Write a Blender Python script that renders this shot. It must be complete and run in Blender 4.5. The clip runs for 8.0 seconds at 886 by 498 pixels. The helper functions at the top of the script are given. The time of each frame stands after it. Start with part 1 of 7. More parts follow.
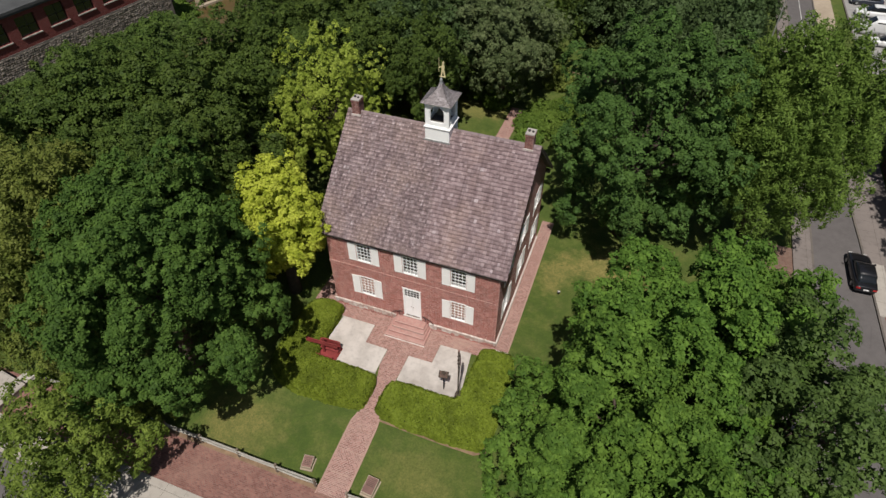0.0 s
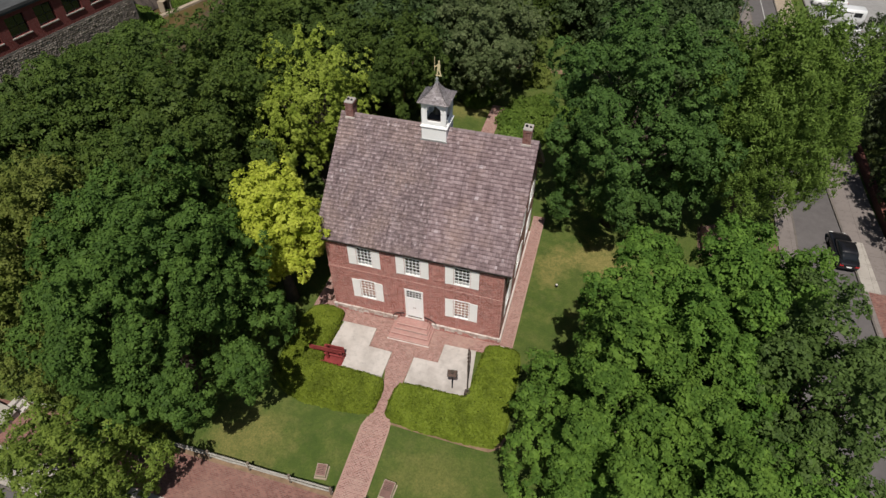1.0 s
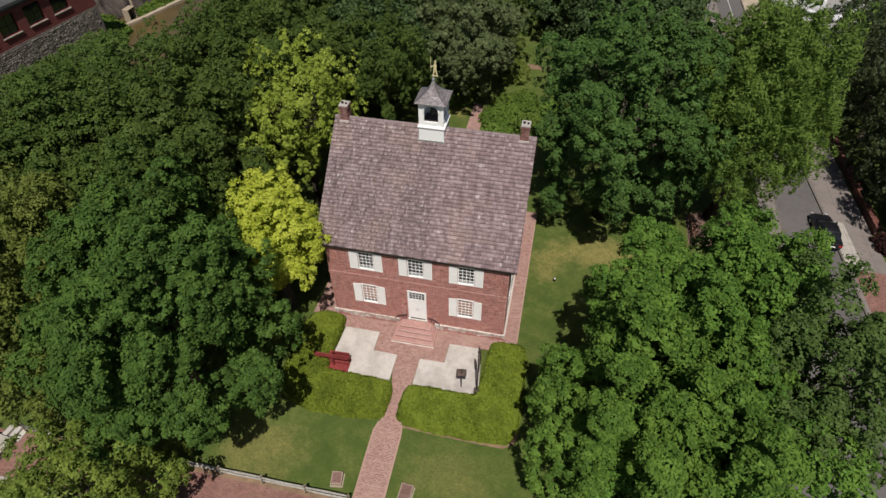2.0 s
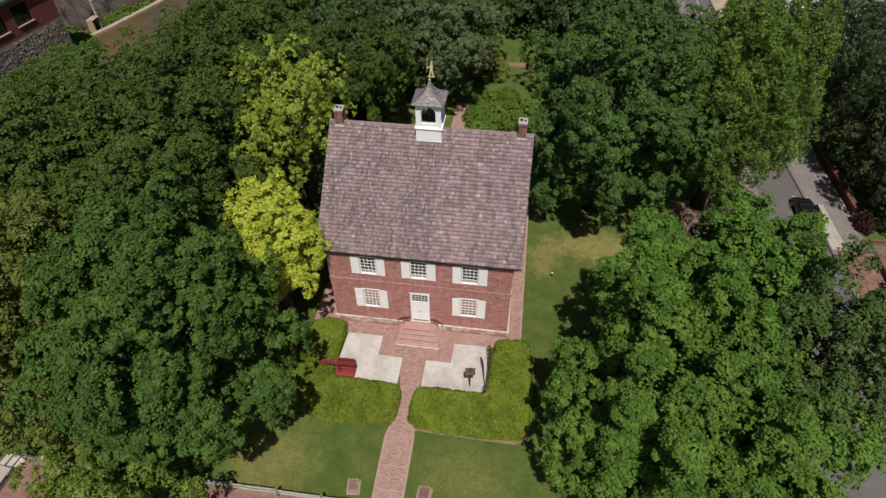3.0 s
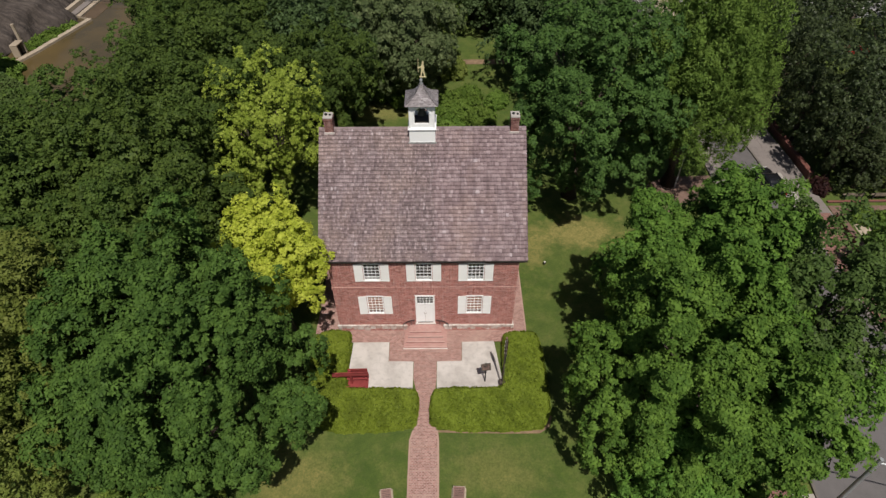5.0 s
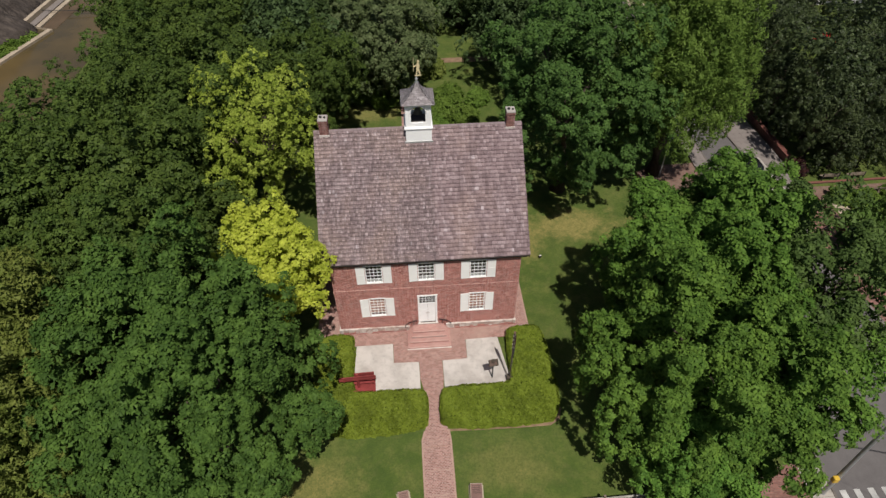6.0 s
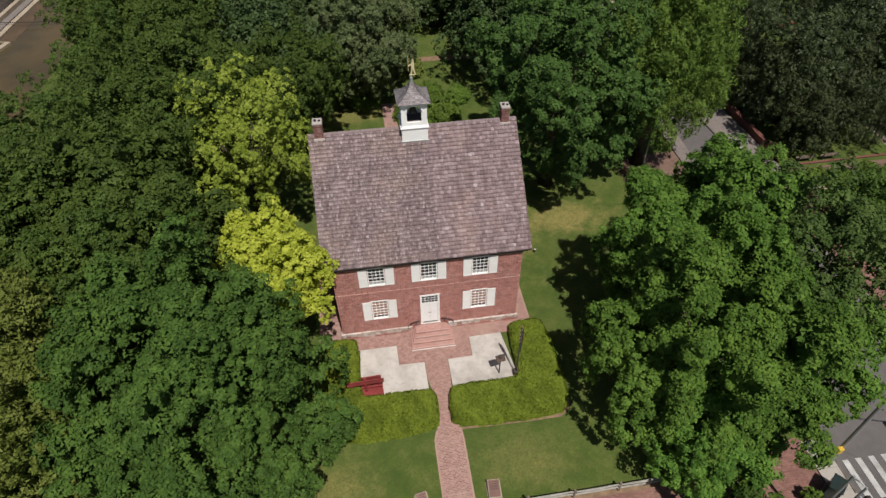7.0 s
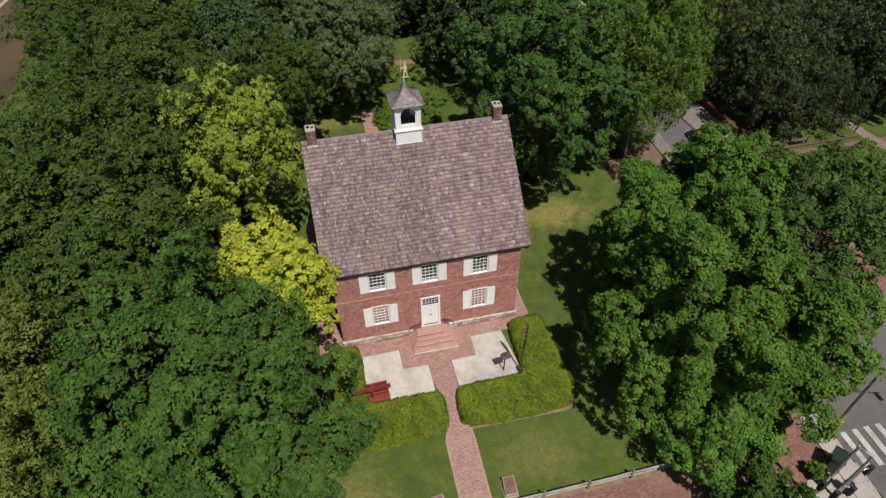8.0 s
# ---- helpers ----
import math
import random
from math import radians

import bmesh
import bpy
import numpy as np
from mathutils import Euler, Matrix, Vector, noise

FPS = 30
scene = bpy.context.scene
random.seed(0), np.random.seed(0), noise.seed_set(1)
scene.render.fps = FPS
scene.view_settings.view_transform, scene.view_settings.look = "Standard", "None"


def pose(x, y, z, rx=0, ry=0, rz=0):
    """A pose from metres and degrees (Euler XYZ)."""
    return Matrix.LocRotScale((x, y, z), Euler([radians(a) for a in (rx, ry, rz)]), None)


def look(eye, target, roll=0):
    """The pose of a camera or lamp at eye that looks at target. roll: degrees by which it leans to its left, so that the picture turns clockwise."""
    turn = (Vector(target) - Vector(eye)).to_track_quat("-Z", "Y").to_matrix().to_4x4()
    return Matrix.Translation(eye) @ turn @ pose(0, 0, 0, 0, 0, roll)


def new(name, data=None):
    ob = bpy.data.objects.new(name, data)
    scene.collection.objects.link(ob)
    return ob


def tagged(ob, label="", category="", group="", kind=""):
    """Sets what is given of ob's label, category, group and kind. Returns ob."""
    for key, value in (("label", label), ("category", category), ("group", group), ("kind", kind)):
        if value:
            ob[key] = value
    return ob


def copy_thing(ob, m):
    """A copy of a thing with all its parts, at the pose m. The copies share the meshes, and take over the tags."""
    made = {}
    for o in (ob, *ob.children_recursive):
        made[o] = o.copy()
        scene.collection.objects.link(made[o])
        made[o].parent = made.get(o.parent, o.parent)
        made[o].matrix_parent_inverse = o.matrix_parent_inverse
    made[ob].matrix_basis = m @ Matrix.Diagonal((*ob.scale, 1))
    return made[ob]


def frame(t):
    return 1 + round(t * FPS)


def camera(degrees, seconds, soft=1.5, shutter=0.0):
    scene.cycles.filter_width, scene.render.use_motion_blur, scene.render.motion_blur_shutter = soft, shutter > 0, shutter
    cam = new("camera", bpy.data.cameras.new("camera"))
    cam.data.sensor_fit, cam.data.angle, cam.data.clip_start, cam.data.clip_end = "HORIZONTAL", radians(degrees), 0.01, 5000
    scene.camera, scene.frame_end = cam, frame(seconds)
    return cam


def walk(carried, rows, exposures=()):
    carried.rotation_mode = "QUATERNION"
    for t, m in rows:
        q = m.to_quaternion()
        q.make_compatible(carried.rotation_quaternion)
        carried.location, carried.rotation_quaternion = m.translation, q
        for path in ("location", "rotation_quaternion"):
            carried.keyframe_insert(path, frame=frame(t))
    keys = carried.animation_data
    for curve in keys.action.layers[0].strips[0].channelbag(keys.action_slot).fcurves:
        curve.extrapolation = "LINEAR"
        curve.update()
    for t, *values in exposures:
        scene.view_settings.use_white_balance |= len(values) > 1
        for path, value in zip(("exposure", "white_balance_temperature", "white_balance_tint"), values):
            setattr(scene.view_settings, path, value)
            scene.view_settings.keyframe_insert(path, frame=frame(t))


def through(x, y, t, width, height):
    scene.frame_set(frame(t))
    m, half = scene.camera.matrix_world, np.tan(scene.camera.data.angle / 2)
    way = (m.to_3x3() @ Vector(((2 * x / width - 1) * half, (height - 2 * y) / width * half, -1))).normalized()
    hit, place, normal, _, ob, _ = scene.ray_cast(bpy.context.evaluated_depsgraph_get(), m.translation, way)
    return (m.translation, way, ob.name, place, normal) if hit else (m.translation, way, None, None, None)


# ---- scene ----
# x runs along the brick front, y into the house, z up; the front wall stands at y = 0.
cam = camera(73.7, 8.0, soft=1.45)
ROWS = [  # seconds, x, y, z, yaw, pitch, roll
    (0.0, 12.969, -27.420, 37.650, 20.725, -44.094, -0.298),
    (0.5, 11.807, -27.907, 37.545, 18.488, -43.980, -0.205),
    (1.0, 10.657, -28.279, 37.519, 16.379, -43.978, -0.198),
    (1.5, 9.513, -28.574, 37.533, 14.341, -44.020, -0.234),
    (2.0, 8.372, -28.819, 37.561, 12.334, -44.063, -0.284),
    (2.5, 7.231, -29.029, 37.585, 10.332, -44.084, -0.330),
    (3.0, 6.089, -29.211, 37.594, 8.321, -44.075, -0.365),
    (3.5, 4.943, -29.365, 37.582, 6.295, -44.043, -0.386),
    (4.0, 3.794, -29.487, 37.549, 4.256, -43.998, -0.399),
    (4.5, 2.642, -29.570, 37.500, 2.207, -43.958, -0.409),
    (5.0, 1.488, -29.607, 37.440, 0.154, -43.936, -0.425),
    (5.5, 0.333, -29.591, 37.375, -1.900, -43.940, -0.455),
    (6.0, -0.821, -29.522, 37.310, -3.957, -43.971, -0.501),
    (6.5, -1.973, -29.401, 37.250, -6.025, -44.011, -0.564),
    (7.0, -3.122, -29.241, 37.196, -8.121, -44.029, -0.634),
    (7.5, -4.265, -29.062, 37.144, -10.276, -43.967, -0.695),
    (8.0, -5.401, -28.897, 37.085, -12.536, -43.741, -0.717),
]
walk(cam, [(t, pose(x, y, z, 90 + pitch, 0, yaw) @ pose(0, 0, 0, 0, 0, roll)) for t, x, y, z, yaw, pitch, roll in ROWS])

# ---------------------------------------------------------------- light
SUN_ELEV, SUN_AZ = radians(62.0), radians(12.0)  # the sun stands in front of the house, a little to its right
SUN_WAY = Vector((math.sin(SUN_AZ) * math.cos(SUN_ELEV), -math.cos(SUN_AZ) * math.cos(SUN_ELEV), math.sin(SUN_ELEV)))
world = bpy.data.worlds.new("sky")
scene.world = world
world.use_nodes = True
sky = world.node_tree.nodes.new("ShaderNodeTexSky")
sky.sky_type, sky.sun_disc, sky.sun_elevation, sky.sun_rotation = "NISHITA", False, SUN_ELEV, math.pi - SUN_AZ
sky.air_density, sky.dust_density = 1.0, 1.2
world.node_tree.links.new(sky.outputs[0], world.node_tree.nodes["Background"].inputs[0])
world.node_tree.nodes["Background"].inputs[1].default_value = 0.048
sun = new("sun", bpy.data.lights.new("sun", "SUN"))
sun.data.energy, sun.data.angle, sun.data.color = 4.65, radians(0.53), (1.0, 0.95, 0.88)
sun.matrix_basis = look(SUN_WAY * 60, (0, 0, 0))
scene.view_settings.exposure = -0.06


# ---------------------------------------------------------------- materials
class Nodes:
    """A small builder for node materials."""

    def __init__(self, name):
        self.mat = bpy.data.materials.new(name)
        self.mat.use_nodes = True
        self.tree = self.mat.node_tree
        self.bsdf = self.tree.nodes["Principled BSDF"]
        self.out = self.tree.nodes["Material Output"]

    def add(self, kind, **values):
        node = self.tree.nodes.new(kind)
        for key, value in values.items():
            if isinstance(value, bpy.types.NodeSocket):
                self.tree.links.new(value, node.inputs[key.replace("_", " ")])
            else:
                node.inputs[key.replace("_", " ")].default_value = value
        return node

    def link(self, a, b):
        self.tree.links.new(a, b)

    def coords(self, scale=(1, 1, 1), swap=""):
        """The place in the world, in metres; swap picks the axes that a flat pattern runs along."""
        pos = self.tree.nodes.new("ShaderNodeNewGeometry").outputs["Position"]
        if swap:
            sep = self.add("ShaderNodeSeparateXYZ", Vector=pos)
            com = self.tree.nodes.new("ShaderNodeCombineXYZ")
            for n, axis in enumerate(swap):
                self.link(sep.outputs["XYZ".index(axis)], com.inputs[n])
            pos = com.outputs[0]
        m = self.add("ShaderNodeMapping", Vector=pos)
        m.inputs["Scale"].default_value = scale
        return m.outputs[0]

    def noise(self, scale, detail=4.0, rough=0.6, vector=None):
        n = self.add("ShaderNodeTexNoise", Scale=scale, Detail=detail, Roughness=rough)
        self.link(vector if vector is not None else self.coords(), n.inputs["Vector"])
        return n.outputs["Fac"]

    def ramp(self, fac, stops):
        r = self.tree.nodes.new("ShaderNodeValToRGB")
        while len(r.color_ramp.elements) < len(stops):
            r.color_ramp.elements.new(0.5)
        for e, (p, c) in zip(r.color_ramp.elements, stops):
            e.position, e.color = p, (*c, 1) if len(c) == 3 else c
        self.link(fac, r.inputs[0])
        return r.outputs[0]

    def grey(self, fac, a, b, lo=0.0, hi=1.0):
        m = self.add("ShaderNodeMapRange", Value=fac)
        for key, value in (("From Min", a), ("From Max", b), ("To Min", lo), ("To Max", hi)):
            m.inputs[key].default_value = value
        return m.outputs[0]

    def mix(self, fac, a, b, mode="MIX"):
        m = self.tree.nodes.new("ShaderNodeMix")
        m.data_type, m.blend_type = "RGBA", mode
        for socket, value in ((m.inputs[0], fac), (m.inputs[6], a), (m.inputs[7], b)):
            if isinstance(value, bpy.types.NodeSocket):
                self.link(value, socket)
            elif isinstance(value, tuple):
                socket.default_value = (*value, 1)
            else:
                socket.default_value = value
        return m.outputs[2]

    def math(self, op, a, b=0.0):
        m = self.tree.nodes.new("ShaderNodeMath")
        m.operation = op
        for socket, value in zip(m.inputs, (a, b)):
            if isinstance(value, bpy.types.NodeSocket):
                self.link(value, socket)
            else:
                socket.default_value = value
        return m.outputs[0]

    def done(self, color, rough=0.8, bump=None, strength=0.3, distance=0.01, metal=0.0, spec=0.3):
        b = self.bsdf
        if isinstance(color, tuple):
            b.inputs["Base Color"].default_value = (*color, 1)
        else:
            self.link(color, b.inputs["Base Color"])
        if isinstance(rough, bpy.types.NodeSocket):
            self.link(rough, b.inputs["Roughness"])
        else:
            b.inputs["Roughness"].default_value = rough
        b.inputs["Metallic"].default_value = metal
        b.inputs["Specular IOR Level"].default_value = spec
        if bump is not None:
            n = self.add("ShaderNodeBump", Strength=strength, Distance=distance, Height=bump)
            self.link(n.outputs[0], b.inputs["Normal"])
        return self.mat


def plain(name, color, rough=0.7, var=0.25, scale=6.0, metal=0.0, spec=0.3, bump=0.15):
    """A painted, cast or sawn surface with soft stains and a fine grain."""
    n = Nodes(name)
    big, fine = n.noise(scale * 0.25), n.noise(scale * 6, 6)
    dark = tuple(c * (1 - var) for c in color)
    light = tuple(min(1, c * (1 + var * 0.5)) for c in color)
    c = n.mix(n.grey(big, 0.3, 0.7), dark, light)
    c = n.mix(n.grey(fine, 0.35, 0.75, 0, 0.35), c, tuple(k * 0.75 for k in color))
    return n.done(c, rough, fine, bump, 0.01, metal, spec)


def bricks(name, swap, one, two, mortar, width=0.215, height=0.075, joint=0.012, stain=(0.5, 0.45, 0.4), stained=0.2, wash=0.0):
    """Brickwork laid along the two axes in swap, with single bricks that differ, stains and washed patches."""
    n = Nodes(name)
    v = n.coords(swap=swap + ("Z" if "Z" not in swap else "Y" if "Y" not in swap else "X"))
    b = n.tree.nodes.new("ShaderNodeTexBrick")
    for key, value in (("Scale", 1.0), ("Mortar Size", joint), ("Brick Width", width), ("Row Height", height), ("Mortar Smooth", 0.2), ("Bias", -0.1)):
        b.inputs[key].default_value = value
    b.inputs["Color1"].default_value, b.inputs["Color2"].default_value = (*one, 1), (*two, 1)
    b.inputs["Mortar"].default_value = (*mortar, 1)
    n.link(v, b.inputs["Vector"])
    big, mid, fine = n.noise(0.35), n.noise(2.2), n.noise(40, 3)
    c = n.mix(n.grey(mid, 0.42, 0.68, 0, 0.3), b.outputs["Color"], tuple(k * 0.6 for k in one))
    c = n.mix(n.grey(big, 0.5, 0.75, 0, stained), c, stain)
    c = n.mix(n.grey(fine, 0.4, 0.8, 0, 0.2), c, tuple(k * 1.25 for k in two))
    if wash:
        run = n.noise(1.0, 6, 0.65, n.coords((2.2, 2.2, 0.5)))
        c = n.mix(n.grey(run, 0.56, 0.76, 0, wash), c, (0.62, 0.50, 0.46))
    h = n.math("SUBTRACT", n.math("MULTIPLY", fine, 0.3), b.outputs["Fac"])
    return n.done(c, 0.85, h, 0.5, 0.008, spec=0.2)


def flemish(name, dark, red, pale, mortar, period=0.40, course=0.088, wash=0.4):
    """Brickwork in Flemish bond on a wall along x: long and short bricks in turn, each with its own tone, and lime runs."""
    n = Nodes(name)
    sep = n.add("ShaderNodeSeparateXYZ", Vector=n.coords())
    zz = n.math("DIVIDE", sep.outputs["Z"], course)
    row, fz = n.math("FLOOR", zz), n.math("FRACT", zz)
    u = n.math("ADD", n.math("DIVIDE", n.math("ADD", sep.outputs["X"], 40.0), period), n.math("MULTIPLY", n.math("MODULO", row, 2.0), 0.5))
    cell, fu = n.math("FLOOR", u), n.math("FRACT", u)
    short = n.math("LESS_THAN", fu, 0.34)
    joint = n.math("LESS_THAN", fz, 0.15)
    joint = n.math("MAXIMUM", joint, n.math("LESS_THAN", fu, 0.045))
    joint = n.math("MAXIMUM", joint, n.math("LESS_THAN", n.math("ABSOLUTE", n.math("SUBTRACT", fu, 0.35)), 0.022))
    com = n.tree.nodes.new("ShaderNodeCombineXYZ")
    n.link(n.math("ADD", cell, n.math("MULTIPLY", short, 0.4)), com.inputs[0])
    n.link(row, com.inputs[1])
    tone = n.tree.nodes.new("ShaderNodeTexWhiteNoise")
    n.link(com.outputs[0], tone.inputs["Vector"])
    c = n.ramp(tone.outputs["Value"], [(0.0, dark), (0.45, red), (1.0, pale)])
    c = n.mix(n.math("MULTIPLY", short, 0.45), c, dark)
    c = n.mix(n.math("MULTIPLY", joint, 0.8), c, mortar)
    big, mid, fine = n.noise(0.35), n.noise(2.2, 5), n.noise(40, 3)
    c = n.mix(n.grey(mid, 0.42, 0.68, 0, 0.35), c, tuple(k * 0.75 for k in red))
    c = n.mix(n.grey(big, 0.5, 0.75, 0, 0.3), c, pale)
    run = n.noise(1.0, 6, 0.65, n.coords((2.4, 2.4, 0.45)))
    c = n.mix(n.grey(run, 0.56, 0.76, 0, wash), c, (0.62, 0.50, 0.46))
    h = n.math("SUBTRACT", n.math("MULTIPLY", fine, 0.3), joint)
    return n.done(c, 0.85, h, 0.5, 0.008, spec=0.2)


def foliage(name, dark, mid, light, through=0.22, tips=None, gloss=0.12, rough=0.6):
    """Leaves: each differs a little in tone; light comes through them."""
    n = Nodes(name)
    rnd = n.tree.nodes.new("ShaderNodeNewGeometry").outputs["Random Per Island"]
    half = lambda a, b: tuple((p + q) / 2 for p, q in zip(a, b))
    col = n.ramp(rnd, [(0.0, half(dark, half(dark, mid))), (0.5, mid), (0.85, half(mid, light)), (1.0, light)])
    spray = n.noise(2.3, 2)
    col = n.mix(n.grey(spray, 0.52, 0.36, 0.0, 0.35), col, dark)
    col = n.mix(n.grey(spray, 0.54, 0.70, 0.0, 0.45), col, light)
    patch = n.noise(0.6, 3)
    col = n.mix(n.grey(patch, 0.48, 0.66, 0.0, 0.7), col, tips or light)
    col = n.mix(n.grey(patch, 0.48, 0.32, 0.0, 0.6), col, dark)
    who = n.tree.nodes.new("ShaderNodeObjectInfo").outputs["Random"]
    hsv = n.add("ShaderNodeHueSaturation", Color=col)
    n.link(n.grey(who, 0, 1, 0.494, 0.505), hsv.inputs["Hue"])
    n.link(n.grey(who, 0, 1, 0.84, 1.0), hsv.inputs["Value"])
    col = hsv.outputs[0]
    n.done(col, rough, spec=gloss)
    t = n.add("ShaderNodeBsdfTranslucent", Color=n.mix(0.5, col, light))
    m = n.tree.nodes.new("ShaderNodeMixShader")
    m.inputs[0].default_value = through
    n.link(n.bsdf.outputs[0], m.inputs[1])
    n.link(t.outputs[0], m.inputs[2])
    n.link(m.outputs[0], n.out.inputs[0])
    return n.mat


def lawn_material():
    n = Nodes("lawn_grass")
    big, mid, fine, blade = n.noise(0.09, 3), n.noise(0.7, 5), n.noise(7, 6), n.noise(45, 3)
    c = n.ramp(mid, [(0.30, (0.048, 0.084, 0.015)), (0.5, (0.082, 0.120, 0.022)), (0.68, (0.145, 0.160, 0.041))])
    c = n.mix(n.grey(big, 0.42, 0.66, 0, 0.5), c, (0.120, 0.142, 0.037))
    c = n.mix(n.grey(n.noise(1.1, 6, 0.7), 0.50, 0.68, 0, 0.45), c, (0.160, 0.150, 0.054))
    # worn, dry grass behind the lamp and beside the big maple
    pos = n.coords()
    for (x, y), (rx, ry), amount in (((14.0, 11.2), (5.0, 2.2), 0.95), ((9.5, 9.0), (1.6, 2.2), 0.7), ((-8.4, -12.2), (3.2, 2.4), 0.6), ((-5.5, 32.0), (6.0, 2.0), 0.6), ((5.0, -11.5), (3.0, 2.0), 0.35)):
        m = n.add("ShaderNodeMapping", Vector=pos)
        m.inputs["Location"].default_value = (-x / rx, -y / ry, 0)
        m.inputs["Scale"].default_value = (1 / rx, 1 / ry, 0)
        d = n.add("ShaderNodeVectorMath", Vector=m.outputs[0])
        d.operation = "LENGTH"
        edge = n.math("ADD", d.outputs["Value"], n.grey(n.noise(0.9, 5), 0.2, 0.8, -0.6, 0.6))
        c = n.mix(n.grey(edge, 0.45, 1.1, amount, 0.0), c, (0.310, 0.250, 0.088))
    c = n.mix(n.grey(n.noise(2.6, 6, 0.7), 0.42, 0.68, 0, 0.5), c, (0.060, 0.086, 0.020))
    c = n.mix(n.grey(fine, 0.35, 0.7, 0, 0.6), c, (0.046, 0.074, 0.018))
    c = n.mix(n.grey(blade, 0.45, 0.8, 0, 0.35), c, (0.170, 0.210, 0.064))
    return n.done(c, 0.9, n.math("ADD", fine, blade), 0.8, 0.05, spec=0.15)


def asphalt_material(name, tone):
    n = Nodes(name)
    big, mid, fine = n.noise(0.15), n.noise(1.4, 6), n.noise(60, 3)
    c = n.ramp(mid, [(0.3, tuple(k * 0.85 for k in tone)), (0.7, tuple(k * 1.12 for k in tone))])
    c = n.mix(n.grey(big, 0.4, 0.7, 0, 0.4), c, tuple(k * 1.3 for k in tone))
    v = n.add("ShaderNodeTexVoronoi", Scale=0.35)
    v.feature = "DISTANCE_TO_EDGE"
    n.link(n.coords(), v.inputs["Vector"])
    c = n.mix(n.grey(v.outputs["Distance"], 0.0, 0.008, 0.25, 0.0), c, tuple(k * 0.45 for k in tone))
    c = n.mix(n.grey(fine, 0.4, 0.8, 0, 0.3), c, tuple(k * 1.6 for k in tone))
    return n.done(c, 0.9, fine, 0.4, 0.006, spec=0.2)


def concrete_material(name, tone, stain, stained=0.5, slab=0.0, swap="XYZ"):
    n = Nodes(name)
    big, mid, fine = n.noise(0.5, 5), n.noise(2.4, 6), n.noise(50, 4)
    c = n.mix(n.grey(big, 0.42, 0.72, 0, stained), tone, stain)
    c = n.mix(n.grey(mid, 0.52, 0.70, 0, 0.55), c, tuple(k * 0.6 for k in tone))
    c = n.mix(n.grey(fine, 0.4, 0.8, 0, 0.25), c, tuple(k * 0.7 for k in tone))
    if slab:
        b = n.tree.nodes.new("ShaderNodeTexBrick")
        b.offset = 0.0
        for key, value in (("Scale", 1.0), ("Mortar Size", 0.012), ("Brick Width", slab), ("Row Height", slab)):
            b.inputs[key].default_value = value
        n.link(n.coords(swap=swap), b.inputs["Vector"])
        c = n.mix(b.outputs["Fac"], c, tuple(k * 0.45 for k in tone))
    return n.done(c, 0.9, mid, 0.3, 0.01, spec=0.2)


def shingle_material(name, tone, warm=1.0):
    """Weathered shingles: each its own tone, streaks down the slope, brown and grey fields, a few bleached ones."""
    n = Nodes(name)
    rnd = n.tree.nodes.new("ShaderNodeNewGeometry").outputs["Random Per Island"]
    at = lambda r, g, b: (g * tone + (r * 1.03 - g) * tone * warm, g * tone * 0.985, g * tone + (b * 1.05 - g) * tone * warm)
    c = n.ramp(rnd, [(0.0, at(0.178, 0.138, 0.134)), (0.35, at(0.228, 0.177, 0.171)), (0.75, at(0.280, 0.222, 0.212)), (0.985, at(0.350, 0.290, 0.280)), (1.0, at(0.46, 0.41, 0.40))])
    big, mid = n.noise(0.22, 4), n.noise(1.3, 5)
    streak = n.noise(1.0, 6, 0.65, n.coords((3.4, 0.18, 0.18)))
    c = n.mix(n.grey(big, 0.46, 0.60, 0, 0.5), c, at(0.345, 0.262, 0.215))
    c = n.mix(n.grey(streak, 0.54, 0.70, 0, 0.55), c, at(0.390, 0.330, 0.320))
    c = n.mix(n.grey(streak, 0.44, 0.30, 0, 0.6), c, at(0.120, 0.092, 0.090))
    c = n.mix(n.grey(mid, 0.55, 0.72, 0, 0.4), c, at(0.140, 0.108, 0.104))
    spots = n.noise(5.5, 4, 0.7)
    c = n.mix(n.grey(spots, 0.52, 0.66, 0, 0.36), c, at(0.100, 0.078, 0.078))
    c = n.mix(n.grey(spots, 0.40, 0.26, 0, 0.3), c, at(0.480, 0.410, 0.395))
    grain = n.noise(30, 4, 0.6, n.coords((3, 0.3, 0.3)))
    return n.done(c, 0.9, grain, 0.4, 0.008, spec=0.15)


def glass_material():
    """Thin clear glass: it lets light through and mirrors a little, more at a glancing view."""
    n = Nodes("window_glass")
    n.tree.nodes.remove(n.bsdf)
    clear = n.tree.nodes.new("ShaderNodeBsdfTransparent")
    clear.inputs[0].default_value = (0.74, 0.76, 0.76, 1)
    gloss = n.tree.nodes.new("ShaderNodeBsdfGlossy")
    gloss.inputs["Roughness"].default_value = 0.03
    face = n.tree.nodes.new("ShaderNodeLayerWeight")
    fres = n.math("ADD", n.math("MULTIPLY", n.math("POWER", face.outputs["Facing"], 5.0), 0.9), 0.03)
    m = n.tree.nodes.new("ShaderNodeMixShader")
    n.link(fres, m.inputs[0])
    n.link(clear.outputs[0], m.inputs[1])
    n.link(gloss.outputs[0], m.inputs[2])
    n.link(m.outputs[0], n.out.inputs[0])
    return n.mat


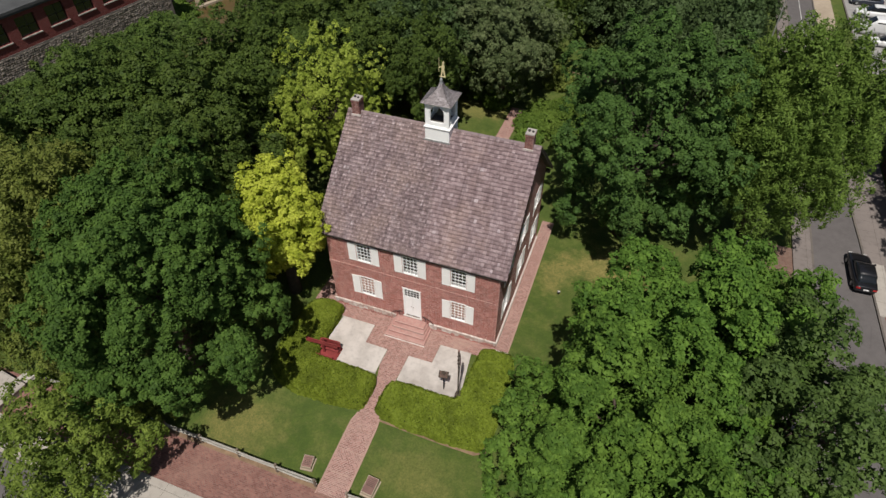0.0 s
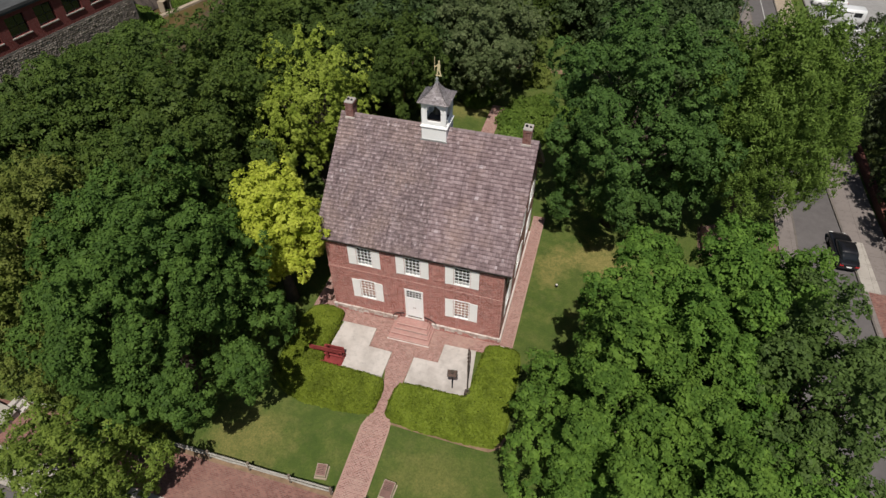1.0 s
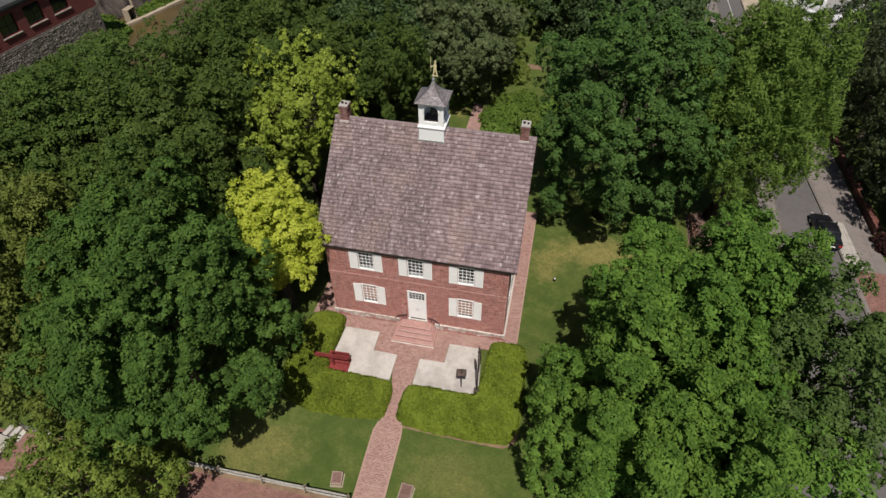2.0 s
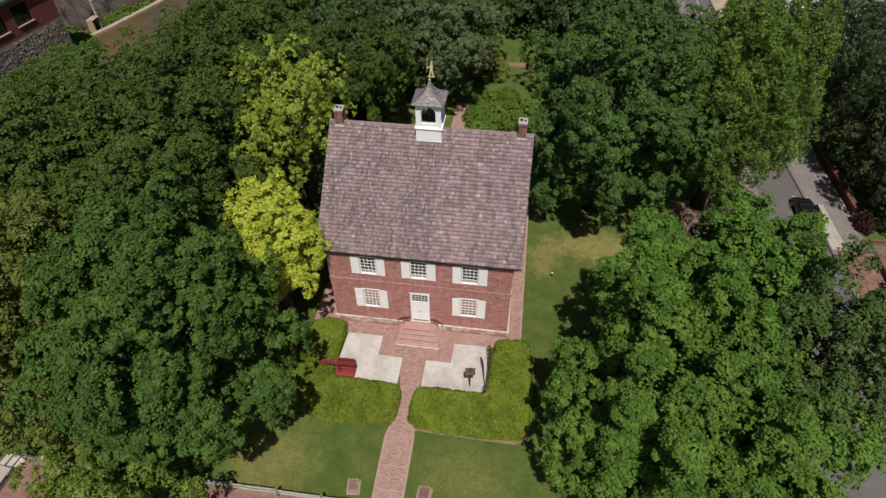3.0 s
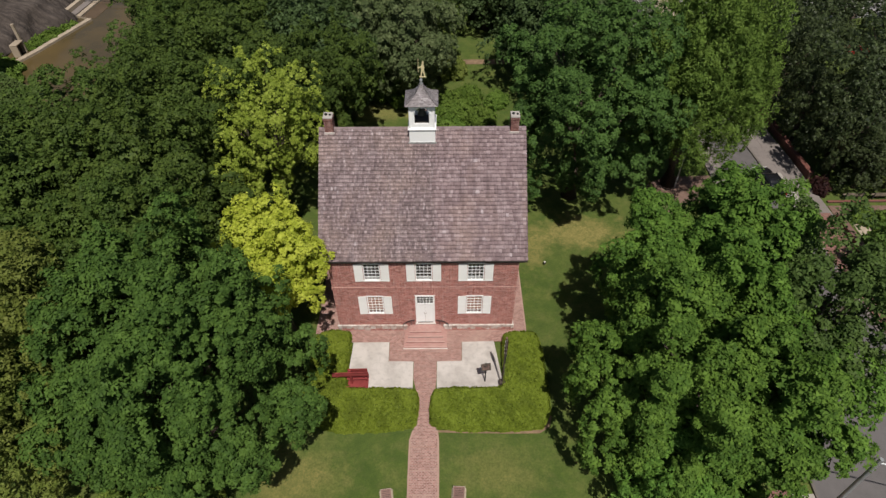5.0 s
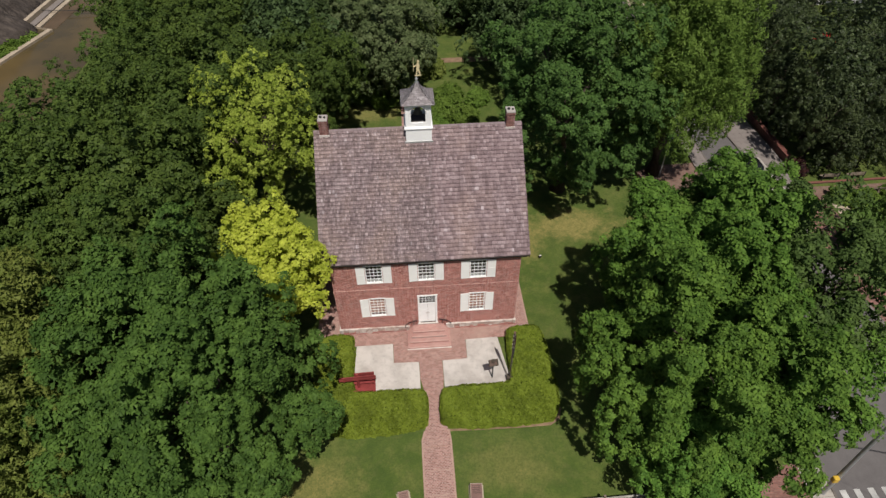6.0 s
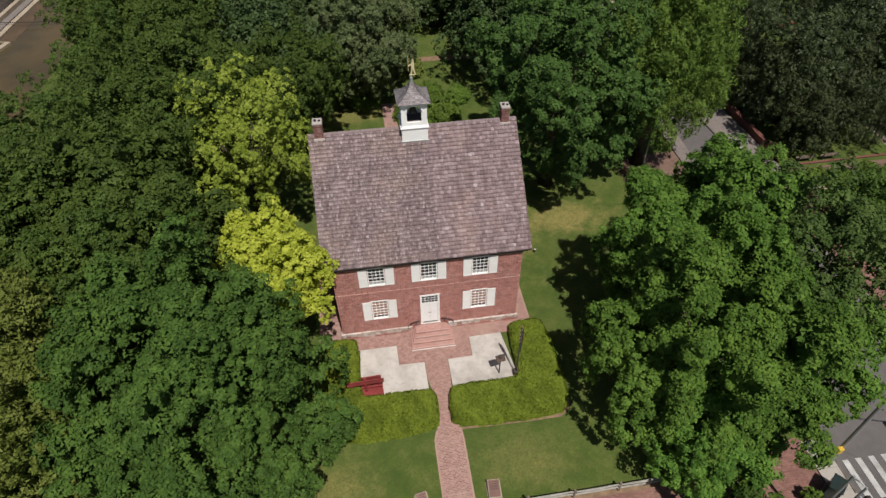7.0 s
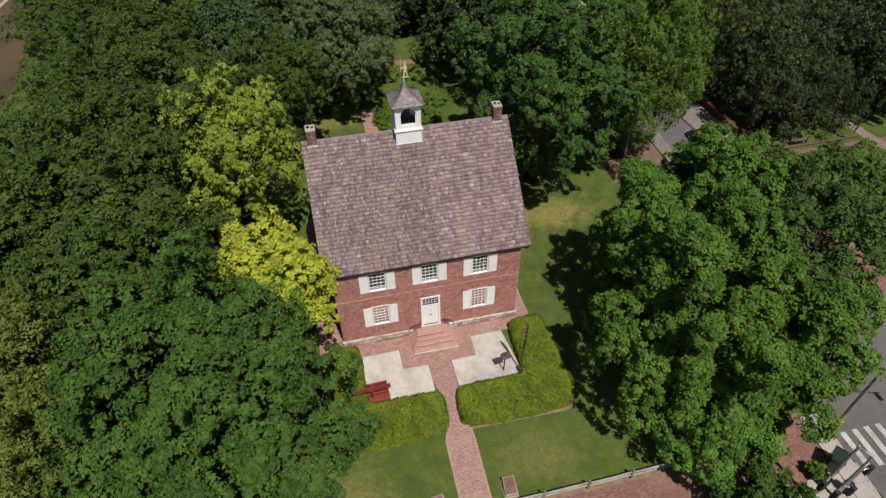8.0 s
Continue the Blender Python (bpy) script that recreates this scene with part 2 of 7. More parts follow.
BRICK_FRONT = flemish("red_brick_front", (0.200, 0.070, 0.060), (0.385, 0.140, 0.116), (0.560, 0.245, 0.205), (0.66, 0.50, 0.45))
BRICK_SIDE = bricks("red_brick_side", "YZ", (0.225, 0.064, 0.054), (0.480, 0.188, 0.162), (0.62, 0.44, 0.40), 0.225, 0.105, 0.020, stain=(0.52, 0.33, 0.29), stained=0.45, wash=0.45)
CHIMNEY_BRICK = flemish("sooty_chimney_brick", (0.110, 0.048, 0.042), (0.215, 0.090, 0.076), (0.300, 0.145, 0.125), (0.34, 0.25, 0.225), wash=0.3)
MILL_BRICK = bricks("dark_red_mill_brick", "YZ", (0.165, 0.040, 0.036), (0.200, 0.052, 0.046), (0.15, 0.07, 0.065), stain=(0.15, 0.05, 0.04))
BRICK_DARK = bricks("old_red_brick", "YZ", (0.150, 0.055, 0.044), (0.195, 0.078, 0.062), (0.17, 0.11, 0.09), stain=(0.15, 0.05, 0.04))
PAVING = bricks("brick_paving", "XY", (0.200, 0.092, 0.080), (0.400, 0.220, 0.186), (0.40, 0.30, 0.26), 0.21, 0.105, 0.016, (0.38, 0.27, 0.225), 0.65)
PAVING_DULL = bricks("dull_brown_paving", "XY", (0.140, 0.078, 0.060), (0.220, 0.130, 0.100), (0.18, 0.14, 0.115), 0.23, 0.115, 0.014, (0.20, 0.145, 0.11), 0.6)
PAVING_ROAD = bricks("brick_plaza_paving", "XY", (0.160, 0.070, 0.058), (0.290, 0.138, 0.110), (0.20, 0.145, 0.125), 0.23, 0.115, 0.014, (0.29, 0.18, 0.145), 0.55)
STEP_BRICK = bricks("brick_steps", "XY", (0.380, 0.195, 0.170), (0.450, 0.250, 0.220), (0.38, 0.28, 0.25), 0.21, 0.105, 0.010, (0.47, 0.32, 0.28), 0.5)
STEP_EDGE = concrete_material("worn_step_edge", (0.52, 0.345, 0.305), (0.44, 0.275, 0.24), 0.6)
PATH_EDGE = concrete_material("dusty_pale_brick_edge", (0.40, 0.265, 0.215), (0.32, 0.195, 0.155), 0.7)
SHINGLE = shingle_material("weathered_shingle", 0.72)
SHINGLE_PALE = shingle_material("grey_cupola_shingle", 1.3, 0.35)
SHINGLE_NEW = shingle_material("newer_brown_shingle", 0.86, 1.12)
SHINGLE_END = shingle_material("bleached_shingle_end", 1.12)
DECK = plain("roof_deck", (0.10, 0.085, 0.078), 0.9)
LIME_STONE = concrete_material("pale_stone", (0.62, 0.575, 0.54), (0.36, 0.24, 0.20), 0.75)
def plinth_stone_material():
    """Pale lime-washed stones, some bare and brown."""
    n = Nodes("washed_plinth_stone")
    who = n.tree.nodes.new("ShaderNodeObjectInfo").outputs["Random"]
    c = n.ramp(who, [(0.0, (0.62, 0.57, 0.53)), (0.45, (0.52, 0.45, 0.40)), (0.7, (0.34, 0.24, 0.20)), (1.0, (0.66, 0.62, 0.58))])
    c = n.mix(n.grey(n.noise(3.5, 6, 0.7), 0.46, 0.62, 0, 0.75), c, (0.24, 0.15, 0.125))
    c = n.mix(n.grey(n.noise(9, 5, 0.7), 0.5, 0.7, 0, 0.5), c, (0.70, 0.66, 0.62))
    return n.done(c, 0.9, n.noise(8, 5), 0.6, 0.03, spec=0.2)


PLINTH_STONE = plinth_stone_material()
PAD = concrete_material("pale_concrete", (0.53, 0.49, 0.455), (0.29, 0.26, 0.235), 0.9)
WALK = concrete_material("sidewalk_concrete", (0.39, 0.355, 0.315), (0.29, 0.26, 0.23), 0.6, 1.5)
GRAVEL = concrete_material("brown_gravel", (0.235, 0.185, 0.145), (0.16, 0.125, 0.095), 0.7)
DULL_WALK = concrete_material("dull_sidewalk", (0.215, 0.185, 0.170), (0.155, 0.135, 0.125), 0.6, 1.5)
# kerb tone kept dark: the gutter's shadow line is put into the stone colour
KERB = concrete_material("kerb_stone_gutter_shade", (0.13, 0.115, 0.105), (0.20, 0.165, 0.13))
ASPHALT = asphalt_material("asphalt", (0.112, 0.102, 0.100))
LOT = asphalt_material("parking_asphalt", (0.26, 0.25, 0.24))
LAWN = lawn_material()
MUD = plain("wet_brown_mud", (0.105, 0.072, 0.045), 0.6, 0.3, 2)
MULCH = plain("bare_earth", (0.24, 0.16, 0.10), 0.95, 0.4, 8, bump=0.6)
WHITE = plain("white_paint", (0.91, 0.905, 0.895), 0.5, 0.05, 3)
CAP = concrete_material("weathered_mortar_cap", (0.44, 0.41, 0.38), (0.26, 0.21, 0.18), 0.8)
CREAM = plain("cream_paint", (0.89, 0.875, 0.855), 0.55, 0.06, 3)
MARKING = plain("road_marking_paint", (0.46, 0.45, 0.43), 0.8, 0.35, 5)
BLACK_IRON = plain("black_iron", (0.03, 0.03, 0.032), 0.5, 0.3, 10)
DARK_WOOD = plain("dark_weathered_wood", (0.075, 0.058, 0.045), 0.8, 0.4, 10)
RED_WOOD = plain("barn_red_painted_wood", (0.255, 0.046, 0.044), 0.6, 0.35, 6)
BENCH_WOOD = plain("red_brown_bench_wood", (0.24, 0.125, 0.085), 0.75, 0.4, 8)
GREY_WOOD = plain("silver_grey_fence_wood", (0.36, 0.34, 0.30), 0.85, 0.4, 9)
POST_WOOD = plain("grey_brown_post_wood", (0.20, 0.16, 0.12), 0.85, 0.4, 9)
DARK_GREEN = plain("dark_green_enamel", (0.022, 0.034, 0.030), 0.3, 0.25, 4, spec=0.5)
BRONZE = plain("brown_bronze", (0.20, 0.105, 0.085), 0.55, 0.3, 5, spec=0.5)
GOLD = plain("gilded_metal", (0.80, 0.68, 0.40), 0.45, 0.2, 8, metal=0.2)
BELL = plain("dark_bell_metal", (0.10, 0.09, 0.075), 0.45, 0.3, 8, metal=0.7)
ROOM = plain("dim_plaster", (0.16, 0.13, 0.11), 0.9)
BLIND = plain("red_brown_curtain", (0.72, 0.34, 0.24), 0.9, 0.2)
GLASS = glass_material()
GALV = plain("galvanised_steel", (0.42, 0.43, 0.43), 0.5, 0.2, 5, metal=0.6)
YELLOW = plain("yellow_signal_paint", (0.62, 0.40, 0.05), 0.5, 0.2)
RUBBLE = concrete_material("rubble_stone_wall", (0.19, 0.165, 0.15), (0.13, 0.115, 0.10), 0.8)
TAN = concrete_material("tan_ledge_concrete", (0.40, 0.33, 0.25), (0.25, 0.195, 0.14), 0.7)
FLAT_ROOF = plain("grey_roof_membrane", (0.075, 0.077, 0.078), 0.9, 0.3, 2)
BARK = plain("bark", (0.085, 0.065, 0.050), 0.95, 0.4, 8, bump=0.8)
CAR_BLACK = plain("black_car_paint", (0.012, 0.012, 0.014), 0.18, 0.1, 4, spec=0.6, bump=0.0)
CAR_WHITE = plain("white_car_paint", (0.72, 0.72, 0.72), 0.25, 0.06, 4, spec=0.6, bump=0.0)
CAR_RED = plain("red_car_paint", (0.42, 0.02, 0.022), 0.25, 0.1, 4, spec=0.6, bump=0.0)
CAR_DARK = plain("dark_blue_car_paint", (0.03, 0.035, 0.05), 0.2, 0.1, 4, spec=0.6, bump=0.0)
CAR_GLASS = plain("tinted_car_glass", (0.012, 0.014, 0.016), 0.06, 0.1, 4, spec=0.6, bump=0.0)
TYRE = plain("tyre_rubber", (0.02, 0.02, 0.02), 0.85, 0.2)
RED_LENS = plain("red_lens", (0.45, 0.02, 0.02), 0.25, 0.1)
FLAG_RED = plain("dark_red_cloth", (0.075, 0.022, 0.026), 0.85, 0.2)
FLAG_WHITE = plain("off_white_cloth", (0.62, 0.58, 0.52), 0.85, 0.2)

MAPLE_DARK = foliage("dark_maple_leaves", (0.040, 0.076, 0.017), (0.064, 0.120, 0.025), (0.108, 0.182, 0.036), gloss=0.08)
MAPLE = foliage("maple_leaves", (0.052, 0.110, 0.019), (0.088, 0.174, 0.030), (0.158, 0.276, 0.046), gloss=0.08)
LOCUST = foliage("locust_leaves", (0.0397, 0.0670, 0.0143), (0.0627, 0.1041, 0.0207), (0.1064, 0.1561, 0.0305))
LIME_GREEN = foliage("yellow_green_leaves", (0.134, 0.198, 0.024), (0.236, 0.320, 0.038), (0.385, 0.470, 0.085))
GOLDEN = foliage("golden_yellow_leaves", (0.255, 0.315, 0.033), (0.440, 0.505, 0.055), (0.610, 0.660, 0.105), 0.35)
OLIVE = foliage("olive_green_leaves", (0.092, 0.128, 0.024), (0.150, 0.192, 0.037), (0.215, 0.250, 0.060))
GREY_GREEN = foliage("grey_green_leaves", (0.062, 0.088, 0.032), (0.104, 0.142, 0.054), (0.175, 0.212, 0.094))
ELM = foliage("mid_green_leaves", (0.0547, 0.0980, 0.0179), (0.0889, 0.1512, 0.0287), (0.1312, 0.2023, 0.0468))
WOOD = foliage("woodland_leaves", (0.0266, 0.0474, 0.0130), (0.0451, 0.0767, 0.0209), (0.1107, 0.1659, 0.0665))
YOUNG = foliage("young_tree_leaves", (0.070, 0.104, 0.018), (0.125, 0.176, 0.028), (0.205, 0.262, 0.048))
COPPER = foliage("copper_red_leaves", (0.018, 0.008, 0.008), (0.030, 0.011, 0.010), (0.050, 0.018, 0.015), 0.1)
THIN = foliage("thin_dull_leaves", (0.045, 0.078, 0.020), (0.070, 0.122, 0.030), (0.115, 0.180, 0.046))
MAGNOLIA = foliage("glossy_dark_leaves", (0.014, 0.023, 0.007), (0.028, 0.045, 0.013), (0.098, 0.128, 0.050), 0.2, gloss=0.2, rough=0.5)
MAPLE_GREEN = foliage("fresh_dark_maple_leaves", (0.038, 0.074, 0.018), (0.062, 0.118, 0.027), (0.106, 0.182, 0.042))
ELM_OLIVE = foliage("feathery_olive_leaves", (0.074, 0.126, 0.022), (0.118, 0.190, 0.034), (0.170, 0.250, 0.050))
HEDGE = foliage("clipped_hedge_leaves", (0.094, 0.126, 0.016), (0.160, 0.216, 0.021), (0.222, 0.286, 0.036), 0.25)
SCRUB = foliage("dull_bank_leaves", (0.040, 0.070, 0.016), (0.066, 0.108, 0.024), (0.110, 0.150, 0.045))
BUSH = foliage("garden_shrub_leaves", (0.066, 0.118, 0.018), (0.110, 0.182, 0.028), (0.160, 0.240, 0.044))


def water_material():
    n = Nodes("muddy_creek_water")
    c = n.ramp(n.noise(0.12, 3), [(0.35, (0.110, 0.076, 0.030)), (0.65, (0.070, 0.052, 0.024))])
    return n.done(c, 0.12, n.noise(1.6, 3), 0.12, 0.05, spec=0.35)


WATER = water_material()


# ---------------------------------------------------------------- builders
def ground_z(x, y):
    """The lie of the land: level round the house, falling to the front street, cut by the creek."""
    z = 0.0
    if y < -4.5:
        z = max(-0.11 * (-4.5 - y), -1.15)
    if y > 2:
        z = min(0.03 * (y - 2), 0.6)
    if x < -40:
        z += (-0.9 - z) * min(1, (-40 - x) / 6)
    return z


def thing(name, label, category, at=(0, 0, 0), turn=0, group="", kind=""):
    ob = new(name)
    ob.empty_display_size = 0.2
    ob.matrix_basis = pose(*at, 0, 0, turn)
    return tagged(ob, label, category, group, kind)


def finish(ob, mats, smooth=False):
    for m in mats if isinstance(mats, (list, tuple)) else (mats,):
        ob.data.materials.append(m)
    if smooth:
        ob.data.polygons.foreach_set("use_smooth", [True] * len(ob.data.polygons))
    return ob


def part(name, bm, material, parent=None, label="", smooth=False):
    """Links a bmesh as one mesh object under a thing or a part."""
    mesh = bpy.data.meshes.new(name)
    bm.to_mesh(mesh)
    bm.free()
    ob = finish(new(name, mesh), material, smooth)
    ob.parent = parent
    return tagged(ob, label)


def shared(name, mesh, parent, m):
    """One more object on a mesh that exists already."""
    ob = new(name, mesh)
    ob.parent, ob.matrix_basis = parent, m
    return ob


def arrays(name, verts, faces, material, parent=None, label="", smooth=False):
    """An object from an array of places and one of corner numbers (all faces with as many corners)."""
    verts, faces = np.asarray(verts, np.float32), np.asarray(faces, np.int32)
    mesh = bpy.data.meshes.new(name)
    mesh.vertices.add(len(verts))
    mesh.vertices.foreach_set("co", verts.ravel())
    count, corners = faces.shape
    mesh.loops.add(count * corners)
    mesh.loops.foreach_set("vertex_index", faces.ravel())
    mesh.polygons.add(count)
    mesh.polygons.foreach_set("loop_start", np.arange(0, count * corners, corners, dtype=np.int32))
    mesh.update(calc_edges=True)
    ob = finish(new(name, mesh), material, smooth)
    ob.parent = parent
    return tagged(ob, label)


def box(bm, x0, y0, z0, x1, y1, z1, bevel=0.0, m=None):
    vs = bmesh.ops.create_cube(bm, size=1.0)["verts"]
    for v in vs:
        v.co = Vector(((x0 + x1) / 2 + v.co.x * (x1 - x0), (y0 + y1) / 2 + v.co.y * (y1 - y0), (z0 + z1) / 2 + v.co.z * (z1 - z0)))
    if bevel:
        es = list({e for v in vs for e in v.link_edges})
        vs = list({v for f in bmesh.ops.bevel(bm, geom=es, offset=bevel, segments=1, affect="EDGES")["faces"] for v in f.verts} | {v for v in vs if v.is_valid})
    if m is not None:
        for v in vs:
            v.co = m @ v.co
    return bm


def tube(bm, points, radii, sides=8):
    """A round bar, limb or pole along a line of points."""
    rings = []
    points = [Vector(p) for p in points]
    for n, p in enumerate(points):
        way = (points[min(n + 1, len(points) - 1)] - points[max(n - 1, 0)]).normalized()
        q = way.to_track_quat("Z", "Y")
        r = radii[n] if isinstance(radii, (list, tuple)) else radii
        rings.append([bm.verts.new(p + q @ Vector((math.cos(a) * r, math.sin(a) * r, 0))) for a in (math.tau * k / sides for k in range(sides))])
    for a, b in zip(rings, rings[1:]):
        for k in range(sides):
            bm.faces.new((a[k], a[(k + 1) % sides], b[(k + 1) % sides], b[k]))
    bm.faces.new(rings[0][::-1])
    bm.faces.new(rings[-1])
    return bm


def lathe(bm, profile, sides=12, at=(0, 0, 0)):
    """A turned solid: profile is a list of radius and height."""
    rings = [[bm.verts.new((at[0] + math.cos(math.tau * k / sides) * r, at[1] + math.sin(math.tau * k / sides) * r, at[2] + z)) for k in range(sides)] for r, z in profile]
    for a, b in zip(rings, rings[1:]):
        for k in range(sides):
            bm.faces.new((a[k], a[(k + 1) % sides], b[(k + 1) % sides], b[k]))
    bm.faces.new(rings[0][::-1])
    bm.faces.new(rings[-1])
    return bm


def slab(bm, outline, top, bottom):
    """A flat slab over an outline of x, y; top and bottom are heights or functions of x, y."""
    up = top if callable(top) else lambda x, y: top
    low = bottom if callable(bottom) else lambda x, y: bottom
    a = [bm.verts.new((x, y, up(x, y))) for x, y in outline]
    b = [bm.verts.new((x, y, low(x, y))) for x, y in outline]
    bm.faces.new(a)
    bm.faces.new(b[::-1])
    for k in range(len(a)):
        bm.faces.new((a[k - 1], b[k - 1], b[k], a[k]))
    bmesh.ops.recalc_face_normals(bm, faces=bm.faces[:])
    return bm


def band(bm, left, right, lift, thick=0.3):
    """A long paved strip between two lines of x, y, that follows the land, with its side faces."""
    rows = []
    for (ax, ay), (bx, by) in zip(left, right):
        rows.append([bm.verts.new((x, y, ground_z(x, y) + dz)) for x, y, dz in ((ax, ay, lift), (bx, by, lift), (bx, by, lift - thick), (ax, ay, lift - thick))])
    for a, b in zip(rows, rows[1:]):
        for k in range(4):
            bm.faces.new((a[k], a[(k + 1) % 4], b[(k + 1) % 4], b[k]))
    bm.faces.new(rows[0])
    bm.faces.new(rows[-1][::-1])
    bmesh.ops.recalc_face_normals(bm, faces=bm.faces[:])
    return bm


def steps_of(a, b, step=2.0):
    n = max(1, int(abs(b - a) / step))
    return [a + (b - a) * k / n for k in range(n + 1)]

# ---------------------------------------------------------------- the setting
def ground_sheet():
    near = np.concatenate([np.linspace(-2600, -140, 14), np.arange(-120, 121, 2.0), np.linspace(140, 2600, 14)])
    deep = np.sort(np.concatenate([near, [-14.9545, -4.5]]))
    verts = [(x, y, ground_z(x, y) - (0.02 if abs(x) < 130 and abs(y) < 130 else 0.0)) for y in deep for x in near]
    k = np.arange(len(verts)).reshape(len(deep), len(near))
    faces = np.stack([k[:-1, :-1], k[:-1, 1:], k[1:, 1:], k[1:, :-1]], -1).reshape(-1, 4)
    return tagged(arrays("ground", verts, faces, LAWN, smooth=True), "mown green lawn with dry yellow patches", "lawn", kind="structure")


ground_sheet()


def strip(name, left, right, lift, material, label, category, thick=0.3):
    ob = part(name, band(bmesh.new(), left, right, lift, thick), material)
    return tagged(ob, label, category, kind="structure")


def kerb_left(y):
    """The kerb of the side street on the house's side; it swings out towards the corner."""
    if y > 12:
        return 30.55
    if y > -12:
        return 30.55 - 4.9 * ((12 - y) / 24) ** 1.4
    return 25.65


def kerb_right(y):
    return 34.3 + 0.055 * max(0, 26 - max(y, -14))


SIDE_YS = steps_of(-20, 140, 1.6)
strip("road_side", [(kerb_left(y), y) for y in SIDE_YS], [(kerb_right(y), y) for y in SIDE_YS], 0.03, ASPHALT, "grey asphalt side street with worn tracks", "road")
strip("road_front", [(x, -36) for x in steps_of(-120, 120, 4)], [(x, -20.0) for x in steps_of(-120, 120, 4)], 0.03, ASPHALT, "grey asphalt street along the brick plaza", "road")
CORNER_YS = [y for y in SIDE_YS if y > -17.6]
strip("kerb_side_left", [(kerb_left(y) - 0.16, y) for y in CORNER_YS], [(kerb_left(y) + 0.002, y) for y in CORNER_YS], 0.17, KERB, "grey stone kerb, coloured dark for the gutter shadow", "kerb")
strip("kerb_side_right", [(kerb_right(y) - 0.002, y) for y in SIDE_YS], [(kerb_right(y) + 0.16, y) for y in SIDE_YS], 0.17, KERB, "grey stone kerb stained brown, coloured dark for the gutter shadow", "kerb")
strip("kerb_front", [(x, -20.0) for x in steps_of(-120, 22.8, 4)], [(x, -19.84) for x in steps_of(-120, 22.8, 4)], 0.17, KERB, "grey stone kerb along the front street", "kerb")
UP_YS = [y for y in SIDE_YS if y > -13]
strip("pavement_left", [(kerb_left(y) - 1.7, y) for y in UP_YS], [(kerb_left(y) - 0.16, y) for y in UP_YS], 0.155, DULL_WALK, "dull grey-brown sidewalk beside the kerb", "sidewalk")
NEAR_YS, FAR_YS = steps_of(-14, 52, 1.5), steps_of(52, 140, 4)
strip("pavement_right", [(kerb_right(y) + 0.16, y) for y in NEAR_YS], [(kerb_right(y) + 3.6, y) for y in NEAR_YS], 0.155, DULL_WALK, "grey-brown sidewalk under the trees", "sidewalk")
strip("pavement_far", [(kerb_right(y) + 0.16, y) for y in FAR_YS], [(kerb_right(y) + 2.7, y) for y in FAR_YS], 0.155, TAN, "wide tan concrete sidewalk in the sun", "sidewalk")
PAD_YS = steps_of(13.4, 19.6, 1.4)
strip("pavement_pads", [(kerb_right(y) + 0.16, y) for y in PAD_YS], [(kerb_right(y) + 1.5, y) for y in PAD_YS], 0.162, WALK, "pale concrete slabs along the kerb", "sidewalk")
BRICK_YS = steps_of(-14, 13.4, 1.5)
strip("pavement_brick", [(kerb_right(y) + 0.5, y) for y in BRICK_YS], [(kerb_right(y) + 3.4, y) for y in BRICK_YS], 0.162, PAVING_ROAD, "red brick sidewalk beside the garden", "sidewalk")
LOT_YS = steps_of(58, 120, 4)
strip("parking_lot", [(39.0, y) for y in LOT_YS], [(75.0, y) for y in LOT_YS], 0.03, LOT, "light grey asphalt parking lot", "parking lot")
strip("kerb_lot", [(38.8, y) for y in LOT_YS], [(39.0, y) for y in LOT_YS], 0.15, KERB, "grey kerb at the edge of the parking lot", "kerb")

PLAZA_XS = steps_of(-40, 24.0, 2.0)
strip("pavement_plaza", [(x, -17.5) for x in PLAZA_XS], [(x, -14.46) for x in PLAZA_XS], 0.012, PAVING_ROAD, "red brick plaza along the fence", "pavement")
strip("pavement_front", [(x, -19.84) for x in PLAZA_XS], [(x, -17.5) for x in PLAZA_XS], 0.016, WALK, "pale concrete sidewalk along the kerb", "sidewalk")
CORNER = [(24.0, -19.84), (25.0, -19.82), (25.5, -19.4), (25.63, -18.6), (25.64, -13.0), (24.0, -13.0)]
tagged(part("pavement_corner", slab(bmesh.new(), CORNER, lambda x, y: ground_z(x, y) + 0.02, -1.5), WALK), "pale concrete street corner with a ramp", "sidewalk", kind="structure")
APRON = [(21.2, -17.5), (21.8, -17.0), (22.6, -16.95), (23.4, -16.4), (23.9, -15.5), (24.0, -14.75), (24.0, -17.5)]
tagged(part("pavement_apron", slab(bmesh.new(), APRON, lambda x, y: ground_z(x, y) + 0.024, -1.4), WALK), "curved pale concrete edge of the corner", "sidewalk", kind="structure")
tagged(part("pavement_lawn_corner", slab(bmesh.new(), [(18.6, -14.75), (24.0, -14.75), (24.0, -12.6), (22.4, -12.9), (20.6, -13.8)], lambda x, y: ground_z(x, y) + 0.016, -1.5), PAVING_ROAD), "brick paving behind the street corner", "pavement", kind="structure")
strip("earth_strip", [(x, -14.46) for x in steps_of(-26, 14, 2)], [(x, -14.08) for x in steps_of(-26, 14, 2)], 0.006, MULCH, "bare brown earth strip under the rail fence", "earth")
for x in (26.05, 27.0, 27.95, 28.9, 29.85, 30.8, 31.75, 32.7, 33.65):
    strip("crosswalk_stripe", [(x, -17.3), (x, -14.5)], [(x + 0.42, -17.3), (x + 0.42, -14.5)], 0.036, MARKING, "worn white crosswalk stripe", "road marking", 0.02)
LANE = [y for y in steps_of(40, 130, 4)]
strip("lane_line", [(32.35, y) for y in LANE], [(32.47, y) for y in LANE], 0.036, MARKING, "thin white lane line", "road marking", 0.02)
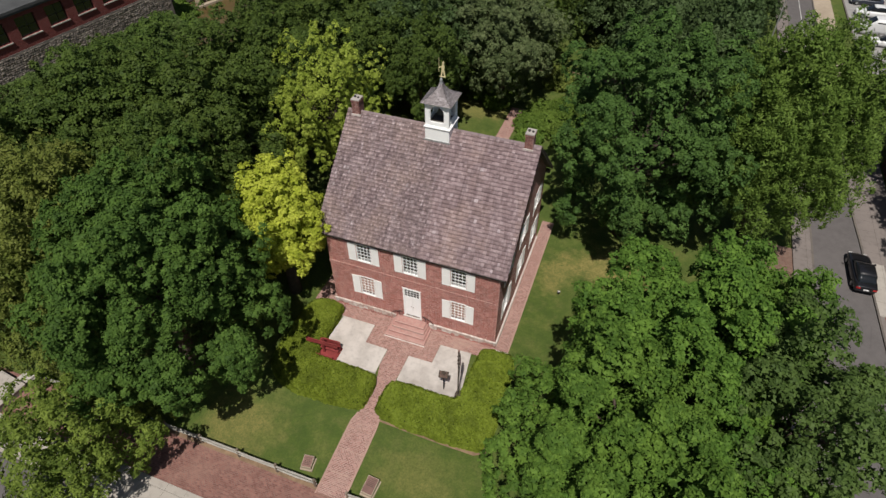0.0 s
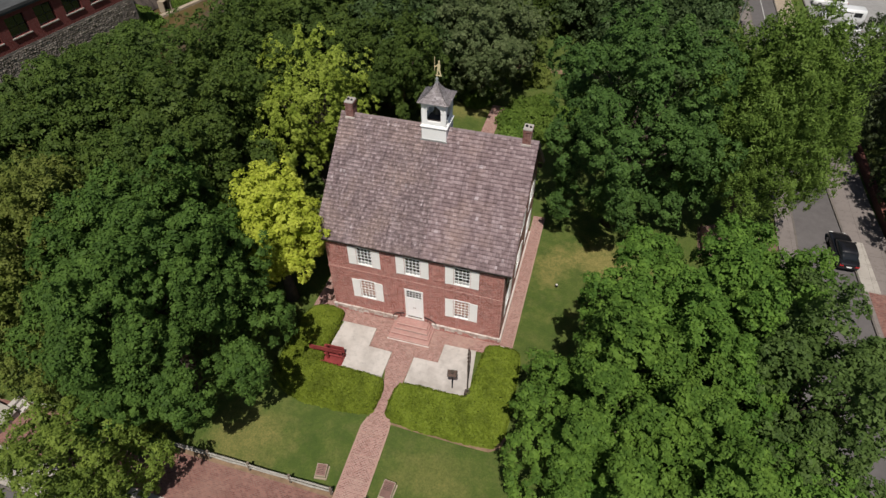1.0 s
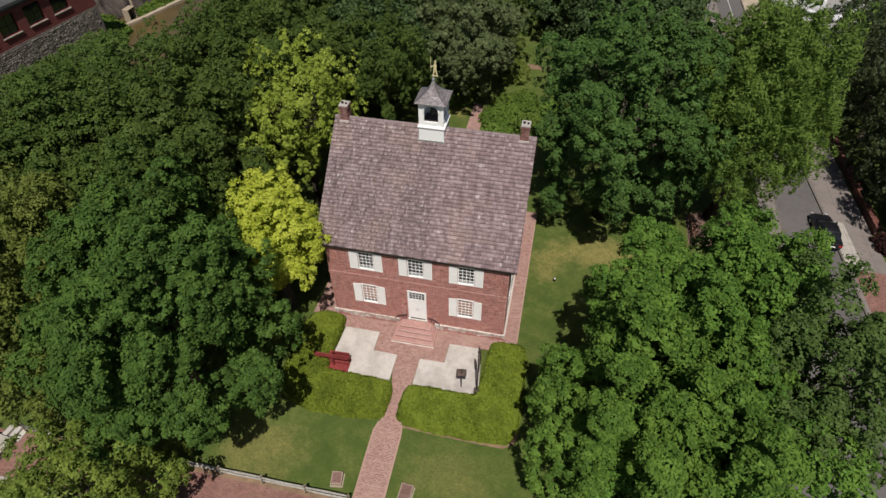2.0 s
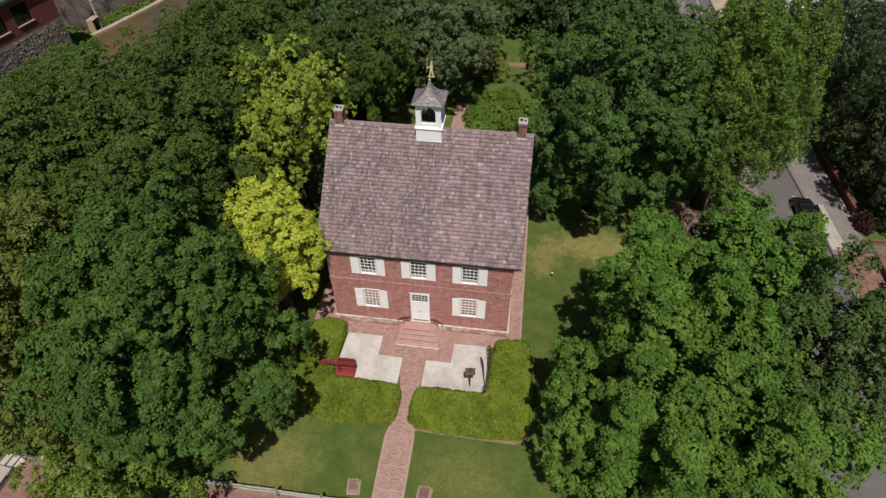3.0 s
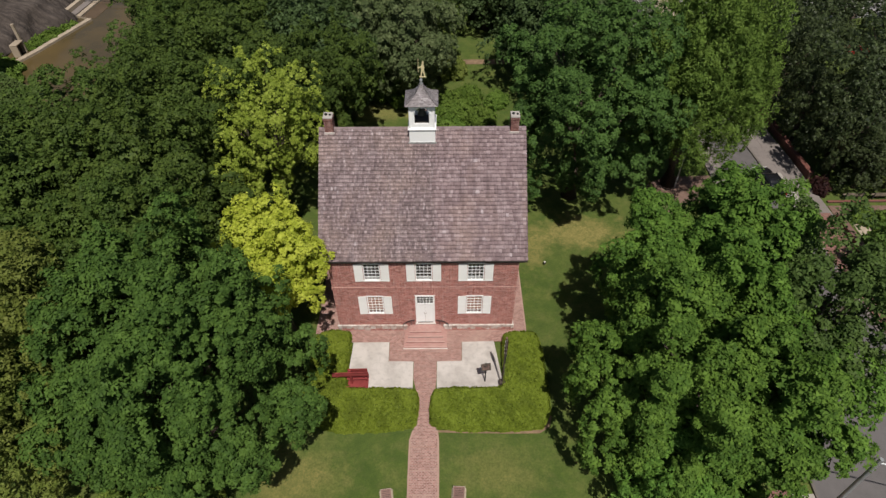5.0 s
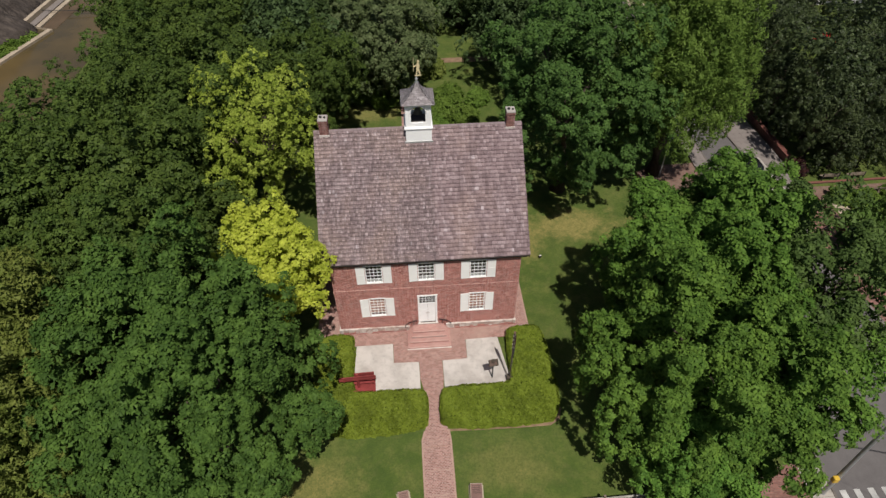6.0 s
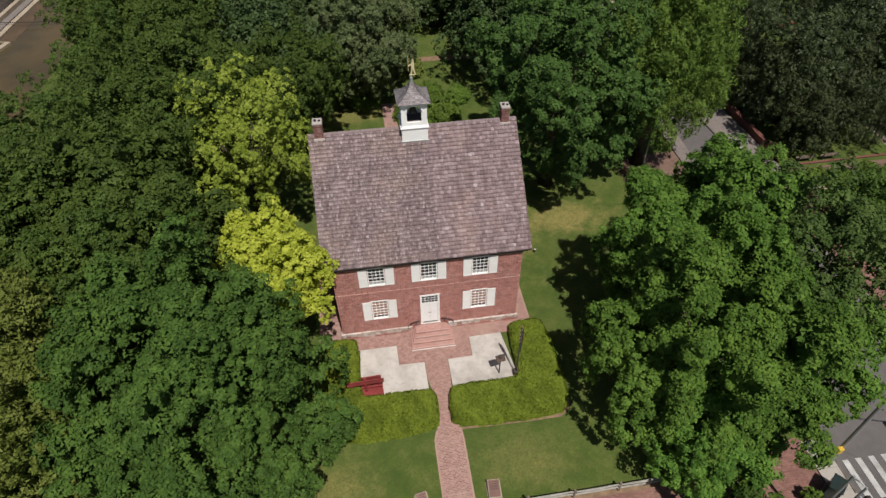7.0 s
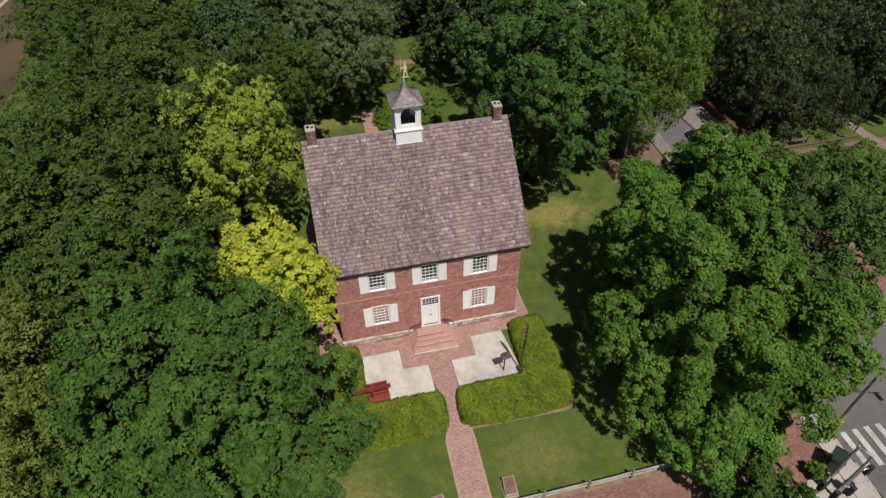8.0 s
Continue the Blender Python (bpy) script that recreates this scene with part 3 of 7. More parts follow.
for y in (62.6, 65.4, 68.9, 72.8, 76.2, 80.0, 84.0):
    strip("bay_line", [(39.6, y), (45.0, y)], [(39.6, y + 0.1), (45.0, y + 0.1)], 0.036, MARKING, "thin white parking bay line", "road marking", 0.02)

# the garden walks
PATH_IN = [(-0.87, -3.1), (-0.87, -4.6), (-0.62, -5.6), (-0.55, -7.6), (-0.72, -8.6), (-0.93, -9.3), (-0.95, -11), (-0.95, -13), (-0.95, -14.75)]
PATH_OUT = [(0.87, -3.1), (0.87, -4.6), (0.78, -5.6), (0.75, -7.6), (0.9, -8.6), (0.97, -9.3), (0.98, -11), (0.98, -13), (1.0, -14.75)]
strip("path_front", PATH_IN, PATH_OUT, 0.02, PAVING, "straight red brick path to the steps", "path")
for side in (PATH_IN, PATH_OUT):
    line = side[4:]
    sign = -1 if side is PATH_IN else 1
    strip("path_edge", [(x - 0.06 + sign * 0.03, y) for x, y in line], [(x + 0.06 + sign * 0.03, y) for x, y in line], 0.03, PATH_EDGE, "pale dusty brick edge of the path", "path", 0.1)
for x in (6.95, 7.96):
    strip("path_edge", [(x - 0.05, y) for y in steps_of(0, 15.4)], [(x + 0.05, y) for y in steps_of(0, 15.4)], 0.038, PATH_EDGE, "pale dusty brick edge of the side walk", "path", 0.1)
COURT = [(-6.9, -1.27), (-2.82, -1.27), (-2.78, -3.1), (2.78, -3.1), (2.82, -1.27), (8.0, -1.2), (8.0, -0.02), (-6.9, -0.02)]
tagged(part("path_court", slab(bmesh.new(), COURT, 0.024, -0.3), PAVING), "red brick court in front of the steps", "path", kind="structure")
for y in (-9.8, -11.4, -13.0):
    strip("path_joint", [(-0.9, y), (0.92, y)], [(-0.9, y + 0.045), (0.92, y + 0.045)], 0.026, PATH_EDGE, "thin pale joint across the brick path", "path", 0.03)
strip("path_right", [(6.92, y) for y in steps_of(0, 15.4)], [(7.98, y) for y in steps_of(0, 15.4)], 0.03, PAVING, "narrow brick walk along the side wall", "path")
strip("path_left", [(-8.75, y) for y in steps_of(-0.4, 15.4)], [(-6.92, y) for y in steps_of(-0.4, 15.4)], 0.03, PAVING, "brick walk along the shaded side wall", "path")
strip("path_back", [(-1.35, y) for y in steps_of(13.3, 34)], [(0.15, y) for y in steps_of(13.3, 34)], 0.03, PAVING, "red brick path behind the house", "path")
strip("path_back_cross", [(x, 44.0) for x in steps_of(-20, 24)], [(x, 45.3) for x in steps_of(-20, 24)], 0.02, MULCH, "brown earth path across the back garden", "path")
PAD_L = [(-5.65, -1.3), (-2.84, -1.29), (-2.80, -3.08), (-0.9, -3.12), (-0.88, -5.4), (-5.8, -5.7)]
PAD_R = [(2.84, -1.29), (5.35, -1.22), (5.85, -5.6), (0.89, -5.4), (0.9, -3.12), (2.80, -3.08)]
for name, outline in (("pavement_pad_left", PAD_L), ("pavement_pad_right", PAD_R)):
    tagged(part(name, slab(bmesh.new(), outline, 0.035, -0.3), PAD), "pale stained concrete pad inside the hedge", "pavement", kind="structure")
bm = bmesh.new()
box(bm, 6.9, -0.62, 0.0, 8.02, -0.30, 0.16, 0.03)
tagged(part("stone_edging", bm, LIME_STONE), "low pale stone edging at the house corner", "edging", kind="structure")

# beyond the side street: a garden with brick walks and low walls
strip("path_garden", [(x, 13.3) for x in steps_of(38.8, 70)], [(x, 14.6) for x in steps_of(38.8, 70)], 0.02, PAVING_DULL, "narrow brown brick walk in the side garden", "path")
strip("path_garden_cross", [(54.6, 9.0), (52.3, 13.3), (51.9, 16), (52.0, 21), (52.2, 30)], [(56.0, 9.0), (53.8, 13.3), (53.3, 16), (53.3, 21), (53.4, 30)], 0.03, GRAVEL, "grey-brown gravel walk crossing the garden", "path")
strip("path_garden_bed", [(40.0, 10.2), (47.0, 9.4)], [(40.0, 12.6), (47.0, 11.8)], 0.02, TAN, "pale stone terrace in the side garden", "path")


def low_wall(a, b, height, width, material, label):
    m = Matrix.Translation((*a, ground_z(*a))) @ pose(0, 0, 0, 0, 0, math.degrees(math.atan2(b[1] - a[1], b[0] - a[0])))
    length = math.hypot(b[0] - a[0], b[1] - a[1])
    ob = thing("low_wall", label, "wall")
    ob.matrix_basis = m
    part("body", box(bmesh.new(), 0, -width / 2, -0.3, length, width / 2, height), material, ob)
    part("coping", box(bmesh.new(), -0.05, -width / 2 - 0.05, height, length + 0.05, width / 2 + 0.05, height + 0.08, 0.02), TAN if material is TAN else BRICK_DARK, ob)
    return ob


low_wall((38.6, 18.6), (38.4, 36.0), 0.9, 0.45, BRICK_DARK, "low dark red brick wall in tree shade")
low_wall((38.7, 4.0), (38.7, 12.6), 0.9, 0.45, BRICK_DARK, "low dark red brick wall at the garden gate")
low_wall((39.0, 15.1), (51.6, 15.3), 0.10, 0.16, BRICK_DARK, "red brick border wall beside the garden walk")
low_wall((48.0, 12.7), (53.5, 4.5), 0.5, 0.3, BRICK_DARK, "red brick garden wall beside the terrace")


# the creek and its far bank
tagged(arrays("water", [(-60, -30, -0.5), (-42.5, -30, -0.5), (-42.5, 160, -0.5), (-60, 160, -0.5)], [(0, 1, 2, 3)], WATER), "still brown muddy creek water", "creek", kind="structure")
LEDGE = [(-57.0, 47.4), (-55.9, 50.6), (-54.6, 55.6), (-53.0, 61.4), (-55.2, 62.3), (-54.9, 68.0), (-54.2, 77.0), (-52.5, 95.0), (-49.0, 130.0)]
strip("bank_ledge", [(x - 0.75, y + 0.3) for x, y in LEDGE], LEDGE, 0.72, TAN, "tan concrete ledge along the creek", "ledge", 1.6)


strip("bank_upper_ledge", [(x - 2.6, y) for x, y in LEDGE[4:]], [(x - 1.9, y) for x, y in LEDGE[4:]], 1.5, TAN, "upper tan concrete ledge of the creek bank", "ledge", 1.6)
strip("bank_ramp", [(x - 1.9, y) for x, y in LEDGE[4:]], [(x - 0.75, y + 0.3) for x, y in LEDGE[4:]], 0.9, DULL_WALK, "grey concrete apron between the ledges", "ledge", 1.2)
strip("bank_mud", LEDGE[4:], [(x + 2.3, y) for x, y in LEDGE[4:]], 0.43, MUD, "shallow brown mud along the ledge", "mud", 0.3)


def bank_slope():
    """The steep brown slope above the ledge, uneven and streaked, and the flat land behind it."""
    line = [(-58.6, 41.0), (-58.0, 44.6)] + LEDGE
    verts, wide = [], 22
    ys = np.arange(0, 141)
    for k in ys:
        s = k / 140 * (len(line) - 1)
        n = min(int(s), len(line) - 2)
        f = s - n
        x, y = (line[n][i] * (1 - f) + line[n + 1][i] * f for i in (0, 1))
        for j in range(wide):
            g = j / (wide - 1)
            bump = 0.9 * noise.noise((x * 0.5, y * 0.5, g * 4)) + 0.4 * noise.noise((x * 1.7, y * 1.7, g * 9)) + 0.3 * math.sin(k * 1.7) * g * (1 - g)
            back = 0.6 + 0.7 * max(0.0, min(1.0, (y - 44) / 4)) + 2.9 * max(0.0, min(1.0, (58 - y) / 5)) * max(0.0, min(1.0, (y - 45) / 3)) + 2.2 * max(0.0, min(1.0, (y - 60) / 2))
            verts.append((x - back - 7.5 * g + bump * min(1, 4 * (1 - g)), y + 0.5, -0.6 + 6.8 * g ** 0.7 + bump * 0.5 * min(1, 4 * (1 - g))))
    k = np.arange(len(verts)).reshape(len(ys), wide)
    faces = np.stack([k[:-1, :-1], k[:-1, 1:], k[1:, 1:], k[1:, :-1]], -1).reshape(-1, 4)
    n = Nodes("brown_bank_earth")
    c = n.ramp(n.noise(1.0, 8, 0.8, n.coords((0.3, 1.5, 0.3))), [(0.30, (0.016, 0.014, 0.013)), (0.48, (0.060, 0.048, 0.042)), (0.62, (0.105, 0.085, 0.072)), (0.8, (0.17, 0.14, 0.12))])
    mat = n.done(c, 0.95, n.noise(3, 6), 0.8, 0.2)
    tagged(arrays("bank_slope", verts, faces, mat, smooth=True), "steep brown eroded bank above the creek", "bank", kind="structure")
    edge = [verts[i] for i in k[:, -1]]
    top = edge + [(-150, p[1], p[2]) for p in edge]
    m = len(edge)
    quads = [(i, i + 1, m + i + 1, m + i) for i in range(m - 1)]
    tagged(arrays("bank_top", top, quads, LAWN), "dull grass above the creek bank", "bank", kind="structure")


bank_slope()


MILL_TURN = Matrix.Translation((-57.4, 24.0, 0)) @ Matrix.Rotation(radians(-8), 4, "Z") @ Matrix.Translation((57.4, -24.0, 0))


def rubble_wall():
    """The tall wall of uneven stones under the brick building: stones proud of a dark bed."""
    rng = np.random.default_rng(5)
    bm = bmesh.new()
    box(bm, -59.0, -45, -1.5, -57.25, 40.6, 5.55)
    body = part("stone_wall", bm, RUBBLE)
    body.matrix_basis = MILL_TURN
    tagged(body, "tall grey rubble stone wall above the creek", "wall", kind="structure")
    verts, faces = [], []
    y = 4.0
    for row, z in enumerate(np.arange(1.6, 5.35, 0.25)):
        y = 4.0 + rng.uniform(0, 0.6)
        while y < 39.9:
            w, h, p = rng.uniform(0.16, 0.52), rng.uniform(0.20, 0.33), rng.uniform(0.01, 0.05)
            b = len(verts)
            j = lambda: rng.uniform(-0.045, 0.045)
            verts += [(-57.26, y, z), (-57.26, y + w, z), (-57.26, y + w, z + h), (-57.26, y, z + h)]
            verts += [(-57.25 + p, y + 0.05 + j(), z + 0.04 + j()), (-57.25 + p, y + w - 0.05 + j(), z + 0.04 + j()), (-57.25 + p, y + w - 0.05 + j(), z + h - 0.04 + j()), (-57.25 + p, y + 0.05 + j(), z + h - 0.04 + j())]
            faces += [(b + 4, b + 5, b + 6, b + 7)] + [(b + k, b + (k + 1) % 4, b + 4 + (k + 1) % 4, b + 4 + k) for k in range(4)]
            y += w + 0.02
    n = Nodes("rubble_stones")
    rnd = n.tree.nodes.new("ShaderNodeNewGeometry").outputs["Random Per Island"]
    c = n.mix(n.grey(n.noise(1.5), 0.4, 0.7, 0, 0.6), n.ramp(rnd, [(0, (0.15, 0.125, 0.11)), (0.6, (0.235, 0.20, 0.17)), (1, (0.36, 0.315, 0.27))]), (0.15, 0.13, 0.115))
    arrays("stones", verts, faces, n.done(c, 0.95, n.noise(9, 5), 0.6, 0.05), body)
    tagged(bpy.data.objects["stones"], kind="stuff")


rubble_wall()

# ---------------------------------------------------------------- the courthouse
EAVE_Y, EAVE_Z, RIDGE_Y, RIDGE_Z = -0.36, 8.10, 6.6, 14.56
PITCH = (RIDGE_Z - EAVE_Z) / (RIDGE_Y - EAVE_Y)
DEEP = 2 * RIDGE_Y
HALF, GABLE = 6.84, 7.33
COURTHOUSE = thing("courthouse", "two-storey red brick courthouse with a shingle roof and white cupola", "house")


def roof_z(y):
    return RIDGE_Z - abs(y - RIDGE_Y) * PITCH


def wall_sheet(spans, levels, openings, place, thick, tip=None):
    """A wall with openings that go through it. spans, levels: its ends and heights; openings: u0, z0, u1, z1.
    place(u, z, d) gives the point at depth d; tip: a gable's peak."""
    bm = bmesh.new()
    us = sorted({*spans, *(o[0] for o in openings), *(o[2] for o in openings)})
    zs = sorted({*levels, *(o[1] for o in openings), *(o[3] for o in openings)})
    for a, b in zip(us, us[1:]):
        for c, d in zip(zs, zs[1:]):
            mid = ((a + b) / 2, (c + d) / 2)
            if any(o[0] < mid[0] < o[2] and o[1] < mid[1] < o[3] for o in openings):
                continue
            for depth in (0.0, thick):
                bm.faces.new([bm.verts.new(place(u, z, depth)) for u, z in ((a, c), (b, c), (b, d), (a, d))])
    rims = [(*o,) for o in openings] + [(spans[0], levels[0], spans[1], levels[-1])]
    for a, c, b, d in rims:
        for (u, z), (v, w) in (((a, c), (b, c)), ((b, c), (b, d)), ((b, d), (a, d)), ((a, d), (a, c))):
            bm.faces.new([bm.verts.new(place(*q)) for q in ((u, z, 0.0), (v, w, 0.0), (v, w, thick), (u, z, thick))])
    if tip:
        for depth in (0.0, thick):
            bm.faces.new([bm.verts.new(place(u, z, depth)) for u, z in ((spans[0], levels[-1]), (spans[1], levels[-1]), tip)])
    bmesh.ops.remove_doubles(bm, verts=bm.verts[:], dist=0.0005)
    bmesh.ops.recalc_face_normals(bm, faces=bm.faces[:])
    return bm


UP, LOW = (5.72, 7.46), (2.02, 3.98)  # sill and head heights of the two rows of windows
WIN_XS, WIN_W = (-3.77, 0.0, 3.77), 1.22
front_holes = [(x - WIN_W / 2, UP[0], x + WIN_W / 2, UP[1]) for x in WIN_XS]
front_holes += [(x - WIN_W / 2, LOW[0], x + WIN_W / 2, LOW[1]) for x in (WIN_XS[0], WIN_XS[2])]
front_holes += [(-0.74, 0.86, 0.74, 4.05)]
SIDE_YS_W = (2.4, 6.6, 10.8)
side_holes = [(y - WIN_W / 2, z0, y + WIN_W / 2, z1) for y in SIDE_YS_W for z0, z1 in (UP, LOW)]
TOP = roof_z(0.0) - 0.12
part("front_wall", wall_sheet((-HALF, HALF), (0.0, TOP), front_holes, lambda u, z, d: (u, d, z), 0.42), BRICK_FRONT, COURTHOUSE, "weathered red brick front wall")
part("back_wall", wall_sheet((-HALF, HALF), (0.0, TOP), front_holes[:5], lambda u, z, d: (u, DEEP - d, z), 0.42), BRICK_FRONT, COURTHOUSE)
for s in (-1, 1):
    part("side_wall", wall_sheet((0.001, DEEP - 0.001), (0.0, TOP), side_holes, lambda u, z, d: (s * (HALF + 0.002 - d), u, z), 0.42, (RIDGE_Y, RIDGE_Z - 0.14)), BRICK_SIDE, COURTHOUSE)


def plinth():
    """A ledge of pale washed stone along the foot of the front, stepped where the ground rises."""
    rng = random.Random(3)
    for x0, x1 in ((-6.95, -1.40), (1.40, 6.95)):
        base = part("plinth", box(bmesh.new(), x0, -0.10, -0.2, x1, 0.0, 0.60, 0.02), BRICK_FRONT, COURTHOUSE, "washed brick and stone plinth")
        x, mesh_parent = x0, base
        while x < x1 - 0.05:
            w = min(rng.uniform(0.22, 0.7), x1 - x)
            h, p = rng.uniform(0.20, 0.50), rng.uniform(0.004, 0.03)
            if rng.random() < 0.05:
                x += w * 0.5
                continue
            part("stone", box(bmesh.new(), x + 0.008, -0.10 - p, 0.60 - h, x + w - 0.008, 0.02 - 0.03, 0.60 + rng.choice((0.012, 0.02, 0.03, 0.015, -0.06)), 0.02), PLINTH_STONE, mesh_parent)
            if rng.random() < 0.45:
                h2 = rng.uniform(0.10, 0.17)
                part("stone", box(bmesh.new(), x + 0.02, -0.10 - p * 0.8, 0.60 - h - h2, x + w * rng.uniform(0.5, 0.95), -0.02, 0.60 - h - 0.012, 0.02), PLINTH_STONE, mesh_parent)
            x += w
    for x0, x1 in ((-6.97, -1.40), (1.40, 6.97)):
        x = x0
        while x < x1 - 0.05:
            w = min(rng.uniform(0.5, 1.3), x1 - x)
            part("ledge_stone", box(bmesh.new(), x + 0.003, -0.155, 0.602, x + w - 0.003, -0.002, 0.665 + rng.uniform(-0.012, 0.012), 0.015), PLINTH_STONE, COURTHOUSE, "worn pale ledge stone")
            x += w
    for s in (-1, 1):
        part("side_plinth", box(bmesh.new(), *sorted((s * 6.842, s * 6.97))[:1], 0.0, -0.2, sorted((s * 6.842, s * 6.97))[1], DEEP, 0.42, 0.02), LIME_STONE, COURTHOUSE, "pale stone plinth of the side wall")


plinth()
bm = bmesh.new()
box(bm, -6.9, -0.018, 4.80, 6.9, -0.002, 4.90)
box(bm, -6.9, -0.024, 4.90, 6.9, -0.002, 5.02)
part("belt_course", bm, BRICK_FRONT, COURTHOUSE, "projecting brick belt course with pale streaks")
bm = bmesh.new()
box(bm, -7.2, -0.27, 7.80, 7.2, -0.002, 7.96, 0.01)
box(bm, -7.2, -0.16, 7.66, 7.2, -0.002, 7.80, 0.01)
part("cornice", bm, DARK_WOOD, COURTHOUSE, "dark wooden cornice under the eave")
part("back_cornice", box(bmesh.new(), -7.2, DEEP + 0.002, 7.66, 7.2, DEEP + 0.27, 7.96, 0.01), DARK_WOOD, COURTHOUSE)
part("inner_floor", box(bmesh.new(), -6.4, 0.43, 4.5, 6.4, DEEP - 0.43, 4.7), ROOM, COURTHOUSE)
part("ground_floor", box(bmesh.new(), -6.4, 0.43, 0.5, 6.4, DEEP - 0.43, 0.84), ROOM, COURTHOUSE)
for z in (2.55, 6.3):
    part("inner_partition", box(bmesh.new(), -6.4, 4.2, z - 1.6, 6.4, 4.3, z + 1.6), ROOM, COURTHOUSE)


# --- windows: a white frame with bars, single panes, a sill and two shutters
def pane_mesh(w, h):
    bm = box(bmesh.new(), -w / 2, -0.003, -h / 2, w / 2, 0.003, h / 2)
    mesh = bpy.data.meshes.new("pane")
    bm.to_mesh(mesh)
    bm.free()
    mesh.materials.append(GLASS)
    return mesh


def shutter_mesh(w, h):
    """A panelled board shutter, its two panels sunk into the frame."""
    bm = bmesh.new()
    box(bm, 0, -0.030, 0, w, -0.004, h)
    for z0, z1 in ((0, 0.10), (h * 0.52 - 0.05, h * 0.52 + 0.05), (h - 0.10, h)):
        box(bm, 0.0, -0.040, z0, w, -0.029, z1, 0.004)
    for x0, x1 in ((0, 0.09), (w - 0.09, w)):
        box(bm, x0, -0.039, 0.10, x1, -0.029, h - 0.10, 0.004)
    mesh = bpy.data.meshes.new("shutter")
    bm.to_mesh(mesh)
    bm.free()
    mesh.materials.append(CREAM)
    return mesh


KEPT = {}


def keep_mesh(name, bm, material):
    mesh = bpy.data.meshes.new(name)
    bm.to_mesh(mesh)
    bm.free()
    mesh.materials.append(material)
    return mesh



def kept(key, make):
    if key not in KEPT:
        KEPT[key] = make()
    return KEPT[key]


def window(parent, m, w, z0, z1, columns, rows, shutters=True, blind=False, label="white sash window with small panes"):
    """A sash window in an opening w wide; m takes u, depth, z to the house's axes. Outside is at negative depth."""
    h, f, bar = z1 - z0, 0.06, 0.022
    gw0, gh0 = w - 2 * f, h - 2 * f
    def frame_mesh():
        bm = wall_sheet((-w / 2 + 0.002, w / 2 - 0.002), (0.002, h - 0.002), [(-gw0 / 2, f, gw0 / 2, h - f)], lambda u, z, d: (u, d, z), 0.13)
        return keep_mesh("window", bm, WHITE)
    def bar_mesh(x, z):
        return keep_mesh("glazing_bar", box(bmesh.new(), -x / 2, 0.048, -z / 2, x / 2, 0.092, z / 2), WHITE)
    win = shared("window", kept(("frame", w, h, columns, rows), frame_mesh), parent, m @ pose(0, 0, z0))
    tagged(win, label)
    gw, gh = (w - 2 * f) / columns, (h - 2 * f) / rows
    pane = kept(("pane", gw, gh), lambda: pane_mesh(gw - bar * 0.7, gh - bar * 0.7))
    for i in range(columns):
        for j in range(rows):
            o = shared("pane", pane, win, pose(-w / 2 + f + gw * (i + 0.5), 0.07, f + gh * (j + 0.5)))
            o.visible_shadow = False
    for k in range(1, columns):
        shared("glazing_bar", kept(("upright", gh0), lambda: bar_mesh(bar * 1.5, gh0)), win, pose(-gw0 / 2 + gw0 * k / columns, 0, h / 2))
    for k in range(1, rows):
        thick = bar * (2.0 if k == rows // 2 else 1.0)
        shared("glazing_bar", kept(("cross", gw0, thick), lambda: bar_mesh(gw0, thick)), win, pose(0, -0.003, f + gh0 * k / rows))
    part("sill", box(bmesh.new(), -w / 2 - 0.03, -0.022, -0.07, w / 2 + 0.03, 0.03, -0.004, 0.008), WHITE, win)
    part("head", box(bmesh.new(), -w / 2 - 0.04, -0.03, h + 0.004, w / 2 + 0.04, 0.05, h + 0.08, 0.01), WHITE, win)
    if blind:
        part("blind", box(bmesh.new(), -w / 2 + 0.02, 0.112, 0.30, w / 2 - 0.02, 0.122, h - 0.05), BLIND, win, "red-brown inner blind")
    else:
        part("inner_sill", box(bmesh.new(), -w / 2 + 0.09, 0.17, f - 0.02, w / 2 - 0.09, 0.30, f + 0.10), WHITE, win, "white inner window board")
    if shutters:
        leaf = kept(("shutter", h), lambda: shutter_mesh(0.625, h + 0.06))
        shared("shutter", leaf, win, pose(w / 2 + 0.03, 0, -0.03, 0, 0, -3))
        shared("shutter", leaf, win, pose(-w / 2 - 0.03 - 0.624, -0.034, -0.03, 0, 0, 3))
    return win


for x in WIN_XS:
    window(COURTHOUSE, pose(x, 0, 0), WIN_W, *UP, 4, 5, label="white sash window with cream shutters and dark panes")
for x in (WIN_XS[0], WIN_XS[2]):
    window(COURTHOUSE, pose(x, 0, 0), WIN_W, *LOW, 4, 6, blind=True, label="white sash window with cream shutters and reddish blind")
for s in (-1, 1):
    for y in SIDE_YS_W:
        for z0, z1 in (UP, LOW):
            window(COURTHOUSE, pose(s * HALF, y, 0, 0, 0, 90 * s), WIN_W, z0, z1, 4, 5 if z0 == UP[0] else 6, label="white sash window with cream shutters on the side wall")
for x in WIN_XS:
    window(COURTHOUSE, pose(x, DEEP, 0, 0, 0, 180), WIN_W, *UP, 4, 5)

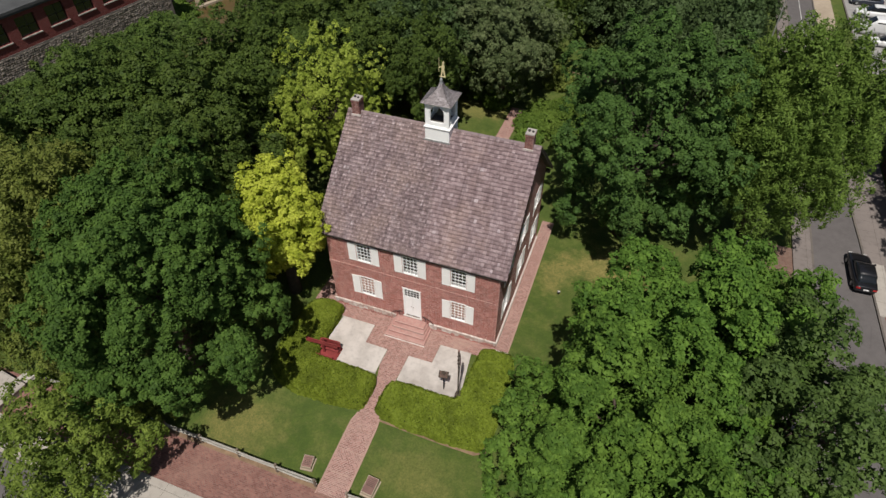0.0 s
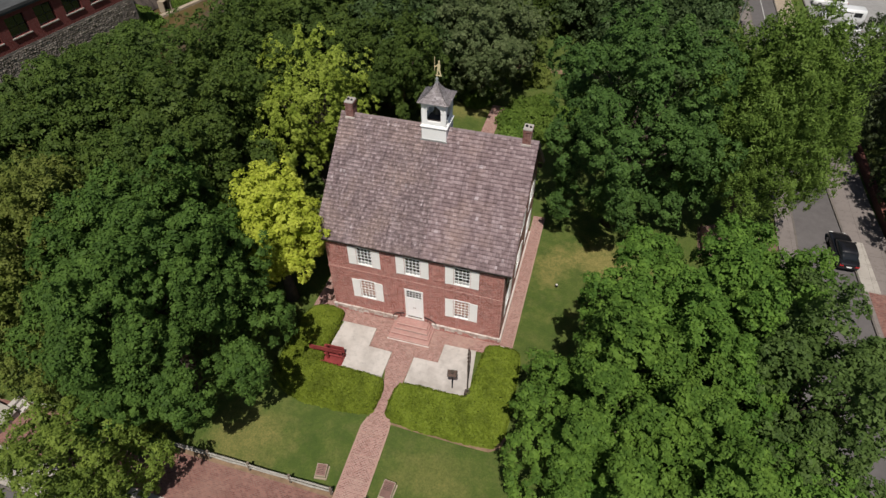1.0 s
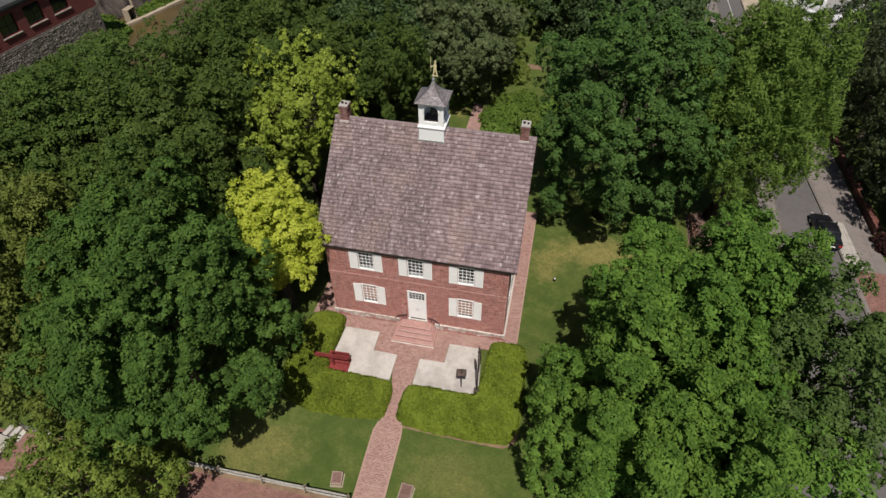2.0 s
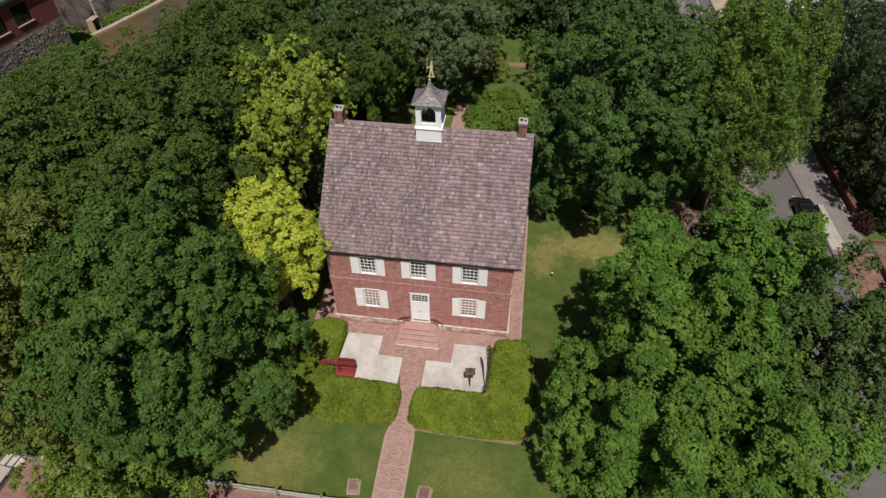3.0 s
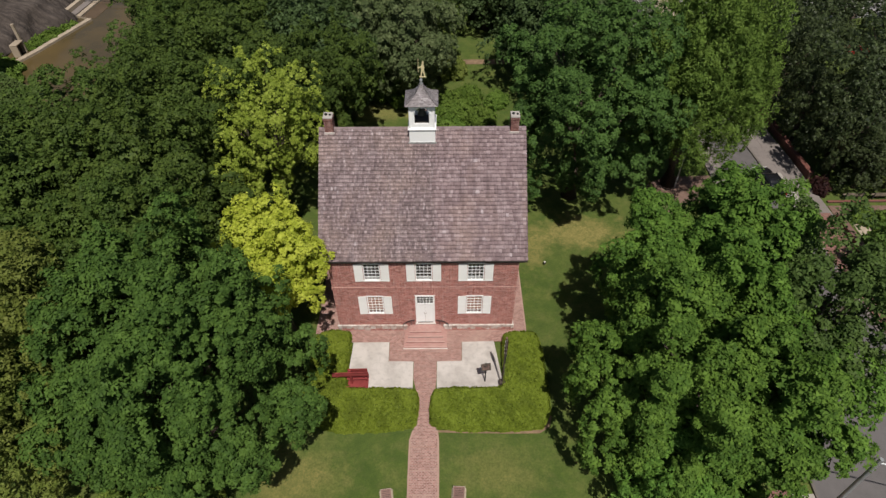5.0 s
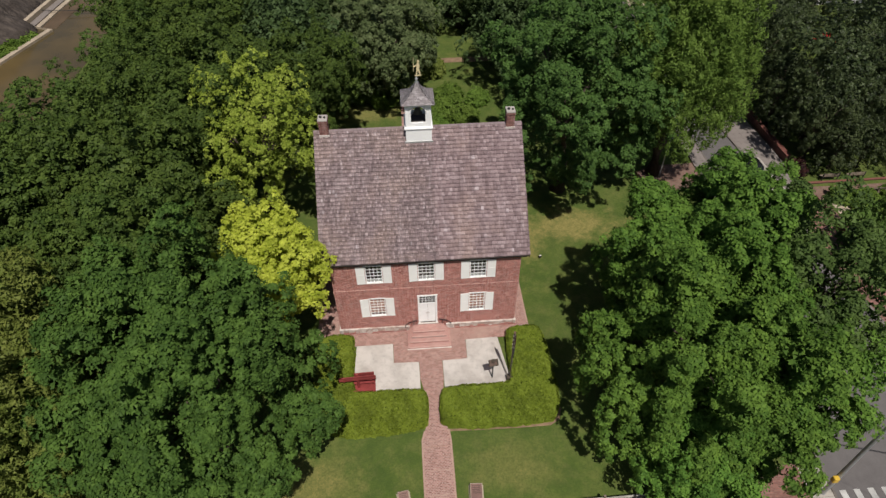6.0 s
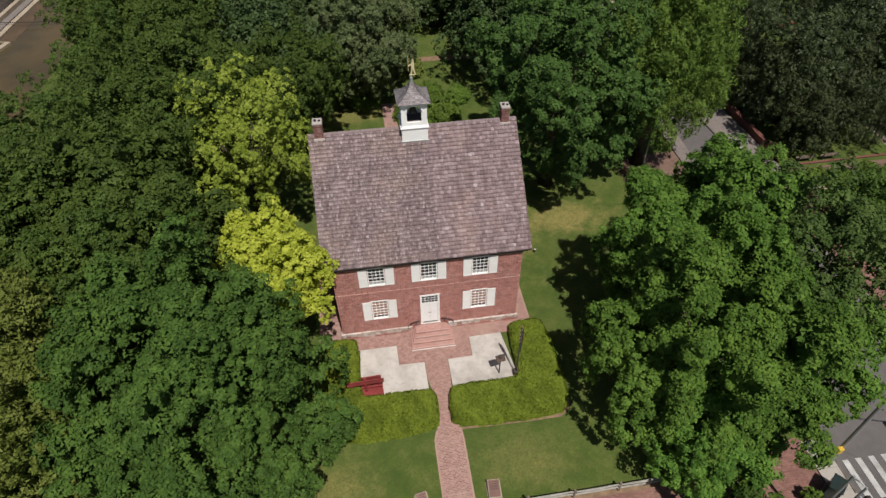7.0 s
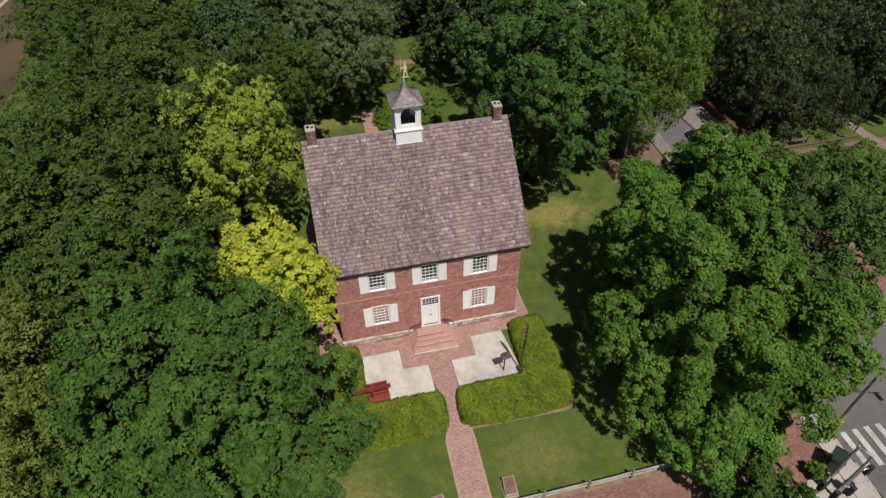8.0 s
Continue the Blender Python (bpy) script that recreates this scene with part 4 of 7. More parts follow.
# --- the front door with its fanlight
bm = bmesh.new()
for a in ((-0.74, 0.86, -0.60, 4.05), (0.60, 0.86, 0.74, 4.05), (-0.60, 3.93, 0.60, 4.05)):
    box(bm, a[0] + 0.002, -0.035, a[1], a[2] - 0.002, 0.16, a[3] - 0.002, 0.01)
box(bm, -0.598, 0.0, 3.06, 0.598, 0.085, 3.158, 0.01)
box(bm, -0.78, -0.05, 4.05, 0.78, -0.003, 4.11, 0.012)
DOOR = part("door", bm, WHITE, COURTHOUSE, "white double door with a paned transom")
for s in (-1, 1):
    bm = bmesh.new()
    box(bm, min(0.006 * s, 0.597 * s), 0.06, 0.90, max(0.006 * s, 0.597 * s), 0.11, 3.06)
    for z0, z1 in ((1.05, 1.55), (1.68, 2.35), (2.48, 2.92)):
        box(bm, min(0.10 * s, 0.51 * s), 0.054, z0, max(0.10 * s, 0.51 * s), 0.061, z1, 0.006)
    leaf = part("door_leaf", bm, WHITE, DOOR)
    part("door_knob", lathe(bmesh.new(), [(0.02, 0), (0.035, 0.02), (0.03, 0.05)], 8, (0.07 * s, 0.02, 1.95)), BRONZE, DOOR, "small brass knob")
bm = bmesh.new()
for k in range(1, 5):
    box(bm, -0.60 + 0.24 * k - 0.013, 0.012, 3.16, -0.60 + 0.24 * k + 0.013, 0.042, 3.93)
for k in range(1, 3):
    box(bm, -0.598, 0.010, 3.16 + 0.257 * k - 0.009, 0.598, 0.044, 3.16 + 0.257 * k + 0.009)
part("transom_bars", bm, WHITE, DOOR)
pane = kept("transom", lambda: pane_mesh(0.222, 0.238))
for i in range(5):
    for j in range(3):
        o = shared("pane", pane, DOOR, pose(-0.60 + 0.24 * (i + 0.5), 0.027, 3.16 + 0.257 * (j + 0.5)))
        o.visible_shadow = False
part("door_sill", box(bmesh.new(), -0.80, -0.12, 0.78, 0.80, 0.3, 0.86, 0.015), LIME_STONE, DOOR, "worn pale stone sill")

# --- the roof: two decks, courses of separate wooden shingles, ridge boards
def roof():
    rng = np.random.default_rng(11)
    for side in (-1, 1):
        bm = bmesh.new()
        e = RIDGE_Y + side * (RIDGE_Y - EAVE_Y)
        ring = [(e, EAVE_Z - 0.02), (RIDGE_Y, RIDGE_Z - 0.02), (RIDGE_Y, RIDGE_Z - 0.16), (e, EAVE_Z - 0.14)]
        a = [bm.verts.new((-GABLE, y, z)) for y, z in ring]
        b = [bm.verts.new((GABLE, y, z)) for y, z in ring]
        bm.faces.new(a), bm.faces.new(b[::-1])
        for k in range(4):
            bm.faces.new((a[k], a[(k + 1) % 4], b[(k + 1) % 4], b[k]))
        bmesh.ops.recalc_face_normals(bm, faces=bm.faces[:])
        deck = part("roof_slope", bm, DECK, COURTHOUSE, "steep slope of grey-brown weathered wooden shingles")
        length = math.hypot(RIDGE_Y - EAVE_Y, RIDGE_Z - EAVE_Z)
        up = np.array([0, -side * (RIDGE_Y - EAVE_Y) / length, (RIDGE_Z - EAVE_Z) / length])
        out = np.array([0, side * (RIDGE_Z - EAVE_Z) / length, (RIDGE_Y - EAVE_Y) / length])
        start = np.array([0, e, EAVE_Z])
        rows, step = 34, (length + 0.02) / 34
        verts, faces, worn_end = [], [], []
        for r in range(rows):
            x = -GABLE - 0.04
            while x < GABLE:
                newer = side < 0 and x > 0.7 + 0.5 * noise.noise((0.7 * r, 0, 3))
                w = min(rng.uniform(0.15, 0.30) if newer else rng.uniform(0.09, 0.20), GABLE + 0.04 - x)
                if w < 0.05:
                    break
                gap = 0.004 if newer else 0.009
                drop, tilt = rng.normal(0, 0.010), rng.uniform(0.058, 0.092)
                if rng.random() < 0.02:
                    drop -= 0.07
                s0, s1 = max(-0.06, r * step + drop - 0.03), min(length, (r + 1) * step + 0.05)
                b = len(verts)
                worn = s0 + (s1 - s0) * rng.uniform(0.28, 0.5)
                for s, h0, h1 in ((s0, 0.0, tilt), (worn, 0.0, tilt * 0.6), (s1, -0.01, 0.008)):
                    for u in (x + gap, x + w - gap):
                        base = start + up * s + np.array([u, 0, 0])
                        verts += [base + out * h0, base + out * (h1 + rng.normal(0, 0.003))]
                # bleached ends are commoner on the older part of the slope
                tone = 2 if newer else 0
                worn_end += [1 if rng.random() < (0.12 if newer else 0.60) else tone, tone, tone, tone, tone]
                # the worn end, the upper part, the butt and the two edges
                faces += [(b + 1, b + 3, b + 7, b + 5), (b + 5, b + 7, b + 11, b + 9), (b, b + 2, b + 3, b + 1), (b, b + 1, b + 9, b + 8), (b + 2, b + 10, b + 11, b + 3)]
                x += w
        laid = tagged(arrays("shingles", verts, faces, [SHINGLE, SHINGLE_END, SHINGLE_NEW], deck, "split wooden shingles, some pale and lifted"), kind="stuff")
        laid.data.polygons.foreach_set("material_index", worn_end)
    for side in (-1, 1):
        x = -GABLE - 0.03
        while x < GABLE:
            w = min(0.45 + 0.1 * noise.noise((x, side, 0)), GABLE + 0.03 - x)
            m = Matrix.Translation((0, RIDGE_Y, RIDGE_Z + 0.055)) @ Matrix.Rotation(-side * math.atan(PITCH), 4, "X")
            part("ridge_board", box(bmesh.new(), x, min(0, side * 0.16), -0.02, x + w - 0.012, max(0, side * 0.16), 0.012, 0, m), SHINGLE, COURTHOUSE, "weathered ridge board")
            x += w
    for s in (-1, 1):
        bm = bmesh.new()
        for side in (-1, 1):
            e = RIDGE_Y + side * (RIDGE_Y - EAVE_Y)
            ring = [(e, EAVE_Z - 0.02), (RIDGE_Y, RIDGE_Z - 0.02), (RIDGE_Y, RIDGE_Z - 0.30), (e, EAVE_Z - 0.26)]
            a = [bm.verts.new((s * (GABLE - 0.06), y, z)) for y, z in ring]
            b = [bm.verts.new((s * (GABLE - 0.02) + s * 0.03, y, z)) for y, z in ring]
            bm.faces.new(a), bm.faces.new(b[::-1])
            for k in range(4):
                bm.faces.new((a[k], a[(k + 1) % 4], b[(k + 1) % 4], b[k]))
        bmesh.ops.recalc_face_normals(bm, faces=bm.faces[:])
        part("barge_board", bm, DARK_WOOD, COURTHOUSE, "dark weathered barge board")
    # a small water diverter of shingles above the middle window
    bm = bmesh.new()
    apex, reach = 0.58, 1.02
    pts = []
    for u, s, h in ((0.05, apex, 0.05), (-reach, 0.14, 0.04), (reach, 0.14, 0.04), (0.05, 0.02, 0.10)):
        y = EAVE_Y + s * 0.733
        pts.append(bm.verts.new((u, y - h * 0.68, EAVE_Z + s * 0.68 + h * 0.733)))
    bm.faces.new((pts[0], pts[1], pts[3])), bm.faces.new((pts[0], pts[3], pts[2]))
    bm.faces.new((pts[1], pts[2], pts[3]))
    part("water_diverter", bm, SHINGLE, COURTHOUSE, "low shingled water diverter over the entrance")


roof()


# --- chimneys
def chimney(x0, x1):
    y0, y1, top = 6.26, 6.98, 15.70
    shaft = part("chimney", box(bmesh.new(), x0, y0, 13.4, x1, y1, top - 0.22), CHIMNEY_BRICK, COURTHOUSE, "slim red brick chimney with a pale cap")
    bm = bmesh.new()
    box(bm, x0 - 0.04, y0 - 0.04, top - 0.36, x1 + 0.04, y1 + 0.04, top - 0.22, 0.01)
    part("corbel", bm, CHIMNEY_BRICK, shaft)
    part("cap", box(bmesh.new(), x0 - 0.03, y0 - 0.03, top - 0.22, x1 + 0.03, y1 + 0.03, top - 0.10, 0.025), CAP, shaft, "pale mortar cap")
    part("flue", lathe(bmesh.new(), [(0.10, 0), (0.10, 0.09), (0.075, 0.09), (0.075, 0.02)], 10, ((x0 + x1) / 2 - 0.13, (y0 + y1) / 2, top - 0.101)), BLACK_IRON, shaft, "dark flue opening")
    part("flue", lathe(bmesh.new(), [(0.08, 0), (0.08, 0.07), (0.06, 0.07), (0.06, 0.02)], 10, ((x0 + x1) / 2 + 0.15, (y0 + y1) / 2 - 0.05, top - 0.101)), BLACK_IRON, shaft, "dark flue opening")
    part("flashing", box(bmesh.new(), x0 - 0.05, y0 - 0.05, roof_z(y0) - 0.1, x1 + 0.05, y0 + 0.03, roof_z(y0) + 0.16, 0.01), LIME_STONE, shaft, "pale mortar flashing")


chimney(-6.89, -6.28)
chimney(6.22, 6.80)


# --- the cupola
def cupola():
    cx, cy, r = 0.0, RIDGE_Y + 0.08, 0.86
    cup = thing("cupola", "", "")
    for key in ("label", "category"):
        if key in cup:
            del cup[key]
    cup.parent = COURTHOUSE
    cup["label"] = "white wooden bell cupola with a flared shingle roof"
    y0 = cy - r
    part("base", box(bmesh.new(), -0.91, y0 - 0.05, 13.2, 0.91, cy + r + 0.05, 14.86, 0.01), WHITE, cup)
    bm = bmesh.new()
    box(bm, -0.99, y0 - 0.13, 14.86, 0.99, cy + r + 0.13, 14.96, 0.02)
    box(bm, -0.93, y0 - 0.07, 14.96, 0.93, cy + r + 0.07, 15.02, 0.01)
    part("belt", bm, WHITE, cup)
    part("flashing", box(bmesh.new(), -1.0, y0 - 0.11, roof_z(y0) - 0.2, 1.0, y0 - 0.052, roof_z(y0) + 0.07, 0.01), GALV, cup, "thin grey metal flashing")
    # four faces, each with an arched opening
    zf, zt, sill, spring, half = 15.02, 16.72, 15.30, 16.06, 0.50
    arc = [(half * math.cos(math.pi * k / 10), spring + half * math.sin(math.pi * k / 10)) for k in range(11)]
    for n in range(4):
        bm = bmesh.new()
        inner = [(half, sill), *arc, (-half, sill)]
        outer = [(r, zf)] + [(r, 16.08), (r, zt), (0.5, zt), (0.25, zt), (0, zt), (-0.25, zt), (-0.5, zt), (-r, zt), (-r, 16.08), (-r, zf)]
        loops = []
        for d in (0.0, 0.10):
            loops.append(([bm.verts.new((x, -r + d, z)) for x, z in inner], [bm.verts.new((x, -r + d, z)) for x, z in outer]))
        for a, b in loops:
            pairs = [(0, 0), (1, 1), (2, 2), (4, 3), (5, 4), (6, 5), (7, 6), (8, 7), (10, 8), (11, 9), (12, 10)]
            for (i, j), (k, l) in zip(pairs, pairs[1:]):
                bm.faces.new([*[a[q] for q in range(i, k + 1)], *([b[l], b[j]] if l != j else [b[j]])])
            bm.faces.new((a[0], b[0], b[10], a[12]))
        for k in range(13):
            bm.faces.new((loops[0][0][k], loops[0][0][(k + 1) % 13], loops[1][0][(k + 1) % 13], loops[1][0][k]))
        bmesh.ops.recalc_face_normals(bm, faces=bm.faces[:])
        ob = part("arched_side", bm, WHITE, cup)
        ob.matrix_basis = pose(cx, cy, 0, 0, 0, 90 * n)
        bm = bmesh.new()
        pts = [(x * 1.0, -r - 0.03, z) for x, z in [(half + 0.06, spring)] + [(x * 1.14, spring + (z - spring) * 1.14) for x, z in arc] + [(-half - 0.06, spring)]]
        tube(bm, pts[1:-1], 0.03, 5)
        box(bm, -0.06, -r - 0.07, spring + half, 0.06, -r + 0.02, spring + half + 0.16, 0.01)
        trim = part("arch_trim", bm, WHITE, cup)
        trim.matrix_basis = pose(cx, cy, 0, 0, 0, 90 * n)
        part("railing_board", box(bmesh.new(), -half, -r + 0.02, sill - 0.02, half, -r + 0.08, sill + 0.06, 0.01), WHITE, cup).matrix_basis = pose(cx, cy, 0, 0, 0, 90 * n)
    for sx in (-1, 1):
        for sy in (-1, 1):
            part("corner_post", box(bmesh.new(), cx + sx * 0.82 - 0.07, cy + sy * 0.82 - 0.07, zf, cx + sx * 0.82 + 0.07, cy + sy * 0.82 + 0.07, zt, 0.01), WHITE, cup)
    part("inner_floor", box(bmesh.new(), -0.7, cy - 0.7, 15.03, 0.7, cy + 0.7, 15.1), DECK, cup)
    part("inner_ceiling", box(bmesh.new(), -0.75, cy - 0.75, 16.62, 0.75, cy + 0.75, 16.7), DECK, cup)
    part("bell", lathe(bmesh.new(), [(0.33, 0), (0.30, 0.06), (0.22, 0.22), (0.18, 0.42), (0.08, 0.5)], 16, (0, cy, 15.6)), BELL, cup, "dark bronze bell", smooth=True)
    part("bell_beam", box(bmesh.new(), -0.78, cy - 0.06, 16.1, 0.78, cy + 0.06, 16.22), DARK_WOOD, cup)
    part("eave_moulding", box(bmesh.new(), -0.98, cy - 0.98, 16.70, 0.98, cy + 0.98, 16.80, 0.015), WHITE, cup)
    # the bell-cast roof in courses of small shingles
    prof = [(1.12, 16.80), (0.96, 16.90), (0.77, 17.02), (0.58, 17.17), (0.40, 17.36), (0.24, 17.58), (0.13, 17.80), (0.08, 17.94)]
    bm = bmesh.new()
    rings = [[bm.verts.new((sx * a, cy + sy * a, z)) for sx, sy in ((-1, -1), (1, -1), (1, 1), (-1, 1))] for a, z in prof]
    for a, b in zip(rings, rings[1:]):
        for k in range(4):
            bm.faces.new((a[k], a[(k + 1) % 4], b[(k + 1) % 4], b[k]))
    bm.faces.new(rings[0][::-1]), bm.faces.new(rings[-1])
    roof_core = part("cupola_roof", bm, DECK, cup, "flared roof of grey-brown shingles")
    rng = np.random.default_rng(4)
    verts, faces = [], []
    for a, b in zip(prof, prof[1:]):
        for half_row in (0, 1):
            f0, f1 = half_row * 0.5, half_row * 0.5 + 0.58
            ra, za = a[0] + (b[0] - a[0]) * f0, a[1] + (b[1] - a[1]) * f0
            rb, zb = a[0] + (b[0] - a[0]) * min(f1, 1), a[1] + (b[1] - a[1]) * min(f1, 1)
            for n in range(4):
                q = np.array([[math.cos(n * math.pi / 2), -math.sin(n * math.pi / 2)], [math.sin(n * math.pi / 2), math.cos(n * math.pi / 2)]])
                x = -1.0
                while x < 0.98:
                    w = min(rng.uniform(0.12, 0.22) / max(ra, 0.2), 1.0 - x)
                    t = rng.uniform(0.012, 0.028)
                    k = len(verts)
                    for rr, zz, lift in ((ra, za, t + 0.01), (rb, zb, 0.008)):
                        for u in (x + 0.005, x + w - 0.005):
                            p = q @ np.array([u * rr, -rr - lift])
                            verts.append((p[0], cy + p[1], zz + lift))
                    for u in (x + 0.005, x + w - 0.005):
                        p = q @ np.array([u * ra, -ra])
                        verts.append((p[0], cy + p[1], za - 0.01))
                    faces += [(k, k + 1, k + 3, k + 2), (k + 4, k + 5, k + 1, k)]
                    x += w
    tagged(arrays("shingles", verts, faces, SHINGLE_PALE, roof_core), kind="stuff")
    part("finial", lathe(bmesh.new(), [(0.13, 17.88), (0.15, 17.96), (0.06, 18.03), (0.12, 18.14), (0.10, 18.22), (0.03, 18.28), (0.025, 18.40)], 10, (0, cy, 0)), GALV, cup, "small grey metal finial", smooth=True)
    # the weathervane: a flat gilded plate cut to a figure with a staff
    bm = bmesh.new()
    def plate(points, y=0.0, t=0.03):
        a = [bm.verts.new((x, cy + y - t, z)) for x, z in points]
        b = [bm.verts.new((x, cy + y + t, z)) for x, z in points]
        bm.faces.new(a[::-1]), bm.faces.new(b)
        for k in range(len(a)):
            bm.faces.new((a[k - 1], a[k], b[k], b[k - 1]))
    plate([(-0.10, 18.38), (0.34, 18.38), (0.34, 18.43), (-0.10, 18.43)])
    plate([(-0.03, 18.43), (0.05, 18.43), (0.13, 18.80), (0.24, 18.43), (0.31, 18.43), (0.22, 18.89), (0.25, 19.12), (0.20, 19.28), (0.10, 19.30), (0.04, 19.21), (0.03, 18.89)])
    plate([(0.10, 19.30), (0.20, 19.30), (0.23, 19.41), (0.16, 19.51), (0.08, 19.44)])
    plate([(0.06, 19.17), (0.05, 19.10), (-0.14, 18.99), (-0.18, 19.04)])
    tube(bm, [(-0.16, cy, 18.71), (-0.15, cy, 19.70)], 0.018, 5)
    bmesh.ops.recalc_face_normals(bm, faces=bm.faces[:])
    part("weathervane", bm, GOLD, cup, "gilded weathervane figure with a staff")


cupola()


# --- front steps and handrails
STEPS = thing("front_steps", "four red brick steps wrapped round a landing", "steps")
for n, (half, y) in enumerate(((1.66, -1.88), (1.50, -1.52), (1.36, -1.16), (1.24, -0.82))):
    z0 = 0.19 * n
    part("tread" if n < 3 else "landing", box(bmesh.new(), -half, y, z0 + 0.001 if n else 0.0, half, -0.102 if n < 3 else -0.101, z0 + 0.19, 0.012), STEP_BRICK, STEPS)
    part("nosing", box(bmesh.new(), -half - 0.004, y - 0.004, z0 + 0.150, half + 0.004, y + 0.05, z0 + 0.194, 0.008), STEP_EDGE, STEPS, "paler worn nosing")
part("foot_course", box(bmesh.new(), -1.72, -1.96, 0.0, 1.72, -1.87, 0.05, 0.01), LIME_STONE, STEPS, "thin pale stone foot course")
for s in (-1, 1):
    rail = thing("handrail", "curved black iron handrail beside the door", "handrail", group="handrails at the door")
    part("rail", tube(bmesh.new(), [(s * 0.84, -0.10, 1.22), (s * 1.05, -0.13, 1.27), (s * 1.35, -0.15, 1.20), (s * 1.62, -0.16, 1.02), (s * 1.80, -0.17, 0.80)], 0.034, 6), BLACK_IRON, rail)
    part("post", tube(bmesh.new(), [(s * 1.12, -0.14, 0.75), (s * 1.12, -0.14, 1.25)], 0.022, 6), BLACK_IRON, rail)
    part("post", tube(bmesh.new(), [(s * 1.79, -0.17, 0.55), (s * 1.79, -0.17, 0.84)], 0.022, 6), BLACK_IRON, rail)

# ---------------------------------------------------------------- plants
def unit(v):
    return v / np.maximum(np.linalg.norm(v, axis=-1, keepdims=True), 1e-6)


def leaves(places, normals, size, rng, slim=0.95, rise=0.0):
    """Leaf blades: one pointed blade at each place, facing about along its normal; rise turns the tips upwards."""
    n = len(places)
    normals = unit(normals)
    along = unit(np.cross(normals, unit(rng.normal(size=(n, 3)))))
    if rise:
        along = unit(along * (1 - rise) + (normals * np.array([0.7, 0.7, 0]) + np.array([0, 0, 0.8])) * rise)
    side = unit(np.cross(normals, along))
    length = (size * rng.uniform(0.7, 1.35, n))[:, None]
    droop = normals * length * rng.uniform(-0.3, 0.1, (n, 1))
    verts = np.stack([places - side * length * slim * 0.5 - along * length * 0.35, places + side * length * slim * 0.5 - along * length * 0.35, places + along * length * 0.65 + droop], 1)
    return verts.reshape(-1, 3), np.arange(3 * n).reshape(n, 3)


def dirs(n, rng, low=-0.5):
    """Even directions over a sphere, down to the given height, with a little disorder."""
    total = int(n / ((1 - low) / 2))
    k = np.arange(total) + 0.5
    z, a = 1 - 2 * k / total, math.pi * (1 + 5**0.5) * k
    r = np.sqrt(1 - z * z)
    v = np.stack([r * np.cos(a), r * np.sin(a), z], 1)
    v = unit(v + rng.normal(size=v.shape) * 1.1 / math.sqrt(total))
    return v[v[:, 2] > low]


def joined(*sets):
    verts, faces, start = [], [], 0
    for v, f in sets:
        verts.append(v), faces.append(f + start)
        start += len(v)
    return np.concatenate(verts), np.concatenate(faces)


def around(axes, shape, rng, long=1.0):
    """Even places in a disc across each axis: way from the middle, distance (0 to 1). long draws it out down the slope."""
    t1 = unit(np.cross(axes, unit(rng.normal(size=axes.shape))))[:, None]
    if long != 1.0:
        t1 = unit(axes * axes[:, 2:] - np.array([0, 0, 1]) + rng.normal(size=axes.shape) * 0.12)[:, None]
    t2 = np.cross(axes[:, None], t1)
    k = shape[1]
    a = math.pi * (1 + 5**0.5) * np.arange(k)[None] + rng.uniform(0, 6.3, (shape[0], 1)) + rng.normal(size=shape) * 0.35
    q = np.sqrt((np.arange(k)[None] + rng.uniform(0.1, 0.9, shape)) / k)
    return t1 * np.cos(a)[..., None] * long + t2 * np.sin(a)[..., None] / long, q[..., None]


def cloud(rng, centres, axes, radius, lumps, blades, size, tall=1.0, lump=0.45, back=6, slim=0.95, rise=0.0):
    """Boughs of leaves: each bough is a low dome of tufts, each tuft a small dome of blades over broader sprays."""
    n = len(centres)
    high = np.array([1, 1, tall])
    rad = (radius * rng.uniform(0.62, 1.32, n))[:, None, None]
    way, q = around(axes, (n, lumps), rng, 1.25)
    ax = axes[:, None]
    place = centres[:, None] + high * rad * (way * q * rng.uniform(0.82, 1.12, q.shape) + ax * (1.0 * (1 - q * q) + rng.normal(size=q.shape) * 0.17)) - np.array([0, 0, 0.30]) * rad * q * q
    up = unit(ax + way * q * 0.8 + np.array([0, 0, 0.35]) + rng.normal(size=way.shape) * 0.15).reshape(-1, 3)
    place = place.reshape(-1, 3)
    m = len(place)
    small = (lump * rng.uniform(0.65, 1.35, m))[:, None, None]
    u = up[:, None]
    # the outer blades, and under them the broader sprays that close the tuft
    w, r = around(up, (m, blades), rng)
    far = r * rng.uniform(0.80, 1.22, r.shape)
    p = place[:, None] + high * small * (w * far + u * (0.85 * (1 - r * r) + rng.normal(size=r.shape) * 0.20))
    nor = u * 0.7 + w * r * 0.9 + np.array([0, 0, 0.35]) + rng.normal(size=w.shape) * 0.40
    w, r = around(up, (m, back), rng)
    pb = place[:, None] + high * small * (w * r * 0.84 + u * (0.84 * (1 - r * r) - 0.08))
    nb = u + w * r * 1.4 + rng.normal(size=w.shape) * 0.08
    w, r = around(axes, (n, 7 * back), rng, 1.3)
    ph = centres[:, None] + high * rad * (w * r * 0.85 + ax * (0.3 * (1 - r * r) - 0.42))
    nh = ax + w * r * 0.9 + rng.normal(size=w.shape) * 0.15
    sets = [leaves(a.reshape(-1, 3), b.reshape(-1, 3), size * k, rng, slim * wide, rise) for a, b, k, wide in ((p, nor, 1.0, 1.0), (pb, nb, 1.5, 1.1), (ph, nh, 1.45, 1.0))]
    return joined(*sets)


